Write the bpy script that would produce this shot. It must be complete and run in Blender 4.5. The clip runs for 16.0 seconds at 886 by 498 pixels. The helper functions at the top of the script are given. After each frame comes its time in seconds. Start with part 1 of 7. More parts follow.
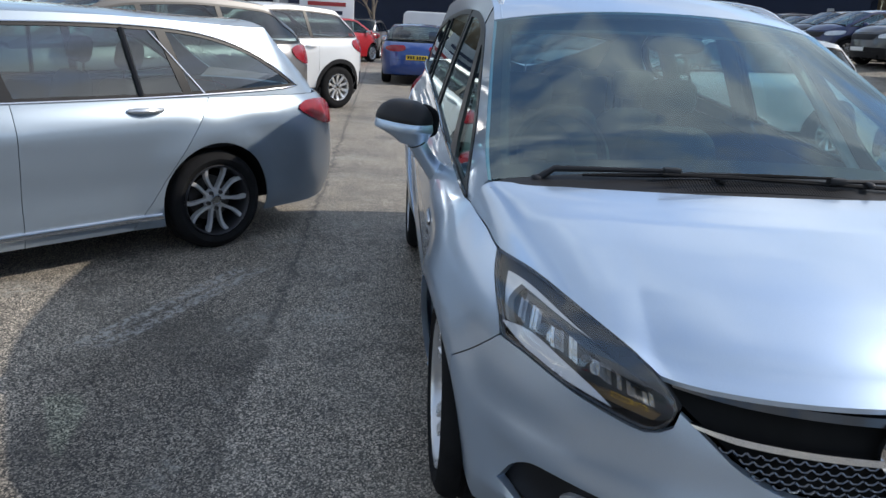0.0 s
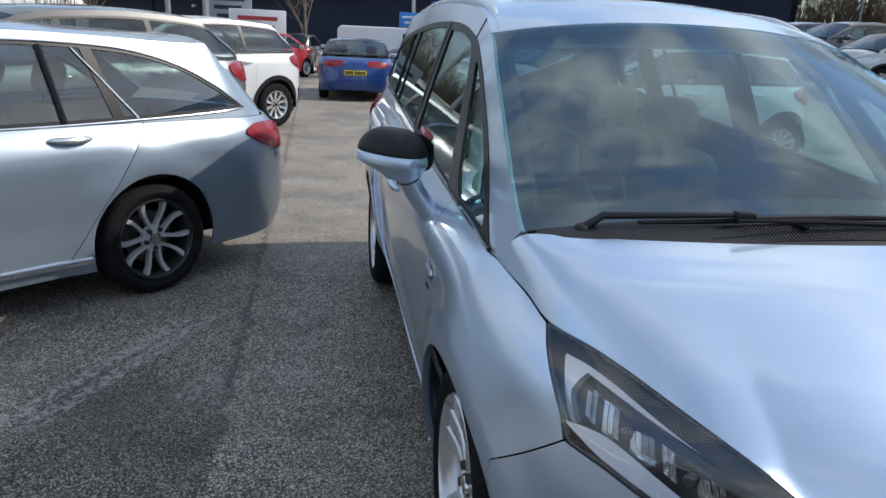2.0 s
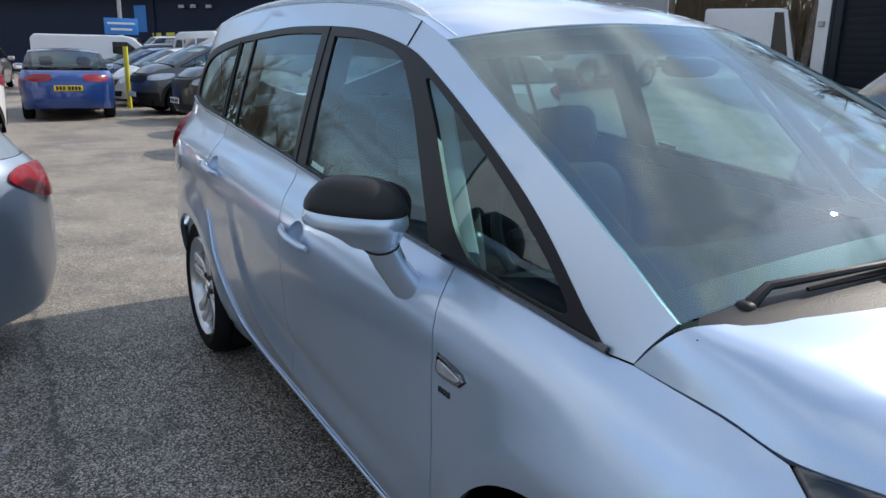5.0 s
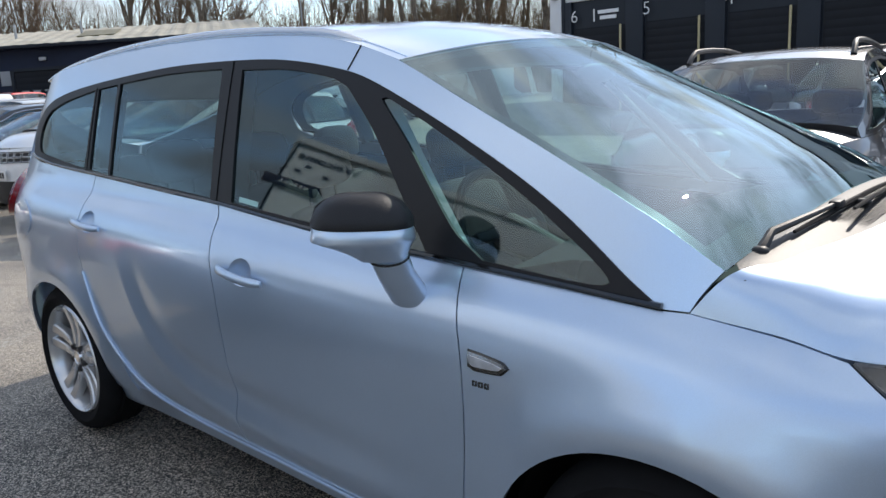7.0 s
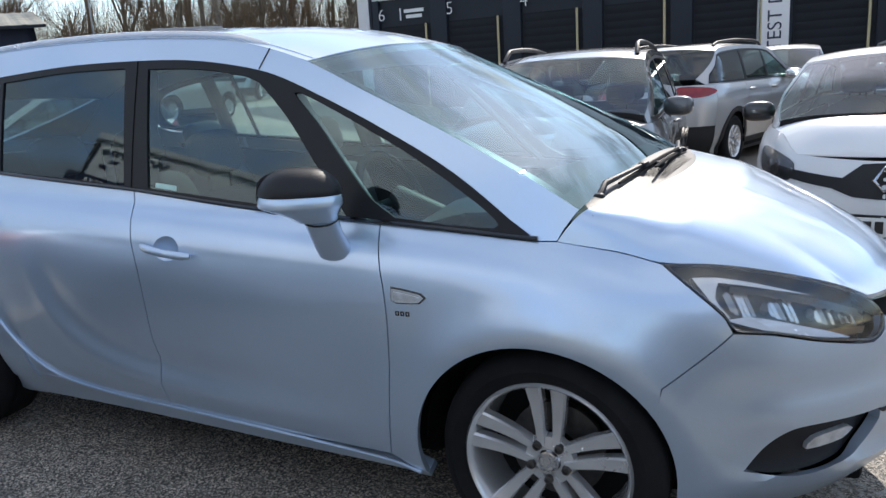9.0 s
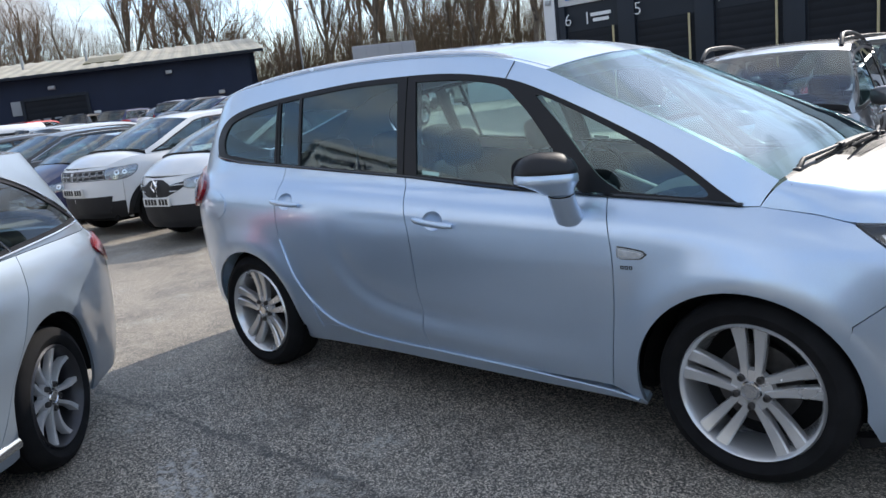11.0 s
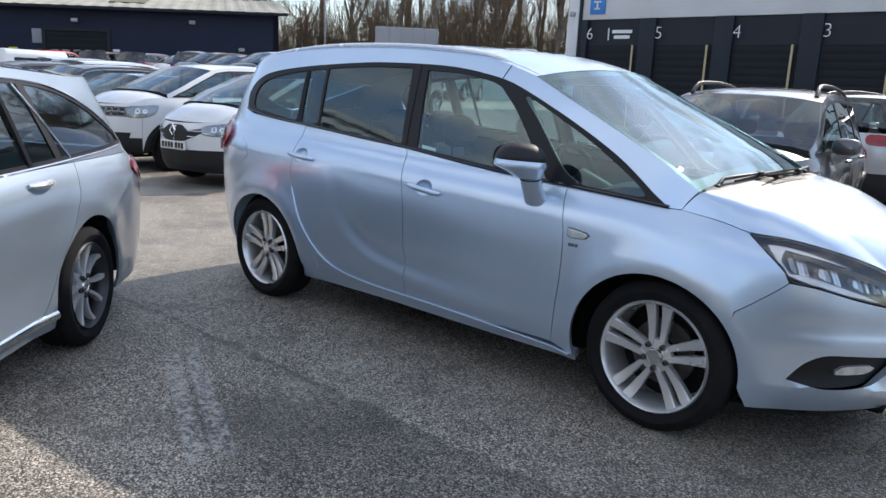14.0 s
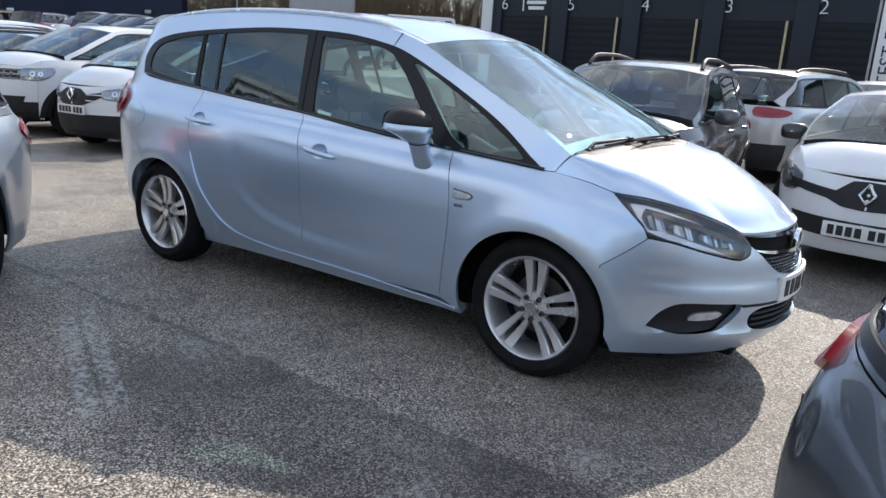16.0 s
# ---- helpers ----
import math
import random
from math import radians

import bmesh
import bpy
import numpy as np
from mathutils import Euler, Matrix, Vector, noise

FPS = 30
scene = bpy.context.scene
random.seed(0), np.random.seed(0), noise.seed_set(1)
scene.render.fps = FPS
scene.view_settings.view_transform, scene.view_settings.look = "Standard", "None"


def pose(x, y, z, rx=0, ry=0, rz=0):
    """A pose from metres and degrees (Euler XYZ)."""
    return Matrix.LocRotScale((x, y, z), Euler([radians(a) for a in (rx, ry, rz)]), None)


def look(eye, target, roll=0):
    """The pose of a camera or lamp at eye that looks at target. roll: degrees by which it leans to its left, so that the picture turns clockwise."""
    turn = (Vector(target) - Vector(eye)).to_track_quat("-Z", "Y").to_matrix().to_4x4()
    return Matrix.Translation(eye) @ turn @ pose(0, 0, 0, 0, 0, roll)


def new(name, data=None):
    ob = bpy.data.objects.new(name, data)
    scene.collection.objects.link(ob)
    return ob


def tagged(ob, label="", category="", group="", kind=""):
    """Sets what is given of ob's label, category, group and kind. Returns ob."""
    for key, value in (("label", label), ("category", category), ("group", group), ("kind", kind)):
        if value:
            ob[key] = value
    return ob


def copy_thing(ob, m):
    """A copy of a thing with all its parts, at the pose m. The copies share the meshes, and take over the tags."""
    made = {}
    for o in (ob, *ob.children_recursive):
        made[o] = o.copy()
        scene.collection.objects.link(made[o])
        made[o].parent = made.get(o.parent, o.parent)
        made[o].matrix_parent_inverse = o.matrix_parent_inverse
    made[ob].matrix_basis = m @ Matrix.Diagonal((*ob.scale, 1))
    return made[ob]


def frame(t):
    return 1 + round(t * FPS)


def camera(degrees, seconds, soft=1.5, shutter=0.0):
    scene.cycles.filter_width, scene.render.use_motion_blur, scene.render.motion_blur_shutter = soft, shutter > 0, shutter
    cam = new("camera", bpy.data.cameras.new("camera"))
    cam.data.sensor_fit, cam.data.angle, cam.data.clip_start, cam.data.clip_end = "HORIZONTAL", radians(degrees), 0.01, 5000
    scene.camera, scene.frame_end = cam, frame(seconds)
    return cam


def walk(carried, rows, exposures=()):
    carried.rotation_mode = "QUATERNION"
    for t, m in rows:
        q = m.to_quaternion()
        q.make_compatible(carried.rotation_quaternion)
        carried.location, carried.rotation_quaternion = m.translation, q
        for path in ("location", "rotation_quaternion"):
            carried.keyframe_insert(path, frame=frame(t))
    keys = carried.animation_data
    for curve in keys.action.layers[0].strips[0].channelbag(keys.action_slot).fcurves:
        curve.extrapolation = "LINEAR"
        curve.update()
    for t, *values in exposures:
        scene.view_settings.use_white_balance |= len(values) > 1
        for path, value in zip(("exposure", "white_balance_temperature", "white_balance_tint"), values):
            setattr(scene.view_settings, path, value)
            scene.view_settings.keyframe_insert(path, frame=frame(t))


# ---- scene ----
cam = camera(61.3, 16.0)
PATH = [
    (0, (2.168, -1.077, 1.46), (0.261, -0.902, 0.885), 3.2),
    (0.5, (2.032, -1.08, 1.467), (0.116, -0.9, 0.923), 3.1),
    (1, (1.927, -1.127, 1.467), (0.006, -0.899, 0.96), 3.1),
    (1.5, (1.799, -1.195, 1.477), (-0.112, -0.895, 0.966), 3.1),
    (2, (1.684, -1.237, 1.451), (-0.213, -0.894, 0.917), 2.8),
    (2.5, (1.551, -1.268, 1.436), (-0.327, -0.872, 0.873), 2.6),
    (3, (1.405, -1.308, 1.438), (-0.445, -0.812, 0.863), 2.9),
    (3.5, (1.262, -1.389, 1.425), (-0.547, -0.746, 0.863), 3.3),
    (4, (1.101, -1.481, 1.448), (-0.649, -0.682, 0.901), 3.0),
    (4.2, (1.053, -1.515, 1.449), (-0.679, -0.665, 0.92), 2.9),
    (6.3, (0.582, -1.933, 1.441), (-0.908, -0.673, 1.006), -1.3),
    (6.5, (0.57, -1.974, 1.409), (-0.878, -0.654, 1.007), -1.3),
    (7, (0.59, -2.123, 1.394), (-0.713, -0.66, 0.986), -3.1),
    (7.5, (0.622, -2.235, 1.39), (-0.489, -0.63, 0.954), -4.5),
    (8, (0.624, -2.349, 1.384), (-0.282, -0.625, 0.928), -4.9),
    (8.2, (0.624, -2.402, 1.389), (-0.223, -0.649, 0.932), -4.6),
    (10.3, (0.751, -3.112, 1.407), (-0.384, -1.511, 1.022), -3.6),
    (10.5, (0.761, -3.157, 1.405), (-0.422, -1.592, 1.014), -4.6),
    (11, (0.836, -3.293, 1.408), (-0.462, -1.822, 1.02), -6.1),
    (11.5, (0.938, -3.389, 1.394), (-0.451, -2.003, 1.007), -5.5),
    (12, (1.056, -3.468, 1.389), (-0.394, -2.148, 0.999), -3.7),
    (12.5, (1.119, -3.55, 1.396), (-0.349, -2.249, 1.004), -1.7),
    (13, (1.168, -3.659, 1.385), (-0.263, -2.315, 1.0), 0.5),
    (13.5, (1.216, -3.723, 1.385), (-0.138, -2.304, 0.993), 1.9),
    (14, (1.288, -3.753, 1.388), (0.01, -2.27, 0.978), 2.8),
    (14.5, (1.375, -3.76, 1.388), (0.144, -2.244, 0.956), 3.1),
    (15, (1.434, -3.774, 1.39), (0.243, -2.233, 0.937), 3.2),
    (15.5, (1.482, -3.789, 1.384), (0.34, -2.215, 0.915), 3.4),
    (16, (1.513, -3.805, 1.388), (0.415, -2.203, 0.912), 3.8),
]
walk(cam, [(t, look(eye, target, roll)) for t, eye, target, roll in PATH], exposures=[(0, 0.09, 6600, 10), (4.2, 0.18, 6650, 11), (6.3, 0.34, 6800, 12), (10.3, 0.50, 6650, 12), (16, 0.55, 6750, 13)])

# ---- world and sun ----
SUN_EL, SUN_AZ = radians(37.2), radians(91.0)      # sun over the car's far flank (+y)
world = bpy.data.worlds.new("spring_sky")
scene.world = world
world.use_nodes = True
wn, wl = world.node_tree.nodes, world.node_tree.links
wn.clear()
w_out, w_bg = wn.new("ShaderNodeOutputWorld"), wn.new("ShaderNodeBackground")
w_sky = wn.new("ShaderNodeTexSky")
w_sky.sky_type, w_sky.sun_disc, w_sky.dust_density, w_sky.ozone_density = "NISHITA", False, 0.3, 1.0
w_sky.sun_elevation, w_sky.sun_rotation = SUN_EL, radians(90) - SUN_AZ
w_co, w_map = wn.new("ShaderNodeTexCoord"), wn.new("ShaderNodeMapping")
w_map.inputs["Scale"].default_value = (1.0, 1.0, 2.6)
w_noise, w_ramp, w_mix = wn.new("ShaderNodeTexNoise"), wn.new("ShaderNodeValToRGB"), wn.new("ShaderNodeMix")
w_noise.inputs["Scale"].default_value, w_noise.inputs["Detail"].default_value = 2.7, 7.0
w_noise.inputs["Roughness"].default_value, w_noise.inputs["Distortion"].default_value = 0.58, 0.5
w_ramp.color_ramp.elements[0].position, w_ramp.color_ramp.elements[1].position = 0.42, 0.56
w_tone = wn.new("ShaderNodeValToRGB")
w_tone.color_ramp.elements[0].position, w_tone.color_ramp.elements[1].position = 0.44, 0.76
w_tone.color_ramp.elements[0].color, w_tone.color_ramp.elements[1].color = (0.34, 0.395, 0.48, 1), (0.99, 1.02, 1.03, 1)
w_fine = wn.new("ShaderNodeTexNoise")
w_fine.inputs["Scale"].default_value, w_fine.inputs["Detail"].default_value = 3.1, 6.0
w_gain = wn.new("ShaderNodeVectorMath")
w_gain.operation = "SCALE"
w_gain.inputs["Scale"].default_value = 4.6
w_glow, w_sum = wn.new("ShaderNodeVectorMath"), wn.new("ShaderNodeVectorMath")
w_glow.operation, w_sum.operation = "SCALE", "ADD"
w_glow.inputs["Scale"].default_value = 0.06
# clouds scatter forwards: brighter round the sun
w_dot, w_pos, w_pow, w_halo = (wn.new("ShaderNode" + k) for k in ("VectorMath", "Math", "Math", "Math"))
w_dot.operation, w_pos.operation, w_pow.operation, w_halo.operation = "DOT_PRODUCT", "MAXIMUM", "POWER", "MULTIPLY_ADD"
w_dot.inputs[1].default_value = (math.cos(SUN_EL) * math.cos(SUN_AZ), math.cos(SUN_EL) * math.sin(SUN_AZ), math.sin(SUN_EL))
w_pos.inputs[1].default_value, w_pow.inputs[1].default_value = 0.0, 5.0
w_halo.inputs[1].default_value, w_halo.inputs[2].default_value = 1.3, 5.2
wl.new(w_co.outputs["Generated"], w_dot.inputs[0])
wl.new(w_dot.outputs["Value"], w_pos.inputs[0])
wl.new(w_pos.outputs["Value"], w_pow.inputs[0])
wl.new(w_pow.outputs["Value"], w_halo.inputs[0])
w_xyz, w_low, w_dim = wn.new("ShaderNodeSeparateXYZ"), wn.new("ShaderNodeMapRange"), wn.new("ShaderNodeMath")
w_low.interpolation_type, w_dim.operation = "SMOOTHSTEP", "MULTIPLY"
for key, value in (("From Min", 0.0), ("From Max", 0.5), ("To Min", 0.42), ("To Max", 1.1)):
    w_low.inputs[key].default_value = value
wl.new(w_co.outputs["Generated"], w_xyz.inputs["Vector"])
wl.new(w_xyz.outputs["Z"], w_low.inputs["Value"])
wl.new(w_halo.outputs["Value"], w_dim.inputs[0])
wl.new(w_low.outputs["Result"], w_dim.inputs[1])
wl.new(w_dim.outputs["Value"], w_gain.inputs["Scale"])
w_mix.data_type = "RGBA"
wl.new(w_co.outputs["Generated"], w_map.inputs["Vector"])
wl.new(w_map.outputs["Vector"], w_noise.inputs["Vector"])
wl.new(w_noise.outputs["Fac"], w_ramp.inputs["Fac"])
wl.new(w_map.outputs["Vector"], w_fine.inputs["Vector"])
wl.new(w_fine.outputs["Fac"], w_tone.inputs["Fac"])
wl.new(w_tone.outputs["Color"], w_gain.inputs[0])
wl.new(w_sky.outputs["Color"], w_glow.inputs[0])
wl.new(w_gain.outputs["Vector"], w_sum.inputs[0])
wl.new(w_glow.outputs["Vector"], w_sum.inputs[1])
wl.new(w_sum.outputs["Vector"], w_mix.inputs["B"])
wl.new(w_ramp.outputs["Color"], w_mix.inputs["Factor"])
wl.new(w_sky.outputs["Color"], w_mix.inputs["A"])
wl.new(w_mix.outputs["Result"], w_bg.inputs["Color"])
w_bg.inputs["Strength"].default_value = 0.215
wl.new(w_bg.outputs["Background"], w_out.inputs["Surface"])
sun = new("sun", bpy.data.lights.new("sun", "SUN"))
sun.data.energy, sun.data.angle, sun.data.color = 3.3, radians(0.6), (1.0, 0.945, 0.86)
sun.matrix_world = look((0, 0, 30), (-math.cos(SUN_EL) * math.cos(SUN_AZ), -math.cos(SUN_EL) * math.sin(SUN_AZ), 30 - math.sin(SUN_EL)))

# ---- materials ----
def material(name, colour, rough=0.5, metal=0.0, coat=0.0, spec=0.5, vary=0.0, scale=8.0, bump=0.0, bump_scale=60.0, fine=0.0, fine_scale=400.0, rough_vary=0.0, random_tint=0.0):
    """A principled surface with variation of colour at two scales, roughness and relief."""
    m = bpy.data.materials.new(name)
    m.use_nodes = True
    n, l = m.node_tree.nodes, m.node_tree.links
    b = n["Principled BSDF"]
    b.inputs["Base Color"].default_value = (*colour, 1)
    b.inputs["Roughness"].default_value, b.inputs["Metallic"].default_value = rough, metal
    b.inputs["Coat Weight"].default_value, b.inputs["Coat Roughness"].default_value = coat, 0.03
    b.inputs["Specular IOR Level"].default_value = spec
    co = n.new("ShaderNodeTexCoord")
    if vary or fine or random_tint:
        total = None
        for amount, size, detail in ((vary, scale, 5.0), (fine, fine_scale, 2.0)):
            if not amount:
                continue
            t, r = n.new("ShaderNodeTexNoise"), n.new("ShaderNodeMapRange")
            t.inputs["Scale"].default_value, t.inputs["Detail"].default_value = size, detail
            r.inputs["From Min"].default_value, r.inputs["From Max"].default_value = 0.3, 0.7
            r.inputs["To Min"].default_value, r.inputs["To Max"].default_value = 1 - amount, 1 + amount
            l.new(co.outputs["Object"], t.inputs["Vector"])
            l.new(t.outputs["Fac"], r.inputs["Value"])
            if total:
                x = n.new("ShaderNodeMath")
                x.operation = "MULTIPLY"
                l.new(total, x.inputs[0]), l.new(r.outputs["Result"], x.inputs[1])
                total = x.outputs["Value"]
            else:
                total = r.outputs["Result"]
        if random_tint:
            o, r = n.new("ShaderNodeObjectInfo"), n.new("ShaderNodeMapRange")
            r.inputs["To Min"].default_value, r.inputs["To Max"].default_value = 1 - random_tint, 1 + random_tint
            l.new(o.outputs["Random"], r.inputs["Value"])
            if total:
                x = n.new("ShaderNodeMath")
                x.operation = "MULTIPLY"
                l.new(total, x.inputs[0]), l.new(r.outputs["Result"], x.inputs[1])
                total = x.outputs["Value"]
            else:
                total = r.outputs["Result"]
        v = n.new("ShaderNodeVectorMath")
        v.operation = "SCALE"
        v.inputs[0].default_value = colour
        l.new(total, v.inputs["Scale"])
        l.new(v.outputs["Vector"], b.inputs["Base Color"])
    if rough_vary:
        t, r = n.new("ShaderNodeTexNoise"), n.new("ShaderNodeMapRange")
        t.inputs["Scale"].default_value, t.inputs["Detail"].default_value = scale * 0.6, 6.0
        r.inputs["To Min"].default_value, r.inputs["To Max"].default_value = max(0, rough - rough_vary), rough + rough_vary
        l.new(co.outputs["Object"], t.inputs["Vector"])
        l.new(t.outputs["Fac"], r.inputs["Value"])
        l.new(r.outputs["Result"], b.inputs["Roughness"])
    if bump:
        t, p = n.new("ShaderNodeTexNoise"), n.new("ShaderNodeBump")
        t.inputs["Scale"].default_value, t.inputs["Detail"].default_value = bump_scale, 3.0
        p.inputs["Strength"].default_value, p.inputs["Distance"].default_value = bump, 0.004
        l.new(co.outputs["Object"], t.inputs["Vector"])
        l.new(t.outputs["Fac"], p.inputs["Height"])
        l.new(p.outputs["Normal"], b.inputs["Normal"])
    return m


def paint(name, colour, metal=0.55, rough=0.32):
    """Car paint: flakes under a clear coat, with a thin film of road dust."""
    return material(name, colour, rough, metal, coat=1.0, vary=0.03, scale=3.0, fine=0.06, fine_scale=900.0, rough_vary=0.04)


def glass(name, tint, gloss=0.06, rough=0.0, sheen=(1.0, 1.0, 1.0)):
    """A window pane: tinted see-through with the reflection of glass."""
    m = bpy.data.materials.new(name)
    m.use_nodes = True
    n, l = m.node_tree.nodes, m.node_tree.links
    n.clear()
    out, mix, tr, gl, fr = (n.new("ShaderNode" + k) for k in ("OutputMaterial", "MixShader", "BsdfTransparent", "BsdfGlossy", "LayerWeight"))
    steep, rise = n.new("ShaderNodeMath"), n.new("ShaderNodeMapRange")
    steep.operation, steep.inputs[1].default_value = "POWER", 5.0
    tr.inputs["Color"].default_value = (*tint, 1)
    gl.inputs["Roughness"].default_value, gl.inputs["Color"].default_value = rough, (*sheen, 1)
    fr.inputs["Blend"].default_value = 0.5
    rise.inputs["To Min"].default_value = gloss
    l.new(fr.outputs["Facing"], steep.inputs[0])
    l.new(steep.outputs["Value"], rise.inputs["Value"])
    l.new(rise.outputs["Result"], mix.inputs["Fac"])
    l.new(tr.outputs["BSDF"], mix.inputs[1]), l.new(gl.outputs["BSDF"], mix.inputs[2])
    l.new(mix.outputs["Shader"], out.inputs["Surface"])
    return m


BLUE_SILVER = paint("blue_silver_paint", (0.56, 0.68, 0.83), metal=0.68, rough=0.30)
ICE_SILVER = paint("ice_silver_paint", (0.30, 0.36, 0.425), metal=0.5, rough=0.32)
WHITE = paint("white_paint", (0.72, 0.73, 0.74), metal=0.0, rough=0.3)
SILVER = paint("silver_paint", (0.46, 0.47, 0.48))
GREY = paint("grey_paint", (0.085, 0.087, 0.095))
CHARCOAL = paint("charcoal_paint", (0.085, 0.092, 0.105), rough=0.3)
STONE = paint("stone_grey_paint", (0.27, 0.26, 0.255))
BLACK = paint("black_paint", (0.012, 0.012, 0.014), metal=0.2)
NAVY = paint("navy_paint", (0.012, 0.022, 0.09), metal=0.3)
COBALT = paint("cobalt_paint", (0.012, 0.055, 0.24), metal=0.35)
RED = paint("red_paint", (0.42, 0.012, 0.02), metal=0.2)
ORANGE = paint("copper_paint", (0.32, 0.09, 0.03), metal=0.5)
PLASTIC = material("black_plastic", (0.014, 0.014, 0.016), 0.5, spec=0.35, bump=0.15, bump_scale=250.0, vary=0.12, scale=4.0)
TRIM = material("satin_black_trim", (0.012, 0.012, 0.014), 0.38, spec=0.25, vary=0.1, scale=5.0)
GLOSS_BLACK = material("gloss_black", (0.008, 0.008, 0.009), 0.12, coat=0.6)
RUBBER = material("tyre_rubber", (0.011, 0.011, 0.012), 0.85, spec=0.18, vary=0.3, scale=9.0, bump=0.3, bump_scale=300.0)
ALLOY = material("silver_alloy", (0.74, 0.745, 0.75), 0.25, 0.7, vary=0.05, scale=12.0, rough_vary=0.08)
MACHINED = material("machined_grey_alloy", (0.62, 0.62, 0.63), 0.3, 0.4, vary=0.06, scale=14.0)
DARK_ALLOY = material("dark_alloy", (0.05, 0.05, 0.055), 0.35, 0.6)
DARK_CHROME = material("dark_chrome", (0.13, 0.133, 0.14), 0.16, 1.0)
CHROME = material("chrome", (0.8, 0.81, 0.83), 0.09, 1.0)
STEEL = material("brake_steel", (0.09, 0.085, 0.082), 0.5, 0.8, vary=0.3, scale=20.0)
LINER = material("dark_underbody", (0.007, 0.007, 0.007), 0.9, spec=0.2, vary=0.3, scale=6.0)
CABIN = material("dark_cabin_fabric", (0.028, 0.028, 0.031), 0.85, vary=0.2, scale=10.0)
DASH = material("grey_dashboard", (0.011, 0.012, 0.014), 0.75, vary=0.1)
LINING = material("pale_headlining", (0.42, 0.45, 0.44), 0.9, vary=0.06, scale=6.0)
SEAT_TRIM = material("grey_seat_fabric", (0.036, 0.040, 0.047), 0.85, vary=0.2, scale=14.0)
PANE = glass("tinted_pane", (0.70, 0.90, 0.88), 0.10, sheen=(0.82, 0.97, 1.0))
REAR_PANE = glass("smoked_pane", (0.52, 0.68, 0.67), 0.10, sheen=(0.82, 0.97, 1.0))
ESTATE_PANE = glass("grey_green_pane", (0.42, 0.54, 0.53), 0.13)
PRIVACY = glass("dark_pane", (0.30, 0.38, 0.37), 0.075)
SCREEN = glass("laminated_screen", (0.38, 0.57, 0.58), 0.17, sheen=(0.80, 0.95, 1.0))
WIND = glass("windscreen_glass", (0.55, 0.66, 0.66), 0.08)
SMOKE = material("smoky_housing", (0.05, 0.053, 0.058), 0.25, 0.5, vary=0.2, scale=12.0)
LAMP_GREY = material("grey_fluted_reflector", (0.34, 0.35, 0.37), 0.22, 0.9, vary=0.3, scale=40.0, bump=0.6, bump_scale=70.0)
BOWL = material("bright_lamp_bowl", (0.62, 0.64, 0.67), 0.28, 0.55, vary=0.25, scale=30.0, bump=0.5, bump_scale=45.0)
LENS = glass("clear_lens", (0.90, 0.91, 0.92), 0.09)
RED_LENS = material("red_lens", (0.27, 0.003, 0.010), 0.2, coat=0.6, vary=0.15, scale=25.0, bump=0.3, bump_scale=90.0)
DARK_RED = material("dark_red_lens", (0.11, 0.004, 0.008), 0.12, coat=1.0)
AMBER = material("amber_reflector", (0.26, 0.17, 0.085), 0.2, 0.5, bump=0.5, bump_scale=160.0)
REFLECTOR = material("lamp_reflector", (0.62, 0.64, 0.66), 0.14, 1.0, bump=0.5, bump_scale=90.0)
PLATE_WHITE = material("white_plate", (0.72, 0.72, 0.7), 0.4, vary=0.05, scale=20.0)
PLATE_YELLOW = material("yellow_plate", (0.75, 0.52, 0.03), 0.4)
INK = material("black_ink", (0.015, 0.015, 0.016), 0.5)
PAPER = material("white_paper", (0.78, 0.78, 0.76), 0.7)

# ---- building helpers ----
from mathutils.geometry import delaunay_2d_cdt


def mesh_part(name, verts, faces, mat, parent=None, label="", smooth=True, angle=38):
    """One mesh object, under its thing when a parent is given."""
    me = bpy.data.meshes.new(name)
    me.from_pydata([tuple(v) for v in verts], [], [tuple(f) for f in faces])
    me.materials.append(mat)
    if smooth:
        me.shade_smooth()
        me.set_sharp_from_angle(angle=radians(angle))
    ob = new(name, me)
    ob.parent = parent
    return tagged(ob, label) if label else ob


def join(*pieces):
    """Several (verts, faces) as one."""
    verts, faces = [], []
    for v, f in pieces:
        k = len(verts)
        verts += list(v)
        faces += [tuple(i + k for i in p) for p in f]
    return verts, faces


def moved(piece, m):
    return [m @ Vector(v) for v in piece[0]], piece[1]


def flipped(piece):
    """The mirror image across the plane y = 0."""
    return [(v[0], -v[1], v[2]) for v in piece[0]], [tuple(reversed(f)) for f in piece[1]]


def box(sx, sy, sz, bevel=0.0, at=(0, 0, 0)):
    """A box with bevelled edges, centred at a place."""
    bm = bmesh.new()
    bmesh.ops.create_cube(bm, size=1.0)
    bmesh.ops.scale(bm, vec=(sx, sy, sz), verts=bm.verts)
    if bevel:
        bmesh.ops.bevel(bm, geom=bm.edges[:], offset=bevel, segments=2, affect="EDGES", profile=0.5)
    bm.verts.index_update()
    out = [v.co + Vector(at) for v in bm.verts], [tuple(v.index for v in f.verts) for f in bm.faces]
    bm.free()
    return out


def lathe(profile, n=48, closed=False):
    """Turns a profile of (radius, y) round the y axis."""
    verts = [(r * math.cos(2 * math.pi * k / n), y, r * math.sin(2 * math.pi * k / n)) for k in range(n) for r, y in profile]
    m, faces = len(profile), []
    for k in range(n):
        a, b = k * m, (k + 1) % n * m
        faces += [(a + i, a + (i + 1) % m, b + (i + 1) % m, b + i) for i in range(m if closed else m - 1)]
    return verts, faces


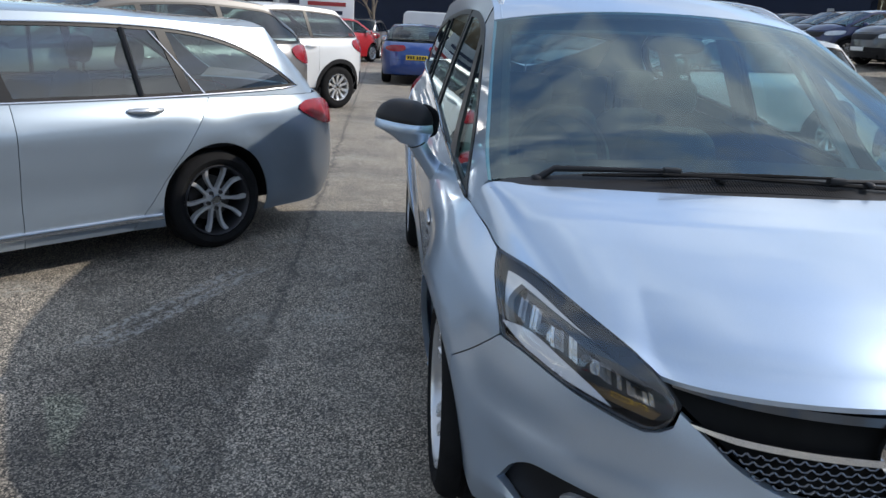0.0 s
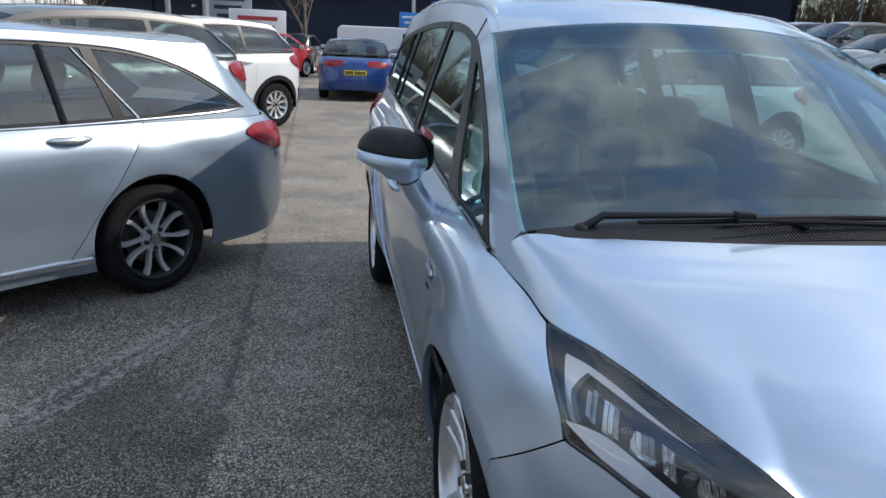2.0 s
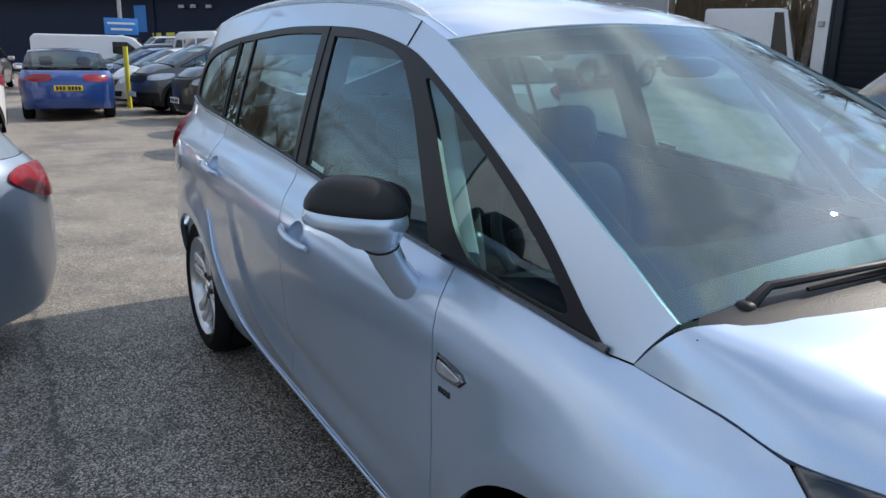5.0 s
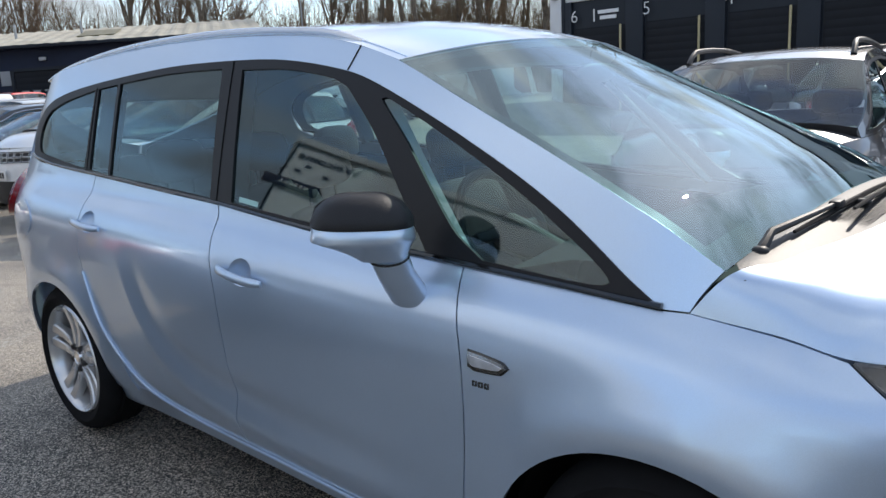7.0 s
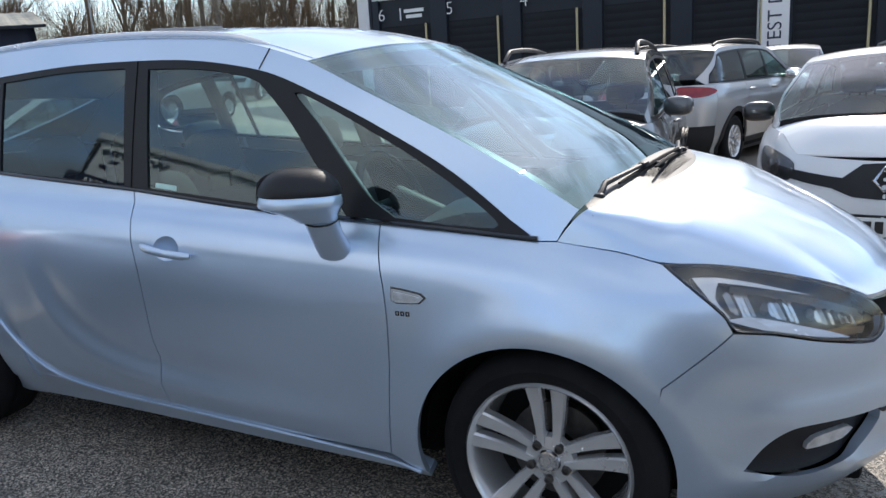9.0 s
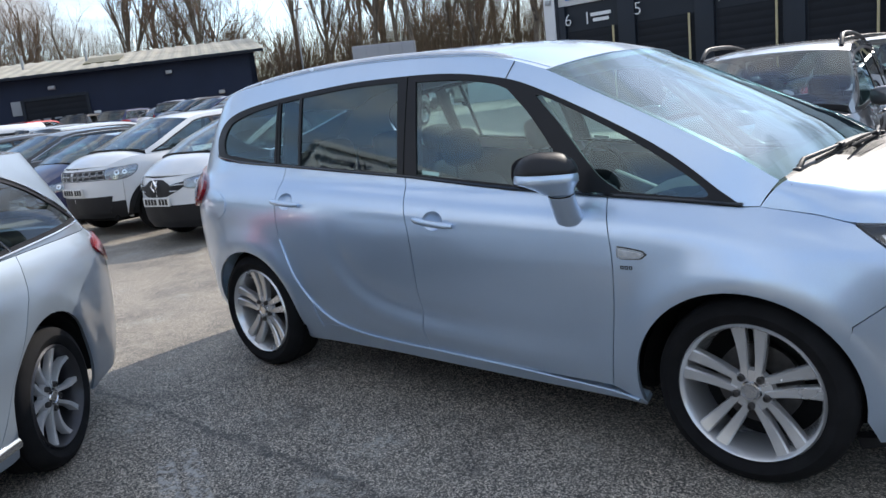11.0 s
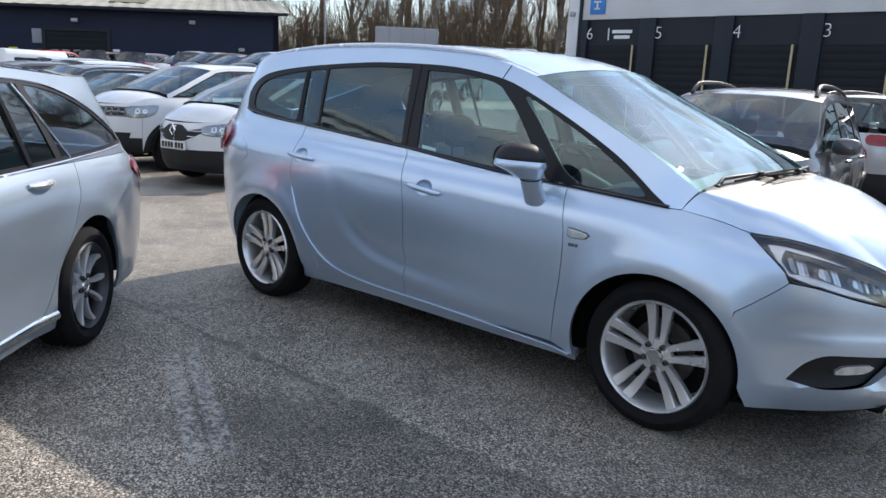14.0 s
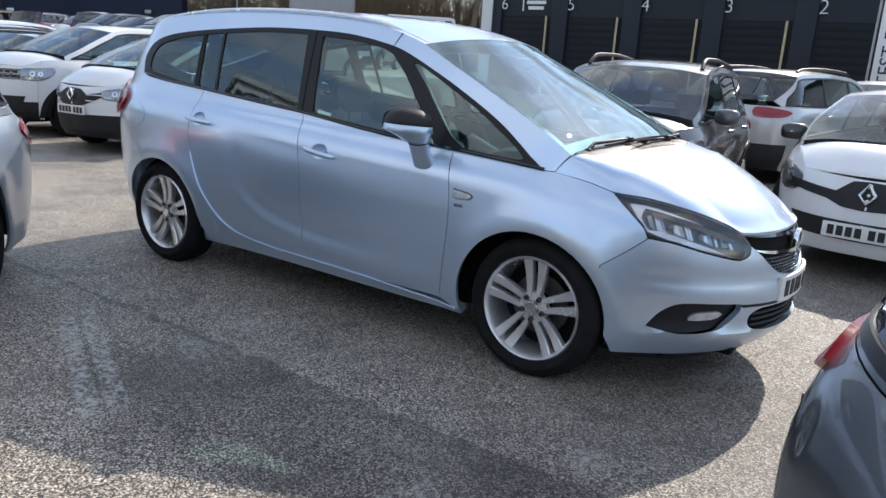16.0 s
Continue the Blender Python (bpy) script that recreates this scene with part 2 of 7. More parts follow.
def tube(points, radii, n=8, flat=1.0):
    """A tapered tube along points."""
    verts, faces, side = [], [], None
    pts = [Vector(p) for p in points]
    for i, p in enumerate(pts):
        way = (pts[min(i + 1, len(pts) - 1)] - pts[max(i - 1, 0)]).normalized()
        ref = Vector((0, 0, 1)) if abs(way.z) < 0.9 else Vector((1, 0, 0))
        side = way.cross(ref).normalized()
        up = side.cross(way)
        r = radii[i] if isinstance(radii, (list, tuple)) else radii
        verts += [p + r * (math.cos(2 * math.pi * k / n) * side + flat * math.sin(2 * math.pi * k / n) * up) for k in range(n)]
    for i in range(len(pts) - 1):
        faces += [(i * n + k, i * n + (k + 1) % n, (i + 1) * n + (k + 1) % n, (i + 1) * n + k) for k in range(n)]
    faces += [tuple(reversed(range(n))), tuple(range((len(pts) - 1) * n, len(pts) * n))]
    return verts, faces


def table(tab, x):
    """A smooth curve through a table of (x, value), with no overshoot."""
    if x <= tab[0][0]:
        return tab[0][1]
    if x >= tab[-1][0]:
        return tab[-1][1]
    i = next(k for k in range(len(tab) - 1) if tab[k + 1][0] >= x)

    def slope(k):
        if not 0 < k < len(tab) - 1:
            return None
        h0, h1 = tab[k][0] - tab[k - 1][0], tab[k + 1][0] - tab[k][0]
        d0, d1 = (tab[k][1] - tab[k - 1][1]) / h0, (tab[k + 1][1] - tab[k][1]) / h1
        return (h0 + h1) / (h1 / d0 + h0 / d1) if d0 * d1 > 0 else 0.0

    h = tab[i + 1][0] - tab[i][0]
    d = (tab[i + 1][1] - tab[i][1]) / h
    m0, m1 = slope(i), slope(i + 1)
    m0, m1 = d if m0 is None else m0, d if m1 is None else m1
    t = (x - tab[i][0]) / h
    return (2 * t**3 - 3 * t * t + 1) * tab[i][1] + (t**3 - 2 * t * t + t) * h * m0 + (3 * t * t - 2 * t**3) * tab[i + 1][1] + (t**3 - t * t) * h * m1


def curve(points, step=0.03, closed=True):
    """A flowing line through 2D points; a third value of 1 marks a sharp corner."""
    n = len(points)
    p = [Vector(q[:2]) for q in points]
    sharp = [len(q) > 2 for q in points]
    out = []
    for i in range(n if closed else n - 1):
        a, b = p[i], p[(i + 1) % n]
        before = a - (b - a) if sharp[i] or (not closed and i == 0) else p[i - 1]
        after = b + (b - a) if sharp[(i + 1) % n] or (not closed and i == n - 2) else p[(i + 2) % n]
        k = max(1, int((b - a).length / step))
        ta, tb = (b - before) * 0.5, (after - a) * 0.5
        lim = (b - a).length
        ta = ta if ta.length < lim else ta.normalized() * lim
        tb = tb if tb.length < lim else tb.normalized() * lim
        for j in range(k):
            t = j / k
            out.append((2 * t**3 - 3 * t * t + 1) * a + (t**3 - 2 * t * t + t) * ta + (3 * t * t - 2 * t**3) * b + (t**3 - t * t) * tb)
    if not closed:
        out.append(p[-1])
    return [(q.x, q.y) for q in out]


def fine(poly, step):
    """The same polygon with its long sides divided."""
    out = []
    for a, b in zip(poly, poly[1:] + poly[:1]):
        k = max(1, int(math.hypot(b[0] - a[0], b[1] - a[1]) / step))
        out += [(a[0] + (b[0] - a[0]) * i / k, a[1] + (b[1] - a[1]) * i / k) for i in range(k)]
    return out


def inside(poly, pts):
    """Which of the points (an array) lie within a polygon."""
    x, y = pts[:, 0], pts[:, 1]
    hit = np.zeros(len(pts), bool)
    for (ax, ay), (bx, by) in zip(poly, poly[1:] + poly[:1]):
        if ay != by:
            hit ^= ((ay > y) != (by > y)) & (x < (bx - ax) * (y - ay) / (by - ay) + ax)
    return hit


def shrink(poly, d):
    """The polygon drawn in by d."""
    area = sum(a[0] * b[1] - b[0] * a[1] for a, b in zip(poly, poly[1:] + poly[:1]))
    s, out, n = (1 if area > 0 else -1), [], len(poly)
    for i in range(n):
        a, b, c = Vector(poly[i - 1]), Vector(poly[i]), Vector(poly[(i + 1) % n])
        e0, e1 = (b - a), (c - b)
        if e0.length < 1e-9 or e1.length < 1e-9:
            out.append(tuple(b))
            continue
        n0, n1 = Vector((-e0.y, e0.x)).normalized(), Vector((-e1.y, e1.x)).normalized()
        m = n0 + n1
        m = m.normalized() / max(0.4, math.sqrt(max(0.0, (1 + n0.dot(n1)) / 2))) if m.length > 1e-6 else n0
        out.append(tuple(b + m * d * s))
    return out


def sheet(outline, mapf, holes=(), res=0.06, gap=0.0, depth=0.012, proud=0.0, solid=False):
    """A trimmed piece of the surface mapf(u, v), with its edge turned in by depth, as (verts, faces)."""
    poly = shrink(list(outline), gap) if gap else list(outline)
    pts, edges = [], []
    for loop in (poly, *holes):
        k = len(pts)
        pts += [Vector(q) for q in loop]
        edges += [(k + i, k + (i + 1) % len(loop)) for i in range(len(loop))]
    xs, ys = [q[0] for q in poly], [q[1] for q in poly]
    nx, ny = int((max(xs) - min(xs)) / res) + 1, int((max(ys) - min(ys)) / (res * 0.87)) + 1
    grid = np.array([(min(xs) + (i + 0.5 * (j % 2)) * res, min(ys) + j * res * 0.87) for i in range(nx + 1) for j in range(ny + 1)])
    grid = grid[inside(poly, grid)]
    edge_pts = np.array([tuple(q) for q in pts])
    if len(grid):
        far = np.array([np.min(np.sum((edge_pts - g) ** 2, 1)) > (0.45 * res) ** 2 for g in grid])
        pts += [Vector(g) for g in grid[far]]
    flat, _, tris, *_ = delaunay_2d_cdt(pts, edges, [], 0, 1e-5)
    mid = np.array([np.mean([flat[i][:] for i in f], 0) for f in tris])
    keep = inside(poly, mid)
    for h in holes:
        keep &= ~inside(list(h), mid)
    tris = [f for f, k in zip(tris, keep) if k]
    used = sorted({i for f in tris for i in f})
    index = {o: k for k, o in enumerate(used)}
    tris = [tuple(index[i] for i in f) for f in tris]
    top, normals = [], []
    for o in used:
        u, v = flat[o]
        p = Vector(mapf(u, v))
        e = 0.004
        nrm = (Vector(mapf(u + e, v)) - Vector(mapf(u - e, v))).cross(Vector(mapf(u, v + e)) - Vector(mapf(u, v - e)))
        nrm = nrm.normalized() if nrm.length > 1e-12 else Vector((0, -1, 0))
        top.append(p + nrm * proud)
        normals.append(nrm)
    verts, faces, count = list(top), list(tris), {}
    for f in tris:
        for a, b in zip(f, f[1:] + f[:1]):
            count[(a, b)] = count.get((a, b), 0) + 1
    low = {}
    for a, b in [e for e in count if (e[1], e[0]) not in count]:
        for i in (a, b):
            if i not in low:
                low[i] = len(verts)
                verts.append(top[i] - normals[i] * depth)
        faces.append((b, a, low[a], low[b]))
    if solid:
        for i in range(len(top)):
            if i not in low:
                low[i] = len(verts)
                verts.append(top[i] - normals[i] * depth)
        faces += [tuple(low[i] for i in reversed(f)) for f in tris]
    return verts, faces


def loft(right, bow_x, bow_z, mat_n=(24, 20), power=2.0, depth=0.01):
    """A panel across the car: right(t) gives its edge on the right flank, bow_x and bow_z how far its middle lies before and above that edge."""
    n, m = mat_n
    verts, faces = [], []
    for i in range(n + 1):
        t = i / n
        x, y, z = right(t)
        bx, bz, pw = (b(t) if callable(b) else b for b in (bow_x, bow_z, power))
        for j in range(m + 1):
            v = -1 + 2 * j / m
            v = math.copysign(abs(v) ** 0.8, v)
            verts.append((x + bx * (1 - v * v), -y * v, z + bz * (1 - abs(v) ** pw)))
    for i in range(n):
        for j in range(m):
            a = i * (m + 1) + j
            faces.append((a, a + m + 1, a + m + 2, a + 1))
    rim = [j for j in range(m + 1)] + [i * (m + 1) + m for i in range(1, n + 1)] + [n * (m + 1) + j for j in range(m - 1, -1, -1)] + [i * (m + 1) for i in range(n - 1, 0, -1)]
    k = len(verts)
    verts += [(verts[i][0], verts[i][1] * (1 - depth), verts[i][2] - depth) for i in rim]
    faces += [(rim[i], rim[(i + 1) % len(rim)], k + (i + 1) % len(rim), k + i) for i in range(len(rim))]
    probe = faces[len(faces) // 4]
    a, b, c = (Vector(verts[i]) for i in probe[:3])
    if (b - a).cross(c - a).z < 0:
        faces = [tuple(reversed(f)) for f in faces]
    return verts, faces


class Shell:
    """The skin of a car as x, y, z over (s, z): s runs along the right flank and on round nose and tail to the middle."""

    def __init__(self, belt, low, tumble, bow, xs_f, xf, n_f, xs_r, xr, n_r, arc_f=1.35, arc_r=1.1):
        self.belt, self.low, self.tumble, self.bow = belt, low, tumble, bow
        self.xs_f, self.xf, self.n_f, self.xs_r, self.xr, self.n_r, self.arc_f, self.arc_r = xs_f, xf, n_f, xs_r, xr, n_r, arc_f, arc_r

    def half(self, x, z):
        d = z - table(self.belt, x)
        return table(self.low, 0.0) - self.tumble * d - self.bow * d * d if d > 0 else table(self.low, d)

    def at(self, s, z):
        if s > self.xs_f:
            a = min(1.0, (s - self.xs_f) / self.arc_f) * math.pi / 2
            x = self.xs_f + (table(self.xf, z) - self.xs_f) * math.sin(a) ** (2 / self.n_f)
            return x, -self.half(min(x, self.xs_f + 0.6), z) * max(0.0, math.cos(a)) ** (2 / self.n_f), z
        if s < self.xs_r:
            a = min(1.0, (self.xs_r - s) / self.arc_r) * math.pi / 2
            x = self.xs_r - (self.xs_r - table(self.xr, z)) * math.sin(a) ** (2 / self.n_r)
            return x, -self.half(x, z) * max(0.0, math.cos(a)) ** (2 / self.n_r), z
        return s, -self.half(s, z), z


def on_shell(shell, pts):
    """Points given by their true x and z, as (s, z) of the shell."""
    out = []
    for x, z in pts:
        lo, hi = shell.xs_r - shell.arc_r, shell.xs_f + shell.arc_f
        if shell.xs_r <= x <= shell.xs_f:
            out.append((x, z))
            continue
        for _ in range(30):
            mid = (lo + hi) / 2
            lo, hi = (mid, hi) if shell.at(mid, z)[0] < x else (lo, mid)
        out.append(((lo + hi) / 2, z))
    return out


def along(shell, line):
    """The 3D edge over t = 0..1 along a polyline of (s, z)."""
    pts = curve(line, 0.02, closed=False)

    def right(t):
        f = t * (len(pts) - 1)
        i = min(int(f), len(pts) - 2)
        w = f - i
        return shell.at(pts[i][0] * (1 - w) + pts[i + 1][0] * w, pts[i][1] * (1 - w) + pts[i + 1][1] * w)

    return right


def arc(cx, cz, r, a0=0, a1=360, n=40):
    return [(cx + r * math.cos(radians(a0 + (a1 - a0) * k / n)), cz + r * math.sin(radians(a0 + (a1 - a0) * k / n))) for k in range(n if a1 - a0 == 360 else n + 1)]


def both(name, piece, mat, parent, label=""):
    """A part and its mirror image on the other flank."""
    return mesh_part(name, *piece, mat, parent, label), mesh_part(name, *flipped(piece), mat, parent, label)


# ---- wheels ----
def spoke_bar(angle, shift, r0, r1, w0, w1, y0, y1, twist=0.0, fork=0.0):
    """One tapered spoke, from the hub to the rim, beside the ray at an angle; fork bends it outwards like one arm of a wishbone."""
    stations, verts, faces = 7, [], []
    for i in range(stations):
        t = i / (stations - 1)
        r, w = r0 + (r1 - r0) * t, (w0 + (w1 - w0) * t) / 2
        off = shift * (0.75 + 0.6 * t) + twist * math.sin(math.pi * t) + fork * math.sin(math.pi / 2 * min(1.0, 1.25 * t)) ** 1.5
        y = y0 + (y1 - y0) * t + 0.012 * math.sin(math.pi * t)
        for dx, dy in ((-w, 0.034), (-w, 0.007), (-w * 0.78, 0.0), (w * 0.78, 0.0), (w, 0.007), (w, 0.034)):
            verts.append((r * math.cos(angle) - (off + dx) * math.sin(angle), y + dy, r * math.sin(angle) + (off + dx) * math.cos(angle)))
    for i in range(stations - 1):
        faces += [(i * 6 + k, i * 6 + (k + 1) % 6, (i + 1) * 6 + (k + 1) % 6, (i + 1) * 6 + k) for k in range(6)]
    return verts, faces


def wheel_parts(r_tyre, r_rim, width, style, face, n=56):
    """Meshes of a wheel that turns about y, its outer face towards -y: dish, spokes, tyre, disc and nuts."""
    h = width / 2
    k = (r_tyre - r_rim)
    tyre = lathe([(r_rim - 0.004, -h + 0.02), (r_rim + 0.008, -h + 0.002), (r_rim + k * 0.45, -h - 0.012), (r_rim + k * 0.8, -h + 0.002), (r_tyre - 0.006, -h + 0.022), (r_tyre, -h + 0.045),
                  (r_tyre, -0.06), (r_tyre - 0.007, -0.055), (r_tyre - 0.007, -0.045), (r_tyre, -0.04), (r_tyre, 0.04), (r_tyre - 0.007, 0.045), (r_tyre, 0.055), (r_tyre, h - 0.045), (r_tyre - 0.03, h - 0.01), (r_rim, h)], n)
    dish = lathe([(r_rim + 0.003, -h + 0.006), (r_rim - 0.004, -h - 0.003), (r_rim - 0.012, -h + 0.006), (r_rim - 0.022, -h + 0.05), (r_rim - 0.03, 0.0), (r_rim - 0.03, h - 0.02), (r_rim, h)], n)
    spokes = []
    y_rim, y_hub = -h + 0.012, -h + 0.03
    for a in range(5):
        ang = 2 * math.pi * a / 5 + math.pi / 2
        if style == "twin":
            spokes += [spoke_bar(ang, s * 0.0285, 0.045, r_rim - 0.010, 0.024, 0.050, y_hub, y_rim) for s in (-1, 1)]
        elif style == "wave":
            spokes += [spoke_bar(ang, s * 0.010, 0.04, r_rim - 0.010, 0.021, 0.028, y_hub, y_rim, 0.0, s * 0.052) for s in (-1, 1)]
        else:
            spokes += [spoke_bar(ang + d, 0, 0.04, r_rim - 0.012, 0.035, 0.05, y_hub, y_rim) for d in (0, math.pi / 5)]
    hub = lathe([(0.0, y_hub - 0.002), (0.032, y_hub - 0.002), (0.036, y_hub + 0.004), (0.072, y_hub + 0.008), (0.078, y_hub + 0.03), (0.0, y_hub + 0.05)], 30)
    cap = lathe([(0.0, y_hub - 0.008), (0.022, y_hub - 0.008), (0.025, y_hub - 0.004), (0.028, y_hub - 0.010), (0.033, y_hub - 0.009), (0.036, y_hub)], 30)
    nut = lathe([(0.0, y_hub - 0.004), (0.007, y_hub - 0.004), (0.0085, y_hub - 0.010), (0.0125, y_hub - 0.009), (0.0145, y_hub + 0.010)], 12)
    nuts = [moved(nut, Matrix.Translation((0.055 * math.cos(a), 0.0, 0.055 * math.sin(a)))) for a in (2 * math.pi * (k + 0.5) / 5 + math.pi / 2 for k in range(5))]
    disc = lathe([(0.06, 0.0), (0.145, 0.0), (0.145, 0.024), (0.06, 0.024)], 40)
    back = lathe([(0.0, 0.05), (r_rim - 0.03, 0.05)], 30)
    return tyre, dish, spokes, hub, cap, nuts, disc, back


def add_wheels(car, places, r_tyre=0.325, r_rim=0.24, width=0.225, style="twin", spoke_mat=None, dish_mat=None, detail=True):
    """Four wheels, standing on the ground, sharing their meshes."""
    n = 56 if detail else 24
    tyre, dish, spokes, hub, cap, nuts, disc, back = wheel_parts(r_tyre, r_rim, width, style, 0, n)
    first = None
    for x, y in places:
        m = pose(x, y, r_tyre - 0.004) if y < 0 else pose(x, y, r_tyre - 0.004, 0, 0, 180)
        if first is None:
            w = mesh_part("wheel", *(hub if detail else join(*spokes, hub)), spoke_mat or ALLOY, car)
            kids = [mesh_part("tyre", *tyre, RUBBER, w), mesh_part("rim", *dish, dish_mat or ALLOY, w)]
            if detail:
                kids += [mesh_part("spoke", *q, spoke_mat or ALLOY, w, angle=24) for q in spokes]
                kids += [mesh_part("hub_cap", *cap, CHROME, w), mesh_part("brake_disc", *disc, STEEL, w)] + [mesh_part("wheel_nut", *q, STEEL, w) for q in nuts]
            kids.append(mesh_part("backing", *back, LINER, w))
            first = (w, kids)
        else:
            w = new("wheel", first[0].data)
            w.parent = car
            for o in first[1]:
                k = new(o.name.split(".")[0], o.data)
                k.parent = w
        w.matrix_basis = m


def liner(x, r, y0, y1):
    """The dark inside of a wheel arch."""
    pts = [(x + r * math.cos(a), r * math.sin(a)) for a in (math.pi * k / 16 for k in range(17))]
    verts = [(px, y, 0.3 + pz) for px, pz in pts for y in (y0, y1)]
    return verts, [(2 * k, 2 * k + 1, 2 * k + 3, 2 * k + 2) for k in range(16)]

# ---- ground ----
def tarmac():
    """Old grey tarmac: bound chippings, worn patches, a darker relaid strip with a ragged edge and traces of old line paint."""
    m = bpy.data.materials.new("old_tarmac")
    m.use_nodes = True
    n, l = m.node_tree.nodes, m.node_tree.links
    b = n["Principled BSDF"]
    co = n.new("ShaderNodeTexCoord")

    def node(kind, **inputs):
        k = n.new("ShaderNode" + kind)
        for key, value in inputs.items():
            k.inputs[key.replace("_", " ")].default_value = value
        return k

    def noise_of(scale, detail=4.0, rough=0.55):
        t = node("TexNoise", Scale=scale, Detail=detail, Roughness=rough)
        l.new(co.outputs["Object"], t.inputs["Vector"])
        return t.outputs["Fac"]

    def span(src, a, b_, c=0.0, d=1.0, smooth=False):
        r = node("MapRange", From_Min=a, From_Max=b_, To_Min=c, To_Max=d)
        if smooth:
            r.interpolation_type = "SMOOTHSTEP"
        l.new(src, r.inputs["Value"])
        return r.outputs["Result"]

    def calc(op, a, b_=None):
        k = n.new("ShaderNodeMath")
        k.operation = op
        for i, v in enumerate((a, b_)):
            if v is None:
                continue
            if isinstance(v, (int, float)):
                k.inputs[i].default_value = v
            else:
                l.new(v, k.inputs[i])
        return k.outputs["Value"]

    def blend(fac, a, b_):
        k = n.new("ShaderNodeMix")
        k.data_type = "RGBA"
        l.new(fac, k.inputs["Factor"])
        for key, v in (("A", a), ("B", b_)):
            if isinstance(v, tuple):
                k.inputs[key].default_value = (*v, 1)
            else:
                l.new(v, k.inputs[key])
        return k.outputs["Result"]

    xyz = n.new("ShaderNodeSeparateXYZ")
    l.new(co.outputs["Object"], xyz.inputs["Vector"])
    x, y = xyz.outputs["X"], xyz.outputs["Y"]
    stones = node("TexVoronoi", Scale=170.0)
    l.new(co.outputs["Object"], stones.inputs["Vector"])
    grey = n.new("ShaderNodeSeparateColor")
    l.new(stones.outputs["Color"], grey.inputs["Color"])
    speck = grey.outputs["Red"]
    base = blend(calc("POWER", span(speck, 0.1, 1.0), 2.1), (0.022, 0.0195, 0.017), (0.98, 0.86, 0.71))
    base = blend(span(noise_of(60.0, 3.0), 0.45, 0.65, 0.0, 0.25), base, (0.10, 0.095, 0.088))
    broad = noise_of(0.55, 6.0, 0.62)
    base = blend(span(broad, 0.45, 0.72, 0.0, 0.5), base, (0.28, 0.255, 0.215))
    base = blend(span(noise_of(2.6, 8.0, 0.68), 0.52, 0.70, 0.0, 0.6), base, (0.058, 0.053, 0.048))
    base = blend(span(noise_of(7.5, 6.0, 0.66), 0.56, 0.72, 0.0, 0.4), base, (0.30, 0.285, 0.255))
    # beyond the bays the lane is finer; its sunlit paleness is painted in
    lane = span(calc("ADD", x, calc("MULTIPLY", calc("SUBTRACT", noise_of(1.1, 6.0, 0.62), 0.5), 1.6)), -3.0, -3.9, 0, 0.62, True)
    # ground towards -y made pale as well, to bounce light onto the flank
    lane = calc("MAXIMUM", lane, span(calc("ADD", y, calc("MULTIPLY", calc("SUBTRACT", noise_of(1.3, 6.0, 0.62), 0.5), 1.4)), -3.6, -5.0, 0, 0.62, True))
    sunlit_tone = blend(span(noise_of(0.9, 8.0, 0.7), 0.44, 0.62), (0.38, 0.335, 0.27), (0.17, 0.155, 0.132))
    lane_grit = node("VectorMath")
    lane_grit.operation = "SCALE"
    l.new(sunlit_tone, lane_grit.inputs[0])
    l.new(span(speck, 0.0, 1.0, 0.62, 1.38), lane_grit.inputs["Scale"])
    base = blend(lane, base, lane_grit.outputs["Vector"])
    # darker before the bays and, faintly, beside the strip
    dark_zone = calc("MAXIMUM", span(calc("ADD", x, calc("MULTIPLY", calc("SUBTRACT", noise_of(1.6, 7.0, 0.66), 0.5), 1.2)), -0.1, 0.7, 0, 0.9, True), calc("MULTIPLY", span(y, -1.6, -1.5, 0, 0.15, True), span(x, -3.4, -2.8, 0, 1, True)))
    zone_tone = node("VectorMath")
    zone_tone.operation = "SCALE"
    zone_tone.inputs["Scale"].default_value = 0.62
    l.new(base, zone_tone.inputs[0])
    base = blend(dark_zone, base, zone_tone.outputs["Vector"])
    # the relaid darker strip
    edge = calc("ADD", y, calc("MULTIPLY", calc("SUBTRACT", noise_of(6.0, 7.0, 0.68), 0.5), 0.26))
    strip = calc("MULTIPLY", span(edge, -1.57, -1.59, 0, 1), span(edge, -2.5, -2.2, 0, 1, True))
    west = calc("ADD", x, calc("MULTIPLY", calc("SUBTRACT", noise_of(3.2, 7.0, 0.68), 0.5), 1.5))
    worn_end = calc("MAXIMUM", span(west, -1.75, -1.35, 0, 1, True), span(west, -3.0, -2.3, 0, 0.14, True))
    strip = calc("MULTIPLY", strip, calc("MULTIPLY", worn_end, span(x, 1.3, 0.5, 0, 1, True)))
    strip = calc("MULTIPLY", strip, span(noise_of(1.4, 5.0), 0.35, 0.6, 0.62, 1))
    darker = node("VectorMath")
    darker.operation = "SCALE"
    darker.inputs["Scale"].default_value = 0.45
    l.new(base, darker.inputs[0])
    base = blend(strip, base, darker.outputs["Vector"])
    # a tar seam along the strip
    seam = calc("MULTIPLY", span(calc("ABSOLUTE", calc("ADD", edge, 1.575)), 0.0, 0.03, 1, 0), span(x, -0.8, -1.4, 0, 0.7))
    base = blend(seam, base, (0.035, 0.035, 0.037))
    # traces of old line paint, two short bars
    worn = span(noise_of(26.0, 6.0, 0.7), 0.46, 0.58)
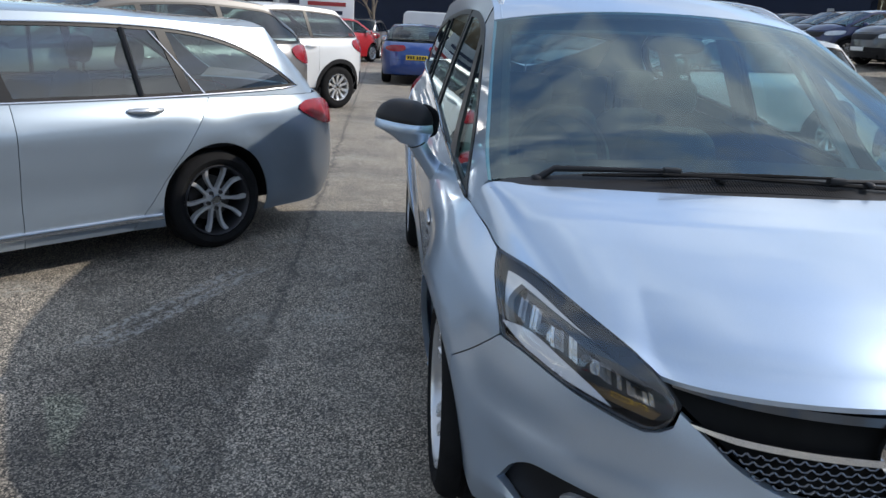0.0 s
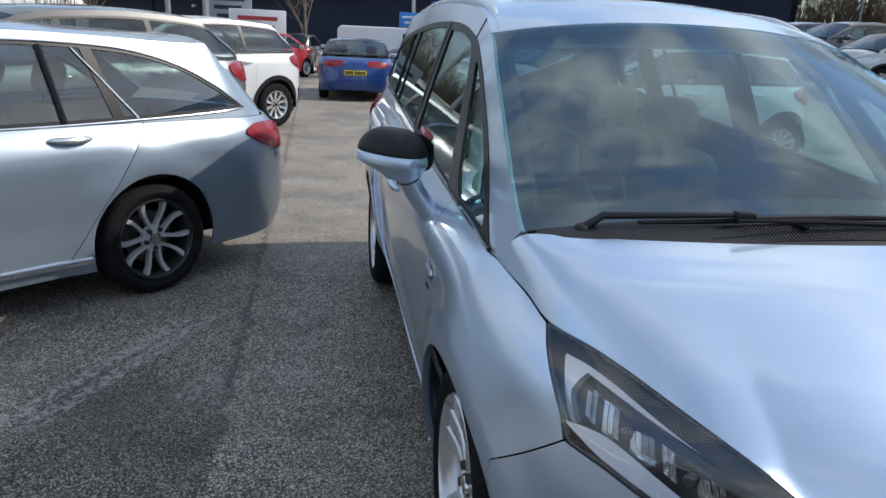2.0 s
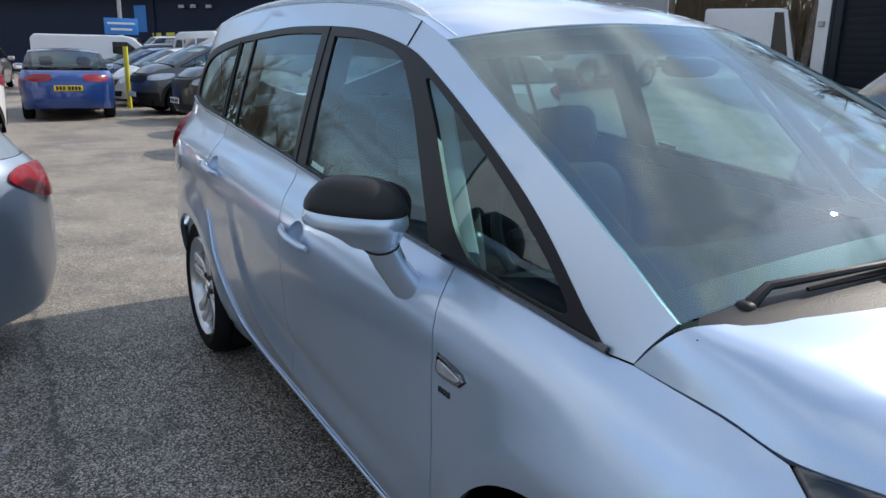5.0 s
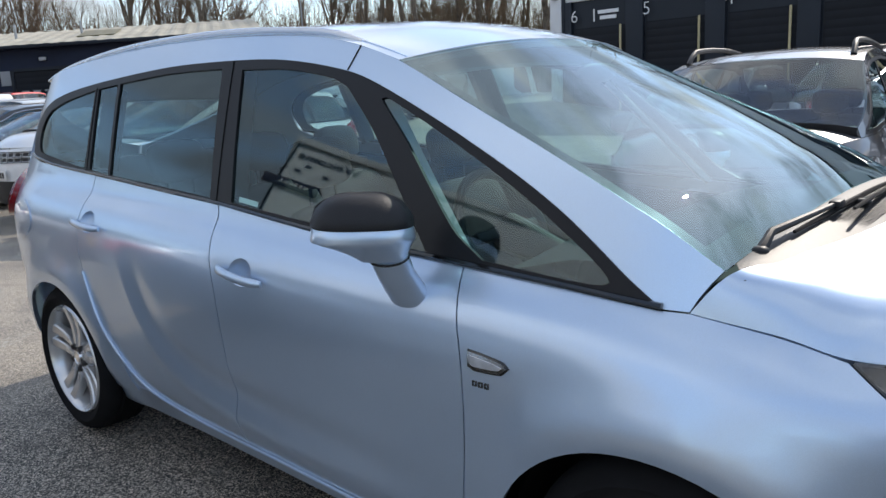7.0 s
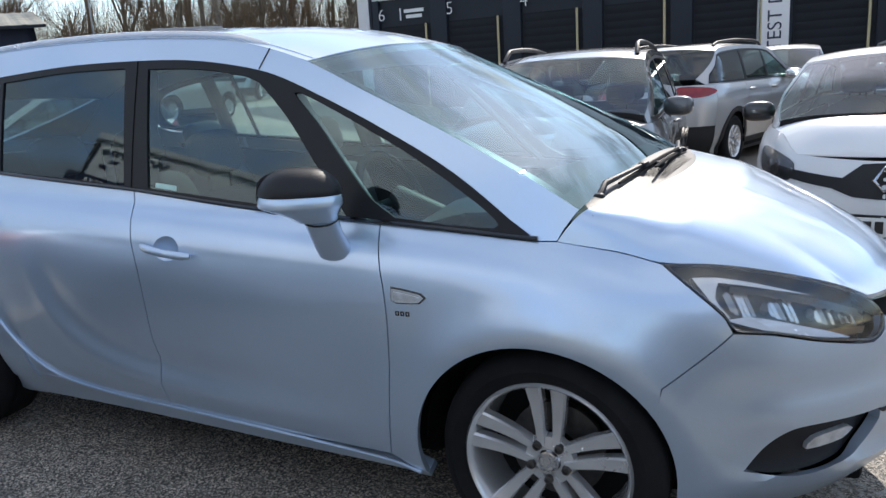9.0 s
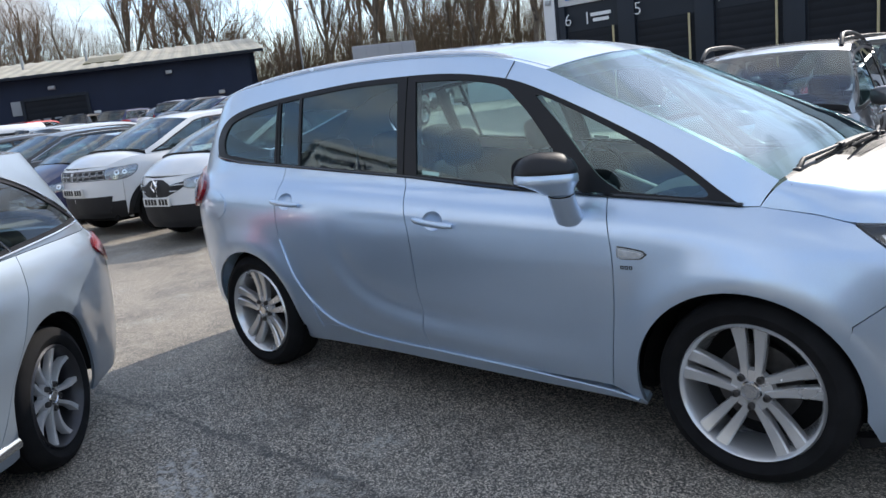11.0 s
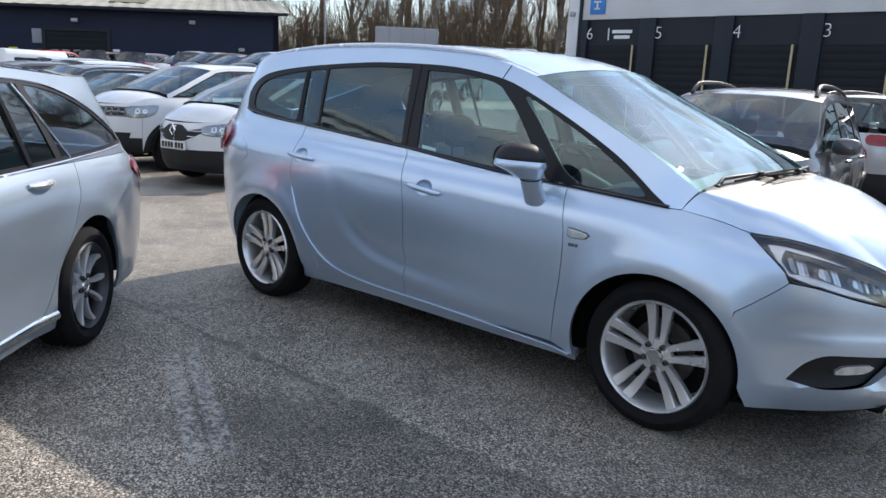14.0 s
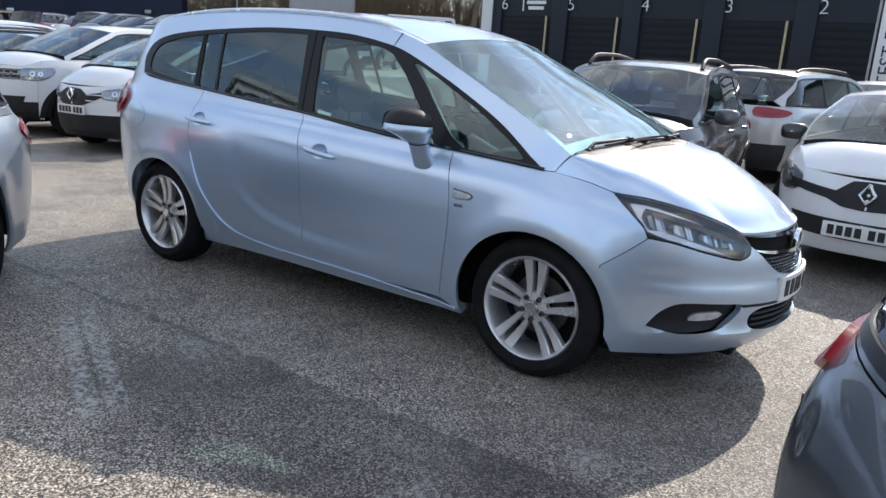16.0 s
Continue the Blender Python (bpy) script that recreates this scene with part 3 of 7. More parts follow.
    for off in (0.0, 0.115):
        line = calc("ADD", calc("ADD", y, calc("MULTIPLY", x, 0.455)), 2.745 + off)
        mark = calc("MULTIPLY", span(calc("ABSOLUTE", line), 0.034, 0.052, 1, 0), calc("MULTIPLY", span(x, -2.2, -2.1), span(x, -0.95, -1.1)))
        base = blend(calc("MULTIPLY", calc("MULTIPLY", mark, worn), 0.8), base, (0.52, 0.51, 0.49))
    spot = calc("MULTIPLY", span(noise_of(1.9, 4.0), 0.58, 0.68), worn)
    base = blend(calc("MULTIPLY", spot, 0.65), base, (0.46, 0.45, 0.41))
    l.new(base, b.inputs["Base Color"])
    b.inputs["Roughness"].default_value = 0.58
    p = node("Bump", Strength=1.0, Distance=0.008)
    l.new(calc("ADD", calc("MULTIPLY", speck, 0.6), calc("MULTIPLY", noise_of(150.0), 0.5)), p.inputs["Height"])
    l.new(p.outputs["Normal"], b.inputs["Normal"])
    return m


def rise(x, y):
    """The far part of the car park lies a little higher, up a gentle ramp."""
    ease = lambda t: max(0.0, min(1.0, t)) ** 2 * (3 - 2 * max(0.0, min(1.0, t)))
    return 1.05 * ease((y - 3.0) / 12.0) * ease((-11.5 - x) / 9.0)


gx_line = [-500, -200, -100] + [-70 + 2 * k for k in range(32)] + [0, 60, 500]
gy_line = [-500, -100, -20] + [0 + 2 * k for k in range(24)] + [60, 120, 500]
me = bpy.data.meshes.new("ground")
nx_g = len(gx_line)
me.from_pydata([(x, y, rise(x, y)) for y in gy_line for x in gx_line], [], [(j * nx_g + i, j * nx_g + i + 1, (j + 1) * nx_g + i + 1, (j + 1) * nx_g + i) for j in range(len(gy_line) - 1) for i in range(nx_g - 1)])
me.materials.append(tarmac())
me.shade_smooth()
tagged(new("ground", me), "worn grey tarmac of a car park with a darker relaid strip", "ground", kind="structure")

# ---- buildings ----
NAVY_CLAD = material("navy_cladding", (0.011, 0.018, 0.042), 0.55, spec=0.25, vary=0.12, scale=0.7, rough_vary=0.1)
DARK_CLAD = material("dark_slate_cladding", (0.016, 0.021, 0.030), 0.5, spec=0.25, vary=0.1, scale=0.8)
WHITE_CLAD = material("white_cladding", (0.62, 0.63, 0.65), 0.5, vary=0.06, scale=0.6)
ROOF_SHEET = material("weathered_roof_sheet", (0.36, 0.34, 0.28), 0.8, vary=0.2, scale=0.5, fine=0.15, fine_scale=8.0)
SKYLIGHT = material("grimy_skylight", (0.16, 0.145, 0.085), 0.6, vary=0.25, scale=3.0)
DOOR_SHEET = material("roller_door_sheet", (0.009, 0.011, 0.016), 0.5, spec=0.2, vary=0.15, scale=1.0)
YELLOW = material("yellow_sign", (0.62, 0.55, 0.05), 0.5)
SIGN_WHITE = material("sign_white", (0.75, 0.76, 0.78), 0.45)
SIGN_BLUE = material("sign_blue", (0.03, 0.20, 0.55), 0.45)
SIGN_GREY = material("sign_grey", (0.30, 0.31, 0.33), 0.45)
SIGN_NAVY = material("sign_navy", (0.01, 0.015, 0.05), 0.4)
POST = material("pale_post", (0.50, 0.43, 0.25), 0.5)
GALV = material("galvanised_steel", (0.36, 0.37, 0.38), 0.45, 0.7, vary=0.15, scale=6.0)

def ribbed(x0, x1, y, h, pitch):
    """A sheet door of shallow horizontal ribs, facing -y."""
    prof, z = [], 0.0
    while z < h:
        prof += [(y, z), (y - 0.004, z + 0.02), (y - 0.004, min(h, z + pitch - 0.03)), (y, min(h, z + pitch - 0.01))]
        z += pitch
    verts = [(x, a, b) for x in (x0, x1) for a, b in prof]
    n = len(prof)
    return verts, [(k, n + k, n + k + 1, k + 1) for k in range(n - 1)]


# long navy warehouse: u runs along its front, v behind it
wh_m = Matrix.Translation((-36.2, 24.0, 0.25)) @ Matrix(((-0.54, -0.842, 0, 0), (-0.842, 0.54, 0, 0), (-0.036, 0, 1, 0), (0, 0, 0, 1)))
wh = tagged(new("warehouse"), "long low navy warehouse with a pale corrugated roof", "building", kind="thing")
LEN, EAVE, RIDGE, DEEP = 76.0, 5.14, 6.8, 10.0


def solid_from(pieces, m):
    v, f = moved(join(*pieces), m)
    if m.to_3x3().determinant() < 0:
        f = [tuple(reversed(q)) for q in f]
    return v, f


mesh_part("wall", *solid_from([box(LEN, 0.3, EAVE, 0, (LEN / 2, 0.15, EAVE / 2)), box(0.3, 2 * DEEP, EAVE, 0, (0.15, DEEP, EAVE / 2)), box(LEN, 0.3, EAVE, 0, (LEN / 2, 2 * DEEP, EAVE / 2)), box(0.3, 2 * DEEP, EAVE, 0, (LEN - 0.15, DEEP, EAVE / 2)),
                                ([(0, 0, EAVE), (0, 2 * DEEP, EAVE), (0, DEEP, RIDGE), (0.25, 0, EAVE), (0.25, 2 * DEEP, EAVE), (0.25, DEEP, RIDGE)], [(0, 1, 2), (5, 4, 3)])], wh_m), NAVY_CLAD, wh)
rv, rf, cols = [], [], 400
for i in range(cols + 1):
    u = -0.6 + (LEN + 1.2) * i / cols
    h = 0.05 * (1 if i % 4 in (1, 2) else 0)
    rv += [(u, -0.7, EAVE - 0.02 + h), (u, DEEP, RIDGE + h), (u, 2 * DEEP + 0.7, EAVE - 0.02 + h)]
for i in range(cols):
    rf += [(3 * i + k, 3 * i + k + 1, 3 * i + k + 4, 3 * i + k + 3) for k in (0, 1)]
mesh_part("roof", *moved((rv, rf), wh_m), ROOF_SHEET, wh, smooth=False)
for u in (8.5, 18.0, 28.0, 38.0, 48.0, 58.0, 68.0):
    mesh_part("skylight", *moved(box(2.0, 3.6, 0.06, 0, (0, 0, 0)), wh_m @ Matrix.Translation((u, 4.4, EAVE + 4.4 * 0.173 + 0.10)) @ pose(0, 0, 0, 9.8, 0, 0)), SKYLIGHT, wh)
mesh_part("gutter", *moved(box(LEN + 1.0, 0.18, 0.16, 0.02, (LEN / 2, -0.75, EAVE - 0.08)), wh_m), DARK_CLAD, wh)
for u in (20.0, 44.0):
    mesh_part("downpipe", *moved(tube([(u, -0.08, 0), (u, -0.08, EAVE - 0.1)], 0.06, 8), wh_m), NAVY_CLAD, wh)
for u0, wide in ((9.3, 3.1), (52.0, 7.0)):
    dr = mesh_part("roller_door", *moved(ribbed(u0, u0 + wide, -0.03, 3.84, 0.32), wh_m), DOOR_SHEET, wh)
    for k in range(5):
        mesh_part("vision_panel", *moved(box(wide * 0.115, 0.03, 0.22, 0, (u0 + wide * (0.14 + 0.18 * k), -0.085, 2.75)), wh_m), SIGN_GREY, dr)
    mesh_part("door_frame", *moved(join(box(0.16, 0.1, 3.95, 0, (u0 - 0.08, -0.06, 1.97)), box(0.16, 0.1, 3.95, 0, (u0 + wide + 0.08, -0.06, 1.97)), box(wide, 0.1, 0.16, 0, (u0 + wide / 2, -0.06, 3.93))), wh_m), DARK_CLAD, dr)
for u, z, w, h, mat in ((12.75, 3.55, 0.6, 0.75, SIGN_GREY), (8.85, 2.75, 0.35, 0.35, SIGN_WHITE), (14.0, 2.7, 0.45, 0.45, YELLOW), (19.1, 2.65, 0.5, 0.4, YELLOW), (19.9, 2.65, 0.5, 0.4, YELLOW), (46.0, 0.9, 0.9, 0.7, YELLOW), (20.8, 3.65, 0.7, 1.5, SIGN_BLUE), (5.0, 2.0, 0.7, 0.25, SIGN_WHITE)):
    mesh_part("wall_sign", *moved(box(w, 0.05, h, 0.01, (u, -0.03, z)), wh_m), mat, wh)
for u, z in ((18.3, 4.28), (17.6, 4.28), (16.7, 4.25), (10.9, 4.42), (4.8, 4.5), (2.1, 3.05), (40.0, 4.3), (58.0, 4.3)):
    mesh_part("flood_light", *moved(box(0.34, 0.22, 0.2, 0.03, (u, -0.13, z)), wh_m), GALV, wh)
for u in (9.5, 13.0, 26.0):
    mesh_part("roof_vent", *moved(tube([(u, 4.5, EAVE + 0.7), (u, 4.5, EAVE + 1.6)], 0.08, 8), wh_m), GALV, wh)

# service bays with numbered doors
GY = 26.2
bays = tagged(new("service_building"), "dark service building with numbered roller doors under a white fascia", "building", kind="thing")
PITCH, X6 = 3.27, -16.7
mesh_part("wall", *join(box(46, 0.4, 4.85, 0, (5.6, GY + 0.6, 2.43)), box(0.4, 14, 7.2, 0, (-17.4, GY + 7.2, 3.6)), box(46, 0.4, 7.2, 0, (5.6, GY + 14, 3.6)), box(0.4, 14, 7.2, 0, (28.6, GY + 7.2, 3.6))), DARK_CLAD, bays)
mesh_part("fascia", *box(46, 0.5, 2.35, 0.02, (5.6, GY + 0.55, 6.03)), WHITE_CLAD, bays)
mesh_part("corner_trim", *box(0.55, 0.6, 7.2, 0.02, (-17.6, GY + 0.45, 3.6)), WHITE_CLAD, bays)
mesh_part("roof", *box(46, 14.2, 0.2, 0, (5.6, GY + 7.2, 7.3)), DARK_CLAD, bays)
for k in range(12):
    xk = X6 + PITCH * k
    mesh_part("pilaster", *box(0.75, 0.3, 4.85, 0.01, (xk - 0.55, GY + 0.38, 2.43)), DARK_CLAD, bays)
    mesh_part("roller_door", *ribbed(xk - 0.1, xk + 2.4, GY + 0.37, 3.75, 0.285), DOOR_SHEET, bays)
    mesh_part("door_post", *tube([(xk + 2.13, GY + 0.2, 0), (xk + 2.13, GY + 0.2, 3.75)], 0.045, 8), POST, bays)
    if k < 6:
        t = bpy.data.curves.new("numeral", "FONT")
        t.body, t.size, t.align_x, t.align_y, t.extrude = str(6 - k), 0.72, "CENTER", "CENTER", 0.01
        t.offset = -0.014
        t.materials.append(SIGN_WHITE)
        ob = new("numeral", t)
        ob.parent = bays
        ob.matrix_basis = pose(xk, GY + 0.20, 4.22, 90, 0, 0)
for w, z in ((0.95, 4.33), (0.75, 4.1)):
    mesh_part("sign_bar", *box(w, 0.03, 0.14, 0, (X6 + 1.5, GY + 0.36, z)), SIGN_WHITE, bays)
mesh_part("sign_bar", *box(0.05, 0.03, 0.5, 0, (X6 + 0.85, GY + 0.36, 4.22)), SIGN_WHITE, bays)
blue = mesh_part("blue_sign", *box(0.75, 0.05, 0.75, 0.02, (X6 + 0.25, GY + 0.27, 5.45)), SIGN_BLUE, bays)
mesh_part("sign_mark", *join(box(0.36, 0.02, 0.06, 0, (X6 + 0.25, GY + 0.23, 5.6)), box(0.06, 0.02, 0.36, 0, (X6 + 0.25, GY + 0.23, 5.45)), box(0.28, 0.02, 0.06, 0, (X6 + 0.25, GY + 0.23, 5.3))), SIGN_WHITE, blue)
for k in (0, 2):
    mesh_part("alarm_box", *box(0.25, 0.12, 0.2, 0.02, (-17.6, GY + 0.1, 2.9 + 1.1 * k)), GALV, bays)

# the showroom behind the camera, seen only as a reflection in the panes
show_m = pose(-18.2, -12.7, 0, 0, 0, math.degrees(math.atan2(-0.8, 0.6)))
showroom = tagged(new("showroom"), "pale clad showroom with dark lettering on its corner", "building", kind="thing")
mesh_part("wall", *moved(box(24, 12, 8.9, 0.02, (12, -6, 4.45)), show_m), WHITE_CLAD, showroom)
mesh_part("corner_trim", *moved(box(0.07, 0.07, 8.95, 0.01, (0, 0, 4.475)), show_m), DARK_CLAD, showroom)
mesh_part("parapet", *moved(box(24.3, 12.3, 0.3, 0.02, (12, -6, 9.05)), show_m), WHITE_CLAD, showroom)
mesh_part("fascia_sign", *moved(box(1.7, 0.1, 0.42, 0.02, (0.45, 0.08, 7.0)), show_m), SIGN_NAVY, showroom)
for k in range(6):
    mesh_part("sign_bar", *moved(box(0.09, 0.02, 0.14, 0, (0.15 + 0.15 * k, 0.14, 7.0)), show_m), SIGN_WHITE, showroom)
for u, z in ((0.62, 8.0), (0.40, 7.7), (1.25, 7.75)):
    mesh_part("notice", *moved(box(0.2, 0.04, 0.13, 0, (u, 0.02, z)), show_m), SIGN_NAVY, showroom)
for k in range(7):
    mesh_part("window", *moved(box(2.7, 0.08, 3.6, 0.02, (3.2 + 3.05 * k, 0.03, 2.1)), show_m), GLOSS_BLACK, showroom)
words = bpy.data.curves.new("lettering", "FONT")
words.body, words.size, words.align_x, words.align_y, words.extrude = "Welcome", 0.5, "CENTER", "CENTER", 0.02
words.materials.append(SIGN_NAVY)
lettering = new("lettering", words)
lettering.parent = showroom
lettering.matrix_basis = show_m @ pose(1.15, 0.03, 8.42, 90, 0, 180)

# ---- the blue-silver people carrier ----
def blob(sx, sy, sz, e=2.6, n=28, cut=None):
    """A rounded pod with soft corners; cut(x, y, z) may reshape each point."""
    verts, faces, m = [], [], n // 2
    f = lambda c: math.copysign(abs(c) ** (2 / e), c)
    for i in range(m + 1):
        th = math.pi * i / m - math.pi / 2
        for j in range(n):
            ph = 2 * math.pi * j / n
            p = (sx * f(math.cos(th)) * f(math.cos(ph)), sy * f(math.cos(th)) * f(math.sin(ph)), sz * f(math.sin(th)))
            verts.append(cut(*p) if cut else p)
    for i in range(m):
        faces += [(i * n + j, i * n + (j + 1) % n, (i + 1) * n + (j + 1) % n, (i + 1) * n + j) for j in range(n)]
    return verts, faces


def seat(x, y, z=0.42, h=0.62, mat=None, lean=14):
    """Cushion, backrest and head restraint of a car seat."""
    c = moved(blob(0.27, 0.25, 0.1, 4), pose(x, y, z))
    b = moved(blob(0.075, 0.24, h / 2, 4), pose(x - 0.28, y, z + h / 2, 0, -lean, 0))
    r = moved(blob(0.05, 0.13, 0.09, 3.4), pose(x - 0.40, y, z + h + 0.13, 0, -lean, 0))
    p = join(*(tube([(x - 0.385, y + d, z + h - 0.05), (x - 0.395, y + d, z + h + 0.1)], 0.008) for d in (-0.06, 0.06)))
    return c, b, r, p


def add_seats(car, places, mat, top=None):
    for x, y in places:
        c, b, r, p = seat(x, y)
        s = mesh_part("seat", *join(c, b), mat, car)
        mesh_part("head_restraint", *join(r, p), mat, s)


SZ = Shell(belt=[(-3.6, 1.13), (-3.2, 1.12), (-2.3, 1.08), (-1.3, 1.03), (0, 0.96), (0.5, 0.90), (1, 0.86)],
           low=[(-0.9, 0.785), (-0.8, 0.820), (-0.72, 0.853), (-0.6, 0.875), (-0.4, 0.893), (-0.25, 0.90), (-0.14, 0.893), (-0.06, 0.862), (0, 0.815)],
           tumble=0.30, bow=0.09, xs_f=-0.1, n_f=2.2, xs_r=-2.9, n_r=2.4,
           xf=[(0.15, 0.84), (0.3, 0.93), (0.45, 0.955), (0.6, 0.95), (0.7, 0.93), (0.8, 0.88), (0.9, 0.78), (1.0, 0.6)],
           xr=[(0.2, -3.58), (0.4, -3.66), (0.7, -3.68), (1.0, -3.66), (1.3, -3.56), (1.6, -3.35)])


SWEEP = curve([(-0.4, 0.362), (-0.8, 0.357), (-1.15, 0.365), (-1.5, 0.388), (-1.75, 0.435), (-1.93, 0.525), (-2.04, 0.66), (-2.10, 0.83), (-2.13, 1.0)], 0.08, False)


def flank(s, z):
    """The people carrier's skin with its wheel flares, its door scoop and its shoulder crease."""
    x, y, w = SZ.at(s, z)
    out = 0.0
    for hub in (0.0, -2.76):
        r = math.hypot(x - hub, z - 0.325)
        out += 0.028 * math.exp(-((r - 0.40) / 0.075) ** 2) * (1 if z > 0.2 else 0.5)
    if -2.45 < s < -0.5 and 0.2 < z < 1.1:
        # a blade-like scoop that sweeps along the doors and up before the rear wheel
        best = None
        for (s0, z0), (s1, z1) in zip(SWEEP, SWEEP[1:]):
            ds, dz = s1 - s0, z1 - z0
            k = max(0.0, min(1.0, ((s - s0) * ds + (z - z0) * dz) / (ds * ds + dz * dz)))
            d = math.hypot(s - s0 - k * ds, z - z0 - k * dz)
            if best is None or d < best[0]:
                best = (d, dz * (s - s0) - ds * (z - z0))
        d = math.copysign(best[0], best[1])
        fade = min(1.0, max(0.0, (0.92 - z) / 0.50)) * min(1.0, max(0.0, (-0.5 - s) / 0.9))
        out += fade * (-0.020 * math.exp(-((d - 0.085) / 0.055) ** 2) - 0.009 * math.exp(-((d - 0.22) / 0.15) ** 2) + 0.007 * math.exp(-((d + 0.008) / 0.03) ** 2))
    k = SZ.half(min(x, 0.5), z)
    return x, y * (1 + out / k), w


ARCH_F, ARCH_R = on_shell(SZ, arc(-0.02, 0.322, 0.372, n=60)), on_shell(SZ, arc(-2.76, 0.322, 0.368, n=60))
zaf = tagged(new("people_carrier"), "pale blue metallic people carrier with roof rails, parked on tarmac", "car", kind="thing")

# outline lines over (s, z)
BELT_TRIM = [(-3.02, 1.215), (-2.83, 1.178), (-2.36, 1.142), (-1.94, 1.109), (-1.54, 1.078), (-1.0, 1.026), (-0.51, 0.995), (-0.19, 0.975), (-0.028, 0.962)]
TOP_TRIM = [(-0.028, 0.962), (-0.286, 1.140), (-0.566, 1.283), (-0.872, 1.415), (-1.032, 1.468), (-1.315, 1.516), (-1.606, 1.534), (-2.014, 1.537), (-2.565, 1.505), (-2.88, 1.465), (-3.03, 1.40), (-3.07, 1.32), (-3.02, 1.215)]
window_band = [(*BELT_TRIM[0], 1), *BELT_TRIM[1:-1], (*BELT_TRIM[-1], 1), *TOP_TRIM[1:-1]]
band = curve(window_band, 0.03)
ROOF_EDGE = [(-0.84, 1.487), (-1.0, 1.537), (-1.19, 1.577), (-1.6, 1.612), (-2.05, 1.625), (-2.45, 1.617), (-2.9, 1.585), (-3.2, 1.53), (-3.36, 1.46)]
WS_EDGE = [(0.10, 1.043), (-0.10, 1.149), (-0.32, 1.254), (-0.60, 1.38), (-0.84, 1.487)]
BONNET_EDGE = [(0.024, 0.962), (0.178, 0.936), (0.272, 0.908), (0.42, 0.893), (0.608, 0.853), (0.749, 0.803), (0.80, 0.775)]

doors_front = curve([(-0.512, 0.997, 1), (-0.467, 0.80), (-0.47, 0.60), (-0.505, 0.32), (-0.515, 0.262, 1), (-0.92, 0.262), (-1.478, 0.275, 1), (-1.476, 0.60), (-1.478, 0.824), (-1.545, 1.080, 1), (-1.0, 1.026)], 0.03)
doors_rear = curve([(-1.545, 1.080, 1), (-1.478, 0.824), (-1.476, 0.60), (-1.478, 0.275, 1), (-1.78, 0.28), (-2.0, 0.30), (-2.15, 0.345), (-2.27, 0.43), (-2.36, 0.56), (-2.415, 0.705), (-2.44, 0.83), (-2.44, 0.98), (-2.42, 1.146, 1), (-2.36, 1.142), (-1.94, 1.109)], 0.03)
wing = curve([(-0.512, 0.997, 1), (-0.19, 0.975), (-0.028, 0.962), (0.024, 0.962, 1), (0.178, 0.934), (0.272, 0.904, 1), (0.318, 0.846), (0.375, 0.773), (0.385, 0.735, 1), (0.30, 0.668), (0.219, 0.603, 1), (0.20, 0.45), (0.10, 0.25, 1), (-0.375, 0.228, 1), (-0.517, 0.262, 1), (-0.505, 0.32), (-0.47, 0.60), (-0.467, 0.80)], 0.03)
quarter = curve([(-2.42, 1.146, 1), (-2.44, 0.98), (-2.44, 0.83), (-2.415, 0.705), (-2.36, 0.56), (-2.27, 0.43), (-2.25, 0.28, 1), (-3.1, 0.30, 1), (-3.12, 0.55, 1), (-3.45, 0.66), (-4.0, 0.70, 1), (-4.0, 1.20, 1), (-3.35, 1.46, 1), (-3.2, 1.53), (-2.9, 1.585), (-2.45, 1.617), (-2.05, 1.625), (-1.6, 1.612), (-1.19, 1.577), (-1.0, 1.537), (-0.84, 1.487), (-0.60, 1.38), (-0.32, 1.254), (-0.10, 1.149), (0.10, 1.043, 1), (0.024, 0.962, 1), (-0.028, 0.962, 1),
                 *TOP_TRIM[1:-1], (-3.02, 1.215), (-2.83, 1.178)], 0.03)
rear_bumper = curve([(-3.12, 0.55, 1), (-3.45, 0.66), (-4.0, 0.70, 1), (-4.0, 0.27, 1), (-3.6, 0.24), (-3.1, 0.22, 1)], 0.04)
sill_line = curve([(-2.27, 0.30, 1), (-2.0, 0.297), (-1.78, 0.277), (-1.316, 0.268), (-0.913, 0.255), (-0.36, 0.228, 1), (-0.39, 0.195, 1), (-0.92, 0.195), (-1.8, 0.20), (-2.33, 0.19, 1)], 0.03)

GRIPS = ((-1.434, -1.209, 0.905, 0.879), (-2.463, -2.234, 0.980, 0.960))


def hollow(grip):
    """Outline of the finger hollow behind a handle: its middle and its edge over (s, z)."""
    cx, cz = (grip[0] + grip[1]) / 2 - 0.01, (grip[2] + grip[3]) / 2 + 0.005
    return cx, cz, [(cx + 0.058 * math.cos(a), cz + 0.042 * math.sin(a)) for a in (2 * math.pi * k / 36 for k in range(36))]


both("front_door", sheet(doors_front, flank, [hollow(GRIPS[0])[2]], gap=0.0022, res=0.024), BLUE_SILVER, zaf)
both("rear_door", sheet(doors_rear, flank, [ARCH_R, hollow(GRIPS[1])[2]], gap=0.0022, res=0.023), BLUE_SILVER, zaf)
both("front_wing", sheet(wing, flank, [ARCH_F], gap=0.0018, res=0.04, depth=0.02), BLUE_SILVER, zaf)
both("rear_quarter", sheet(quarter, flank, [ARCH_R, band], gap=0.0016, res=0.05, depth=0.02), BLUE_SILVER, zaf)
both("rear_bumper", sheet(rear_bumper, flank, [ARCH_R], gap=0.0016, res=0.06), BLUE_SILVER, zaf)
both("sill", sheet(sill_line, flank, [ARCH_F, ARCH_R], gap=0.001, res=0.05, depth=0.05, proud=-0.006), BLUE_SILVER, zaf)
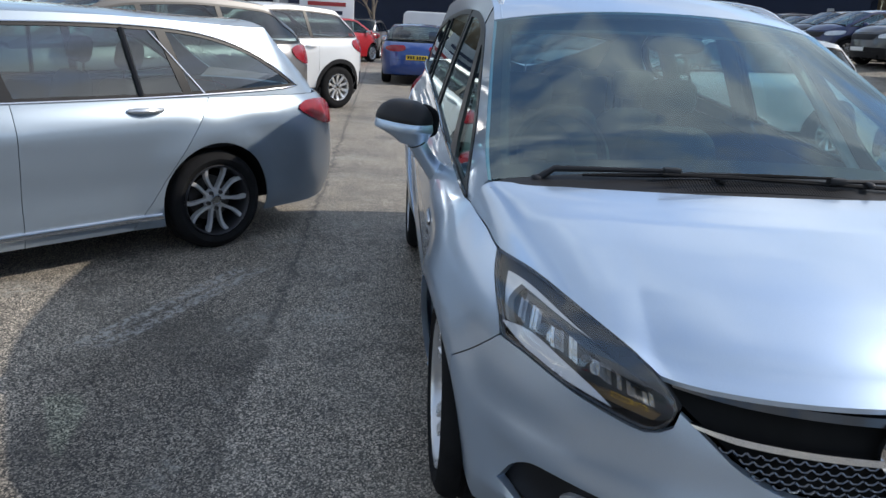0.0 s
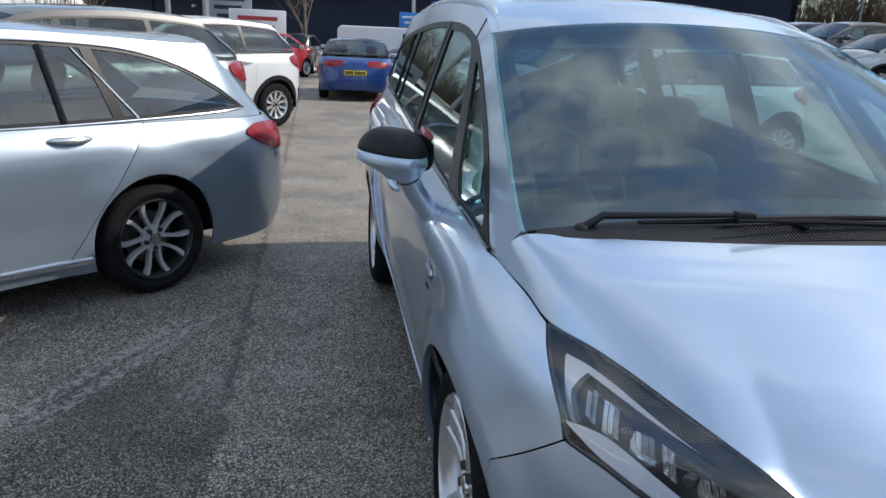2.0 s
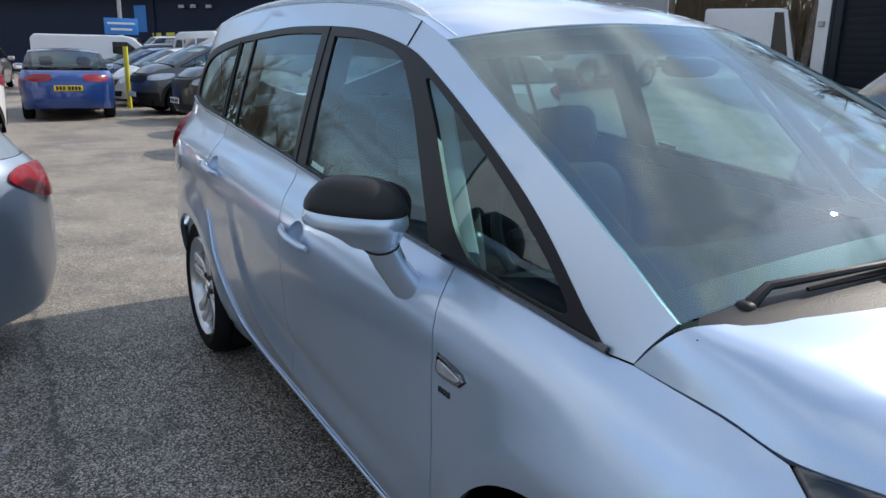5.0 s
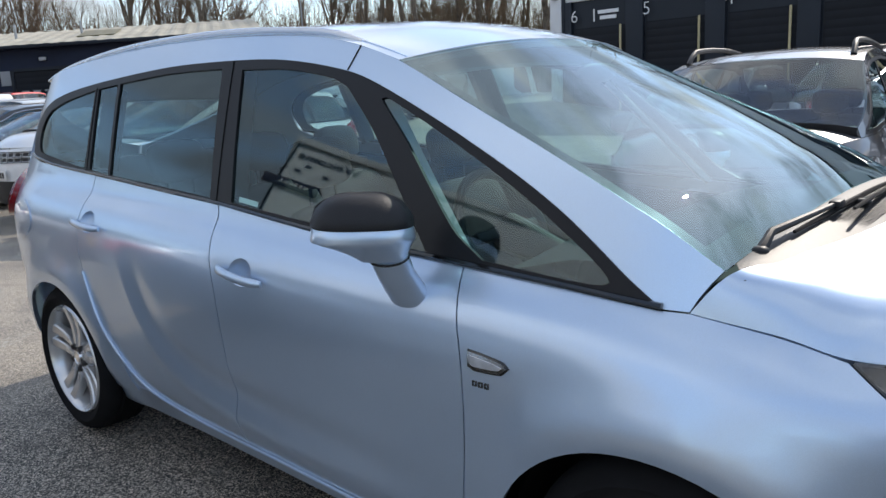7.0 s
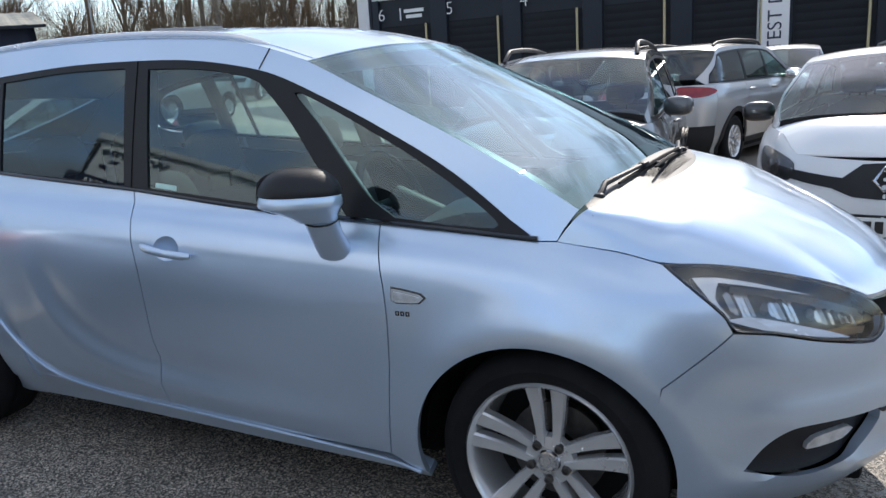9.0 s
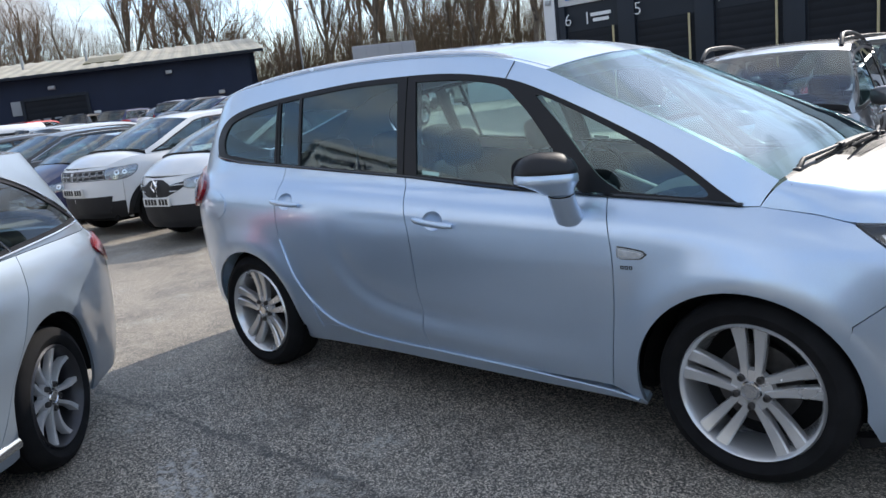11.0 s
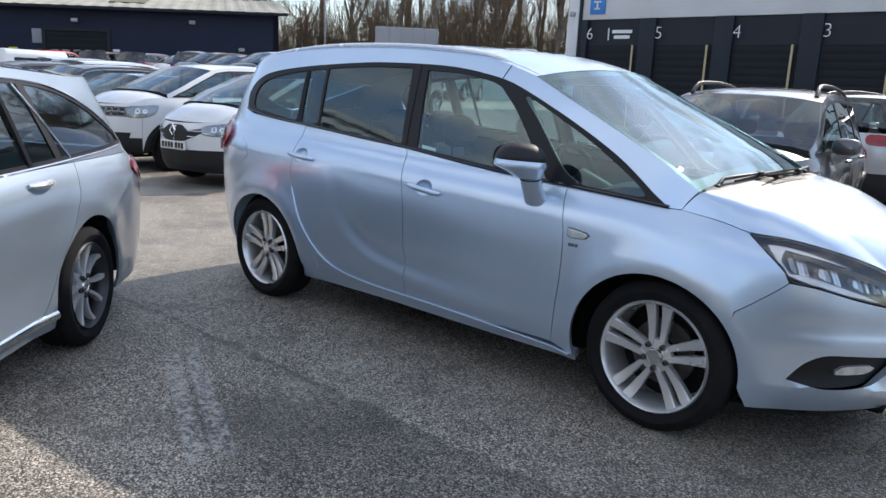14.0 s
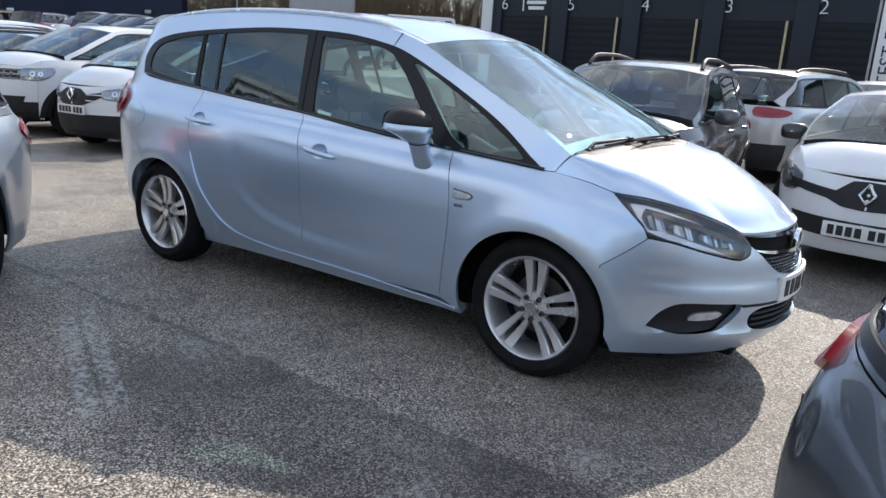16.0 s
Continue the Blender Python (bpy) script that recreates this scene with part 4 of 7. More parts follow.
strip = [(-2.43, 0.78), (-2.395, 0.67), (-2.345, 0.565), (-2.255, 0.44), (-2.15, 0.358), (-2.02, 0.312), (-1.78, 0.284), (-1.316, 0.274), (-0.913, 0.262), (-0.40, 0.238)]
both("rear_sill", sheet(curve([(-2.45, 0.60, 1), (-2.28, 0.46), (-2.0, 0.32), (-1.7, 0.27, 1), (-1.7, 0.20, 1), (-2.45, 0.19, 1)], 0.04), flank, [ARCH_R], res=0.05, depth=0.02, proud=-0.008), BLUE_SILVER, zaf)
both("sill_highlight", tube([Vector(flank(s, z)) + Vector((0, -0.003, -0.006)) for s, z in curve(strip, 0.05, False)], 0.006, 8), BLUE_SILVER, zaf)

# front bumper with openings for grille, fog lamp recess and lower intake
HEADLAMP = curve([(0.272, 0.906, 1), (0.422, 0.893), (0.608, 0.853), (0.749, 0.803), (0.815, 0.755), (0.838, 0.715), (0.815, 0.675), (0.774, 0.660), (0.616, 0.689), (0.479, 0.724), (0.392, 0.738), (0.372, 0.780), (0.318, 0.846)], 0.02)
GRILLE = curve([(0.795, 0.772, 1), (0.95, 0.772), (1.25, 0.765, 1), (1.25, 0.555, 1), (1.06, 0.575), (0.97, 0.615), (0.90, 0.672), (0.842, 0.715, 1)], 0.02)
FOG = curve([(0.400, 0.350, 1), (0.451, 0.424), (0.530, 0.464), (0.80, 0.462, 1), (0.800, 0.425, 1), (0.752, 0.372), (0.70, 0.342), (0.540, 0.325)], 0.02)
INTAKE = curve([(0.86, 0.40), (0.93, 0.432), (1.25, 0.43, 1), (1.25, 0.325, 1), (1.0, 0.325), (0.88, 0.342)], 0.02)
bumper = curve([(0.385, 0.735, 1), (0.479, 0.722), (0.616, 0.686), (0.774, 0.656), (0.83, 0.68), (0.842, 0.715, 1), (0.90, 0.672), (0.97, 0.615), (1.06, 0.575), (1.25, 0.555, 1), (1.25, 0.235, 1), (1.0, 0.215), (0.72, 0.21), (0.47, 0.20), (0.31, 0.205, 1), (0.17, 0.40, 1), (0.219, 0.603, 1), (0.30, 0.668)], 0.03)


def nose(s, z):
    """The bumper's skin, with a ledge over the fog lamps and a blade below them."""
    x, y, w = flank(s, z)
    f = min(1.0, max(0.0, (s - 0.3) / 0.15))
    out = f * (0.009 * math.exp(-((z - 0.50) / 0.035) ** 2) - 0.005 * math.exp(-((z - 0.57) / 0.04) ** 2) + 0.02 * math.exp(-((z - 0.315) / 0.028) ** 2) - 0.03 * max(0.0, (0.27 - z) / 0.09))
    way = Vector((0.25 + s * 0.6, -max(0.05, 1.1 - s), 0)).normalized()
    return x + way.x * out, y + way.y * out if y < 0 else y, w


both("front_bumper", sheet(bumper, nose, [ARCH_F, FOG, INTAKE], gap=0.0016, res=0.035, depth=0.03), BLUE_SILVER, zaf)
deep = lambda f, d: (lambda s, z: tuple(Vector(f(s, z)) + Vector((-d, 0.6 * d, 0))))
both("fog_lamp_recess", sheet(shrink(FOG, -0.006), deep(nose, 0.035), res=0.04, depth=0.01), PLASTIC, zaf)
for side in (1, -1):
    lamp = sheet(curve([(0.585, 0.378), (0.605, 0.408), (0.715, 0.418), (0.735, 0.408), (0.70, 0.384)], 0.015), deep(nose, 0.022), res=0.02, depth=0.02)
    mesh_part("fog_lamp", *(lamp if side == 1 else flipped(lamp)), BOWL, zaf)
both("lower_intake", sheet(shrink(INTAKE, -0.006), deep(nose, 0.03), res=0.05, depth=0.01), LINER, zaf)
for zz in (0.35, 0.378, 0.405):
    both("intake_bar", tube([deep(nose, 0.008)(s, zz) for s in (0.885, 0.95, 1.05, 1.15, 1.25)], 0.006, 6), PLASTIC, zaf)
both("chin_spoiler", sheet(curve([(0.27, 0.205, 1), (0.72, 0.222), (1.25, 0.24, 1), (1.25, 0.17, 1), (0.72, 0.155), (0.30, 0.15, 1)], 0.04), deep(nose, 0.03), res=0.06, depth=0.03), PLASTIC, zaf)

# bonnet, with a crown and two soft ridges
bonnet_right = along(SZ, BONNET_EDGE)
BONNET_TOP = [(0.0, 1.054), (0.2, 1.030), (0.4, 0.994), (0.6, 0.944), (0.75, 0.893), (0.88, 0.832), (1.0, 0.766)]
bonnet_verts, bonnet_faces = loft(bonnet_right, lambda t: 0.16 - 0.10 * t, lambda t: table(BONNET_TOP, t) - bonnet_right(t)[2], (40, 120), power=lambda t: 11.0 + 30.0 * (1 - t) ** 6, depth=0.012)
front_arc = sorted((-SZ.at(0.80 + 0.01 * k, 0.775)[1], SZ.at(0.80 + 0.01 * k, 0.775)[0]) for k in range(46))
NB = 121
for i, v in enumerate(bonnet_verts):
    x, y, h = v
    if i < 41 * NB:
        t = (i // NB) / 40
        side_v = abs(-1 + 2 * (i % NB) / (NB - 1)) ** 0.8
        w = max(0.0, (t - 0.25) / 0.75) ** 2 * (3 - 2 * max(0.0, (t - 0.25) / 0.75))
        edge_x = bonnet_right(t)[0] - bonnet_right(1.0)[0]
        x = x * (1 - w) + (table(front_arc, abs(y)) + edge_x) * w
        # the rear corners step forward along the feet of the screen pillars
        x += 0.052 * (1 - side_v**40) * (1 - t) ** 4
        h -= 0.016 * side_v**2 * (1 - side_v**10) * (1 - t)
    bonnet_verts[i] = (x, y, h)
lip_rim = [j for j in range(NB)] + [i * NB + NB - 1 for i in range(1, 41)] + [40 * NB + j for j in range(NB - 2, -1, -1)] + [i * NB for i in range(39, 0, -1)]
for k, i in enumerate(lip_rim):
    x, y, h = bonnet_verts[i]
    bonnet_verts[41 * NB + k] = (x, y * 0.988, h - 0.012)
mesh_part("bonnet", bonnet_verts, bonnet_faces, BLUE_SILVER, zaf)

# windscreen, roof and rear screen
ws_right = along(SZ, WS_EDGE)
screen_skin = loft(ws_right, lambda t: 0.02 + 0.09 * t, lambda t: 0.05 + 0.007 * t, (44, 64), depth=0.002)
mesh_part("windscreen", *screen_skin, SCREEN, zaf)
border = [q for q in screen_skin[1] if max(q) < 45 * 65 and (min(q) // 65 in (0, 1, 2, 42, 43) or min(q) % 65 in (0, 1, 62, 63))]
mesh_part("screen_border", [(x - 0.004, y * 0.997, z - 0.006) for x, y, z in screen_skin[0]], border, TRIM, zaf)
roof_right = along(SZ, ROOF_EDGE)
mesh_part("roof", *loft(roof_right, lambda t: 0.11 * (1 - t) ** 3 - 0.05 * t**4, lambda t: 0.057 - 0.01 * t, (30, 20), power=2.4), BLUE_SILVER, zaf)
mesh_part("headlining", *moved(loft(roof_right, lambda t: 0.10 * (1 - t) ** 3 - 0.05 * t**4, 0.03, (20, 12), power=2.4), Matrix.Translation((0, 0, -0.045)) @ Matrix.Diagonal((1, 0.97, 1, 1))), LINING, zaf)
rs_right = along(SZ, [(-3.36, 1.46), (-3.55, 1.20)])
mesh_part("rear_screen", *loft(rs_right, -0.06, 0.02, (8, 16)), PRIVACY, zaf)

# black window surround with panes
RQ = curve([(-2.955, 1.237), (-2.985, 1.33), (-2.93, 1.405), (-2.80, 1.445), (-2.555, 1.481, 1), (-2.522, 1.170, 1), (-2.80, 1.205)], 0.02)
RF = curve([(-2.525, 1.483, 1), (-2.372, 1.494, 1), (-2.318, 1.152, 1), (-2.478, 1.166, 1)], 0.02)
RD = curve([(-2.352, 1.496, 1), (-2.0, 1.514), (-1.66, 1.512, 1), (-1.595, 1.098, 1), (-1.94, 1.125), (-2.30, 1.151, 1)], 0.02)
FD = curve([(-1.545, 1.502, 1), (-1.31, 1.489), (-1.10, 1.455), (-1.02, 1.425, 1), (-0.88, 1.30), (-0.63, 1.012, 1), (-1.0, 1.046), (-1.475, 1.090, 1)], 0.02)
FQ = curve([(-0.875, 1.388), (-0.82, 1.375), (-0.62, 1.285), (-0.40, 1.175), (-0.20, 1.055), (-0.135, 1.000), (-0.20, 0.993), (-0.46, 1.012, 1), (-0.56, 1.075), (-0.76, 1.28)], 0.02)
both("window_surround", sheet(band, flank, [RQ, RF, RD, FD, FQ], gap=-0.001, res=0.05, depth=0.012, proud=0.003), TRIM, zaf)
for nm, line, mat in (("rear_quarter_window", RQ, REAR_PANE), ("rear_vent_window", RF, REAR_PANE), ("rear_door_window", RD, REAR_PANE), ("front_door_window", FD, PANE), ("front_quarter_window", FQ, PANE)):
    both(nm, sheet(shrink(line, -0.004), flank, res=0.08, depth=0.003, proud=-0.003), mat, zaf)
for a, b in (((-1.600, 1.535), (-1.555, 1.09)), ((-2.54, 1.49), (-2.498, 1.16))):
    both("pillar_joint", tube([Vector(flank(a[0] + (b[0] - a[0]) * k / 6, a[1] + (b[1] - a[1]) * k / 6)) + Vector((0, -0.004, 0)) for k in range(7)], 0.0022, 6), LINER, zaf)
both("waist_strip", tube([Vector(flank(s, z)) + Vector((0, -0.004, 0.008)) for s, z in curve(BELT_TRIM, 0.06, False)], 0.007, 6), GLOSS_BLACK, zaf)

# roof rails
rail_line = [(-1.02, 1.545), (-1.2, 1.592), (-1.6, 1.630), (-2.05, 1.643), (-2.5, 1.632), (-2.9, 1.592), (-3.12, 1.545)]
rail_pts = []
for x, z in curve(rail_line, 0.06, False):
    y = SZ.half(x, table([(-x0, z0) for x0, z0 in ROOF_EDGE], -x))
    rail_pts.append((x, -y + 0.035, z))
both("roof_rail", tube(rail_pts, [0.010] + [0.016] * (len(rail_pts) - 2) + [0.010], 10, 0.8), ALLOY, zaf)
roof_seam = [Vector(SZ.at(s, z)) + Vector((0, 0.03, 0.006)) for s, z in curve(ROOF_EDGE, 0.06, False)]
both("roof_drip", tube(roof_seam, 0.005, 6), BLUE_SILVER, zaf)

LAMP_LOW = [(0.376, 0.768), (0.46, 0.736), (0.56, 0.708), (0.70, 0.682)]
# headlamps: dark housing, reflectors, bright blade and clear lens
for side in (0, 1):
    put = (lambda p: p) if side == 0 else flipped
    lamp = mesh_part("headlight", *put(sheet(shrink(HEADLAMP, -0.004), deep(nose, 0.05), res=0.04, depth=0.01)), SMOKE, zaf)
    mesh_part("lens", *put(sheet(HEADLAMP, nose, gap=0.003, res=0.03, depth=0.035, proud=0.003)), LENS, lamp)
    rim_line = shrink(HEADLAMP, 0.004)
    mesh_part("gasket", *put(tube([Vector(nose(s, q)) + Vector((-0.002, 0.001, 0)) for s, q in rim_line + rim_line[:1]], 0.0045, 6)), GLOSS_BLACK, lamp)
    blade = curve([(0.345, 0.866, 1), (0.41, 0.861), (0.50, 0.841), (0.64, 0.797, 1), (0.50, 0.831), (0.405, 0.851, 1), (0.381, 0.815), (0.404, 0.765, 1), (0.392, 0.768, 1), (0.364, 0.818)], 0.015)
    mesh_part("light_blade", *put(sheet(blade, deep(nose, 0.018), res=0.03, depth=0.02)), ALLOY, lamp)
    lower = curve([(0.376, 0.768, 1), (0.46, 0.736), (0.56, 0.708), (0.70, 0.682, 1), (0.66, 0.700), (0.58, 0.727), (0.47, 0.760)], 0.02)
    ledge = lambda s, z: deep(nose, 0.006 + 0.9 * max(0.0, z - table(LAMP_LOW, s)))(s, z)
    mesh_part("lower_blade", *put(sheet(lower, ledge, res=0.015, depth=0.01)), ALLOY, lamp)
    amber = curve([(0.56, 0.700, 1), (0.66, 0.684), (0.785, 0.668, 1), (0.80, 0.684), (0.68, 0.700)], 0.02)
    mesh_part("indicator", *put(sheet(amber, deep(nose, 0.030), res=0.02, depth=0.015)), AMBER, lamp)
    # two fluted bowls, each a fan of narrow upright strips, parted by dark webs
    r_fan = random.Random(3)
    for k in range(30):
        cx = 0.420 + k * 0.0122
        if k in (6, 7, 15, 16, 24):
            continue
        cz, hh = 0.797 - 0.27 * (cx - 0.42), (0.040 - 0.0007 * k) * (0.65 + 0.35 * math.sin(math.pi * ((k % 9) + 0.5) / 9)) * r_fan.uniform(0.75, 1.0)
        fin = fine([(cx - 0.006, cz + hh), (cx + 0.0045, cz + hh - 0.002), (cx + 0.0105, cz - hh + 0.002), (cx, cz - hh + 0.004)], 0.02)
        mesh_part("reflector", *put(sheet(fin, deep(nose, 0.030 + 0.016 * math.sin(math.pi * ((k % 9) + 0.5) / 9)), res=0.03, depth=0.012)), (LAMP_GREY, REFLECTOR, LAMP_GREY, REFLECTOR, SMOKE)[k * 7 % 5], lamp)
    for c0, c1 in ((0.508, 0.776), (0.628, 0.745)):
        eye_at = Vector(deep(nose, 0.036)(c0, c1))
        mesh_part("projector_lens", *put(moved(blob(0.012, 0.017, 0.017, 2.2, 18), Matrix.Translation(eye_at))), DARK_CHROME, lamp)
    hood = curve([(0.43, 0.838, 1), (0.53, 0.820), (0.66, 0.782), (0.78, 0.735, 1), (0.77, 0.722), (0.64, 0.768), (0.52, 0.806), (0.435, 0.824, 1)], 0.02)
    mesh_part("brow", *put(sheet(hood, deep(nose, 0.024), res=0.03, depth=0.02)), GLOSS_BLACK, lamp)

# grille: honeycomb back, upper gap, two chrome bars and an emblem
both("grille", sheet(shrink(GRILLE, -0.004), deep(nose, 0.035), res=0.05, depth=0.01), LINER, zaf)
lattice = []
for row in range(9):
    z = 0.572 + row * 0.0155
    for k in range(16):
        s = 0.865 + k * 0.026 + (row % 2) * 0.013
        if s < 1.25 and inside([tuple(q) for q in GRILLE], np.array([(s, z)]))[0] and z < 0.655:
            lattice.append(tube([deep(nose, 0.012)(s + ds, z + dz) for ds, dz in ((-0.013, 0.006), (-0.005, -0.002), (0.005, -0.002), (0.013, 0.006))], 0.0028, 5))
both("grille_mesh", join(*lattice), DARK_CHROME, zaf)
both("grille_bar", sheet(curve([(0.835, 0.738, 1), (0.95, 0.727), (1.25, 0.712, 1), (1.25, 0.702, 1), (0.95, 0.717), (0.845, 0.730, 1)], 0.03), deep(nose, 0.05), res=0.04, depth=0.02, proud=0.004), CHROME, zaf)
both("grille_bar", sheet(curve([(0.862, 0.698, 1), (0.95, 0.688), (1.25, 0.672, 1), (1.25, 0.658, 1), (0.95, 0.675), (0.874, 0.690, 1)], 0.03), nose, res=0.04, depth=0.02, proud=0.003), CHROME, zaf)
both("grille_lip", sheet(curve([(0.81, 0.768, 1), (0.95, 0.758), (1.25, 0.745, 1), (1.25, 0.728, 1), (0.95, 0.742), (0.825, 0.753, 1)], 0.03), deep(nose, 0.012), res=0.04, depth=0.02), GLOSS_BLACK, zaf)
ring = moved(lathe([(0.052, -0.008), (0.060, -0.012), (0.066, -0.006), (0.064, 0.008), (0.052, 0.008)], 36, True), pose(0.928, 0, 0.69, 0, 0, 90))
mesh_part("emblem", *ring, CHROME, zaf)
mesh_part("emblem_disc", *moved(lathe([(0.0, -0.004), (0.052, -0.002)], 30), pose(0.925, 0, 0.69, 0, 0, 90)), GLOSS_BLACK, zaf)
bend = lambda y, z: table(sorted((-SZ.at(0.85 + 0.01 * k, z)[1], SZ.at(0.85 + 0.01 * k, z)[0]) for k in range(41)), abs(y))
plate_v = [(bend(-0.26 + 0.04 * j, 0.505) + d, -0.26 + 0.04 * j, 0.4495 + 0.111 * i) for j in range(14) for d, i in ((0.0, 0), (0.016, 0), (0.016, 1), (0.0, 1))]
plate_f = [(4 * j + k, 4 * j + 4 + k, 4 * j + 4 + (k + 1) % 4, 4 * j + (k + 1) % 4) for j in range(13) for k in range(4)] + [(3, 2, 1, 0), (52, 53, 54, 55)]
plate = mesh_part("number_plate", plate_v, plate_f, PLATE_WHITE, zaf, "white front number plate")
for k in range(7):
    y = -0.2 + k * 0.062 + (0.03 if k > 3 else 0)
    mesh_part("bar", *moved(box(0.004, 0.04, 0.075), pose(bend(y, 0.505) + 0.017, y, 0.505, 0, 0, math.degrees(math.atan2(bend(y - 0.02, 0.505) - bend(y + 0.02, 0.505), 0.04)))), INK, plate)

# cowl, wipers and washer jets
cowl_v, cowl_f, gx, bx0 = [], [], ws_right(0.0), bonnet_right(0.0)
for j in range(41):
    v = (-1 + j / 20) * 0.95
    g = Vector((gx[0] + 0.02 * (1 - v * v), -gx[1] * v, gx[2] + 0.05 * (1 - v * v) - 0.004))
    e = Vector((bx0[0] + 0.16 * (1 - v * v) + 0.052 * (1 - abs(v) ** 40) + 0.025, -bx0[1] * v, bx0[2] + 0.092 * (1 - abs(v) ** 40) - 0.016))
    cowl_v += [g + Vector((-0.03, 0, 0.0)), g + Vector((0.004, 0, 0.004)), g.lerp(e, 0.5) + Vector((0, 0, 0.004)), e]
for j in range(40):
    cowl_f += [(4 * j + i, 4 * j + i + 1, 4 * j + i + 5, 4 * j + i + 4) for i in range(3)]
mesh_part("cowl_panel", cowl_v, cowl_f, PLASTIC, zaf)
grid = [box(0.070, 0.004, 0.003, 0, (0, -0.31 + k * 0.0085, 0.012 * (1 - ((-0.31 + k * 0.0085) / 0.31) ** 2))) for k in range(74)] + [tube([(-0.033 + k * 0.011, y, 0.012 * (1 - (y / 0.31) ** 2)) for y in (-0.31, -0.2, -0.1, 0.0, 0.1, 0.2, 0.31)], 0.0018, 4) for k in range(7)]
mesh_part("cowl_grille", *moved(join(*grid), pose(0.178, 0.0, 1.060, 0, 20, 0)), PLASTIC, zaf)


def wiper(pivot, tip, bend, lift):
    a, b = Vector(pivot), Vector(tip)
    m = a.lerp(b, 0.45) + Vector(bend)
    arm = tube([a, a.lerp(m, 0.12) + Vector((0, 0, 0.03)), m + Vector((0, 0, lift))], [0.013, 0.009, 0.006], 8)
    knob = moved(blob(0.017, 0.017, 0.014), Matrix.Translation(a))
    blade = tube([b.lerp(m, k) + Vector((0, 0, 0.016 * math.sin(1.6 * (k + 1)))) for k in (-0.0, 0.4, 0.8, 1.2, 1.55)], [0.004, 0.006, 0.007, 0.006, 0.004], 6)
    w = mesh_part("wiper", *join(arm, knob), PLASTIC, zaf, "black windscreen wiper")
    mesh_part("wiper_blade", *blade, RUBBER, w)
    mesh_part("wiper_joint", *moved(box(0.026, 0.05, 0.018, 0.005), Matrix.Translation(m + Vector((0, 0, lift)))), PLASTIC, w)


wiper((0.10, -0.63, 1.052), (0.175, 0.20, 1.085), (0.01, 0, 0.02), 0.012)
wiper((0.10, 0.64, 1.052), (0.19, -0.30, 1.08), (0.03, 0, 0.018), 0.01)
for y in (-0.12, 0.32):
    mesh_part("washer_jet", *moved(blob(0.022, 0.012, 0.010), pose(0.165, y, 1.083)), PLASTIC, zaf)

# door mirrors: a black dome over a painted band that tucks under to the foot
def pod(stations, a, b, n=40):
    """Stacked rounded loops: each station is (height, scale, shift along the long axis)."""
    verts, faces = [], []
    for z, k, d in stations:
        for j in range(n):
            ph = 2 * math.pi * j / n
            c, q = math.cos(ph), math.sin(ph)
            e = 2 / 2.5
            y = b * k * math.copysign(abs(q) ** e, q)
            # flat behind, where the glass sits, and full in front
            verts.append((d + a * k * math.copysign(abs(c) ** e, c), y * (0.62 if q > 0 else 1.0), z))
    for i in range(len(stations) - 1):
        faces += [(i * n + (j + 1) % n, i * n + j, (i + 1) * n + j, (i + 1) * n + (j + 1) % n) for j in range(n)]
    faces += [tuple(range(n)), tuple(reversed(range((len(stations) - 1) * n, len(stations) * n)))]
    return verts, faces


for side in (1, -1):
    put = (lambda p: p) if side == 1 else flipped
    m = pose(-0.665, -0.985, 1.108, 0, 3, 50)
    upper = moved(pod([(0.076, 0.30, 0.0), (0.073, 0.46, 0.0), (0.066, 0.61, 0.0), (0.054, 0.76, 0.0), (0.038, 0.88, 0.0), (0.020, 0.96, 0.0), (0.004, 0.985, 0.0), (0.001, 0.97, 0.0)], 0.121, 0.090), m)
    lower = moved(pod([(0.0, 0.95, 0.0), (-0.003, 0.965, 0.0), (-0.014, 0.99, 0.0), (-0.026, 1.0, 0.0), (-0.031, 0.985, 0.0), (-0.038, 0.90, 0.006), (-0.048, 0.76, 0.018), (-0.062, 0.60, 0.032), (-0.080, 0.46, 0.044)], 0.121, 0.090), m)
    mirror = mesh_part("door_mirror", *put(lower), BLUE_SILVER, zaf, "door mirror with a black cap on a body-coloured foot")
    mesh_part("cap", *put(upper), PLASTIC, mirror)
    foot = tube([(-0.648, -0.862, 0.915), (-0.646, -0.885, 0.945), (-0.640, -0.915, 0.985), (-0.634, -0.942, 1.034)], [0.060, 0.056, 0.052, 0.053], 18, 0.62)
    mesh_part("foot", *put(foot), BLUE_SILVER, mirror)
    mesh_part("gasket", *put(tube([(-0.6345, -0.940, 1.027), (-0.634, -0.942, 1.031)], 0.055, 18, 0.64)), GLOSS_BLACK, mirror)
    back = Matrix.Translation((0, 0.058, 0.0))
    mesh_part("bezel", *put(moved(blob(0.114, 0.006, 0.064, 3.2), m @ back)), TRIM, mirror)
    mesh_part("mirror_glass", *put(moved(blob(0.104, 0.004, 0.055, 3.4), m @ Matrix.Translation((0, 0.064, 0.0)))), CHROME, mirror)

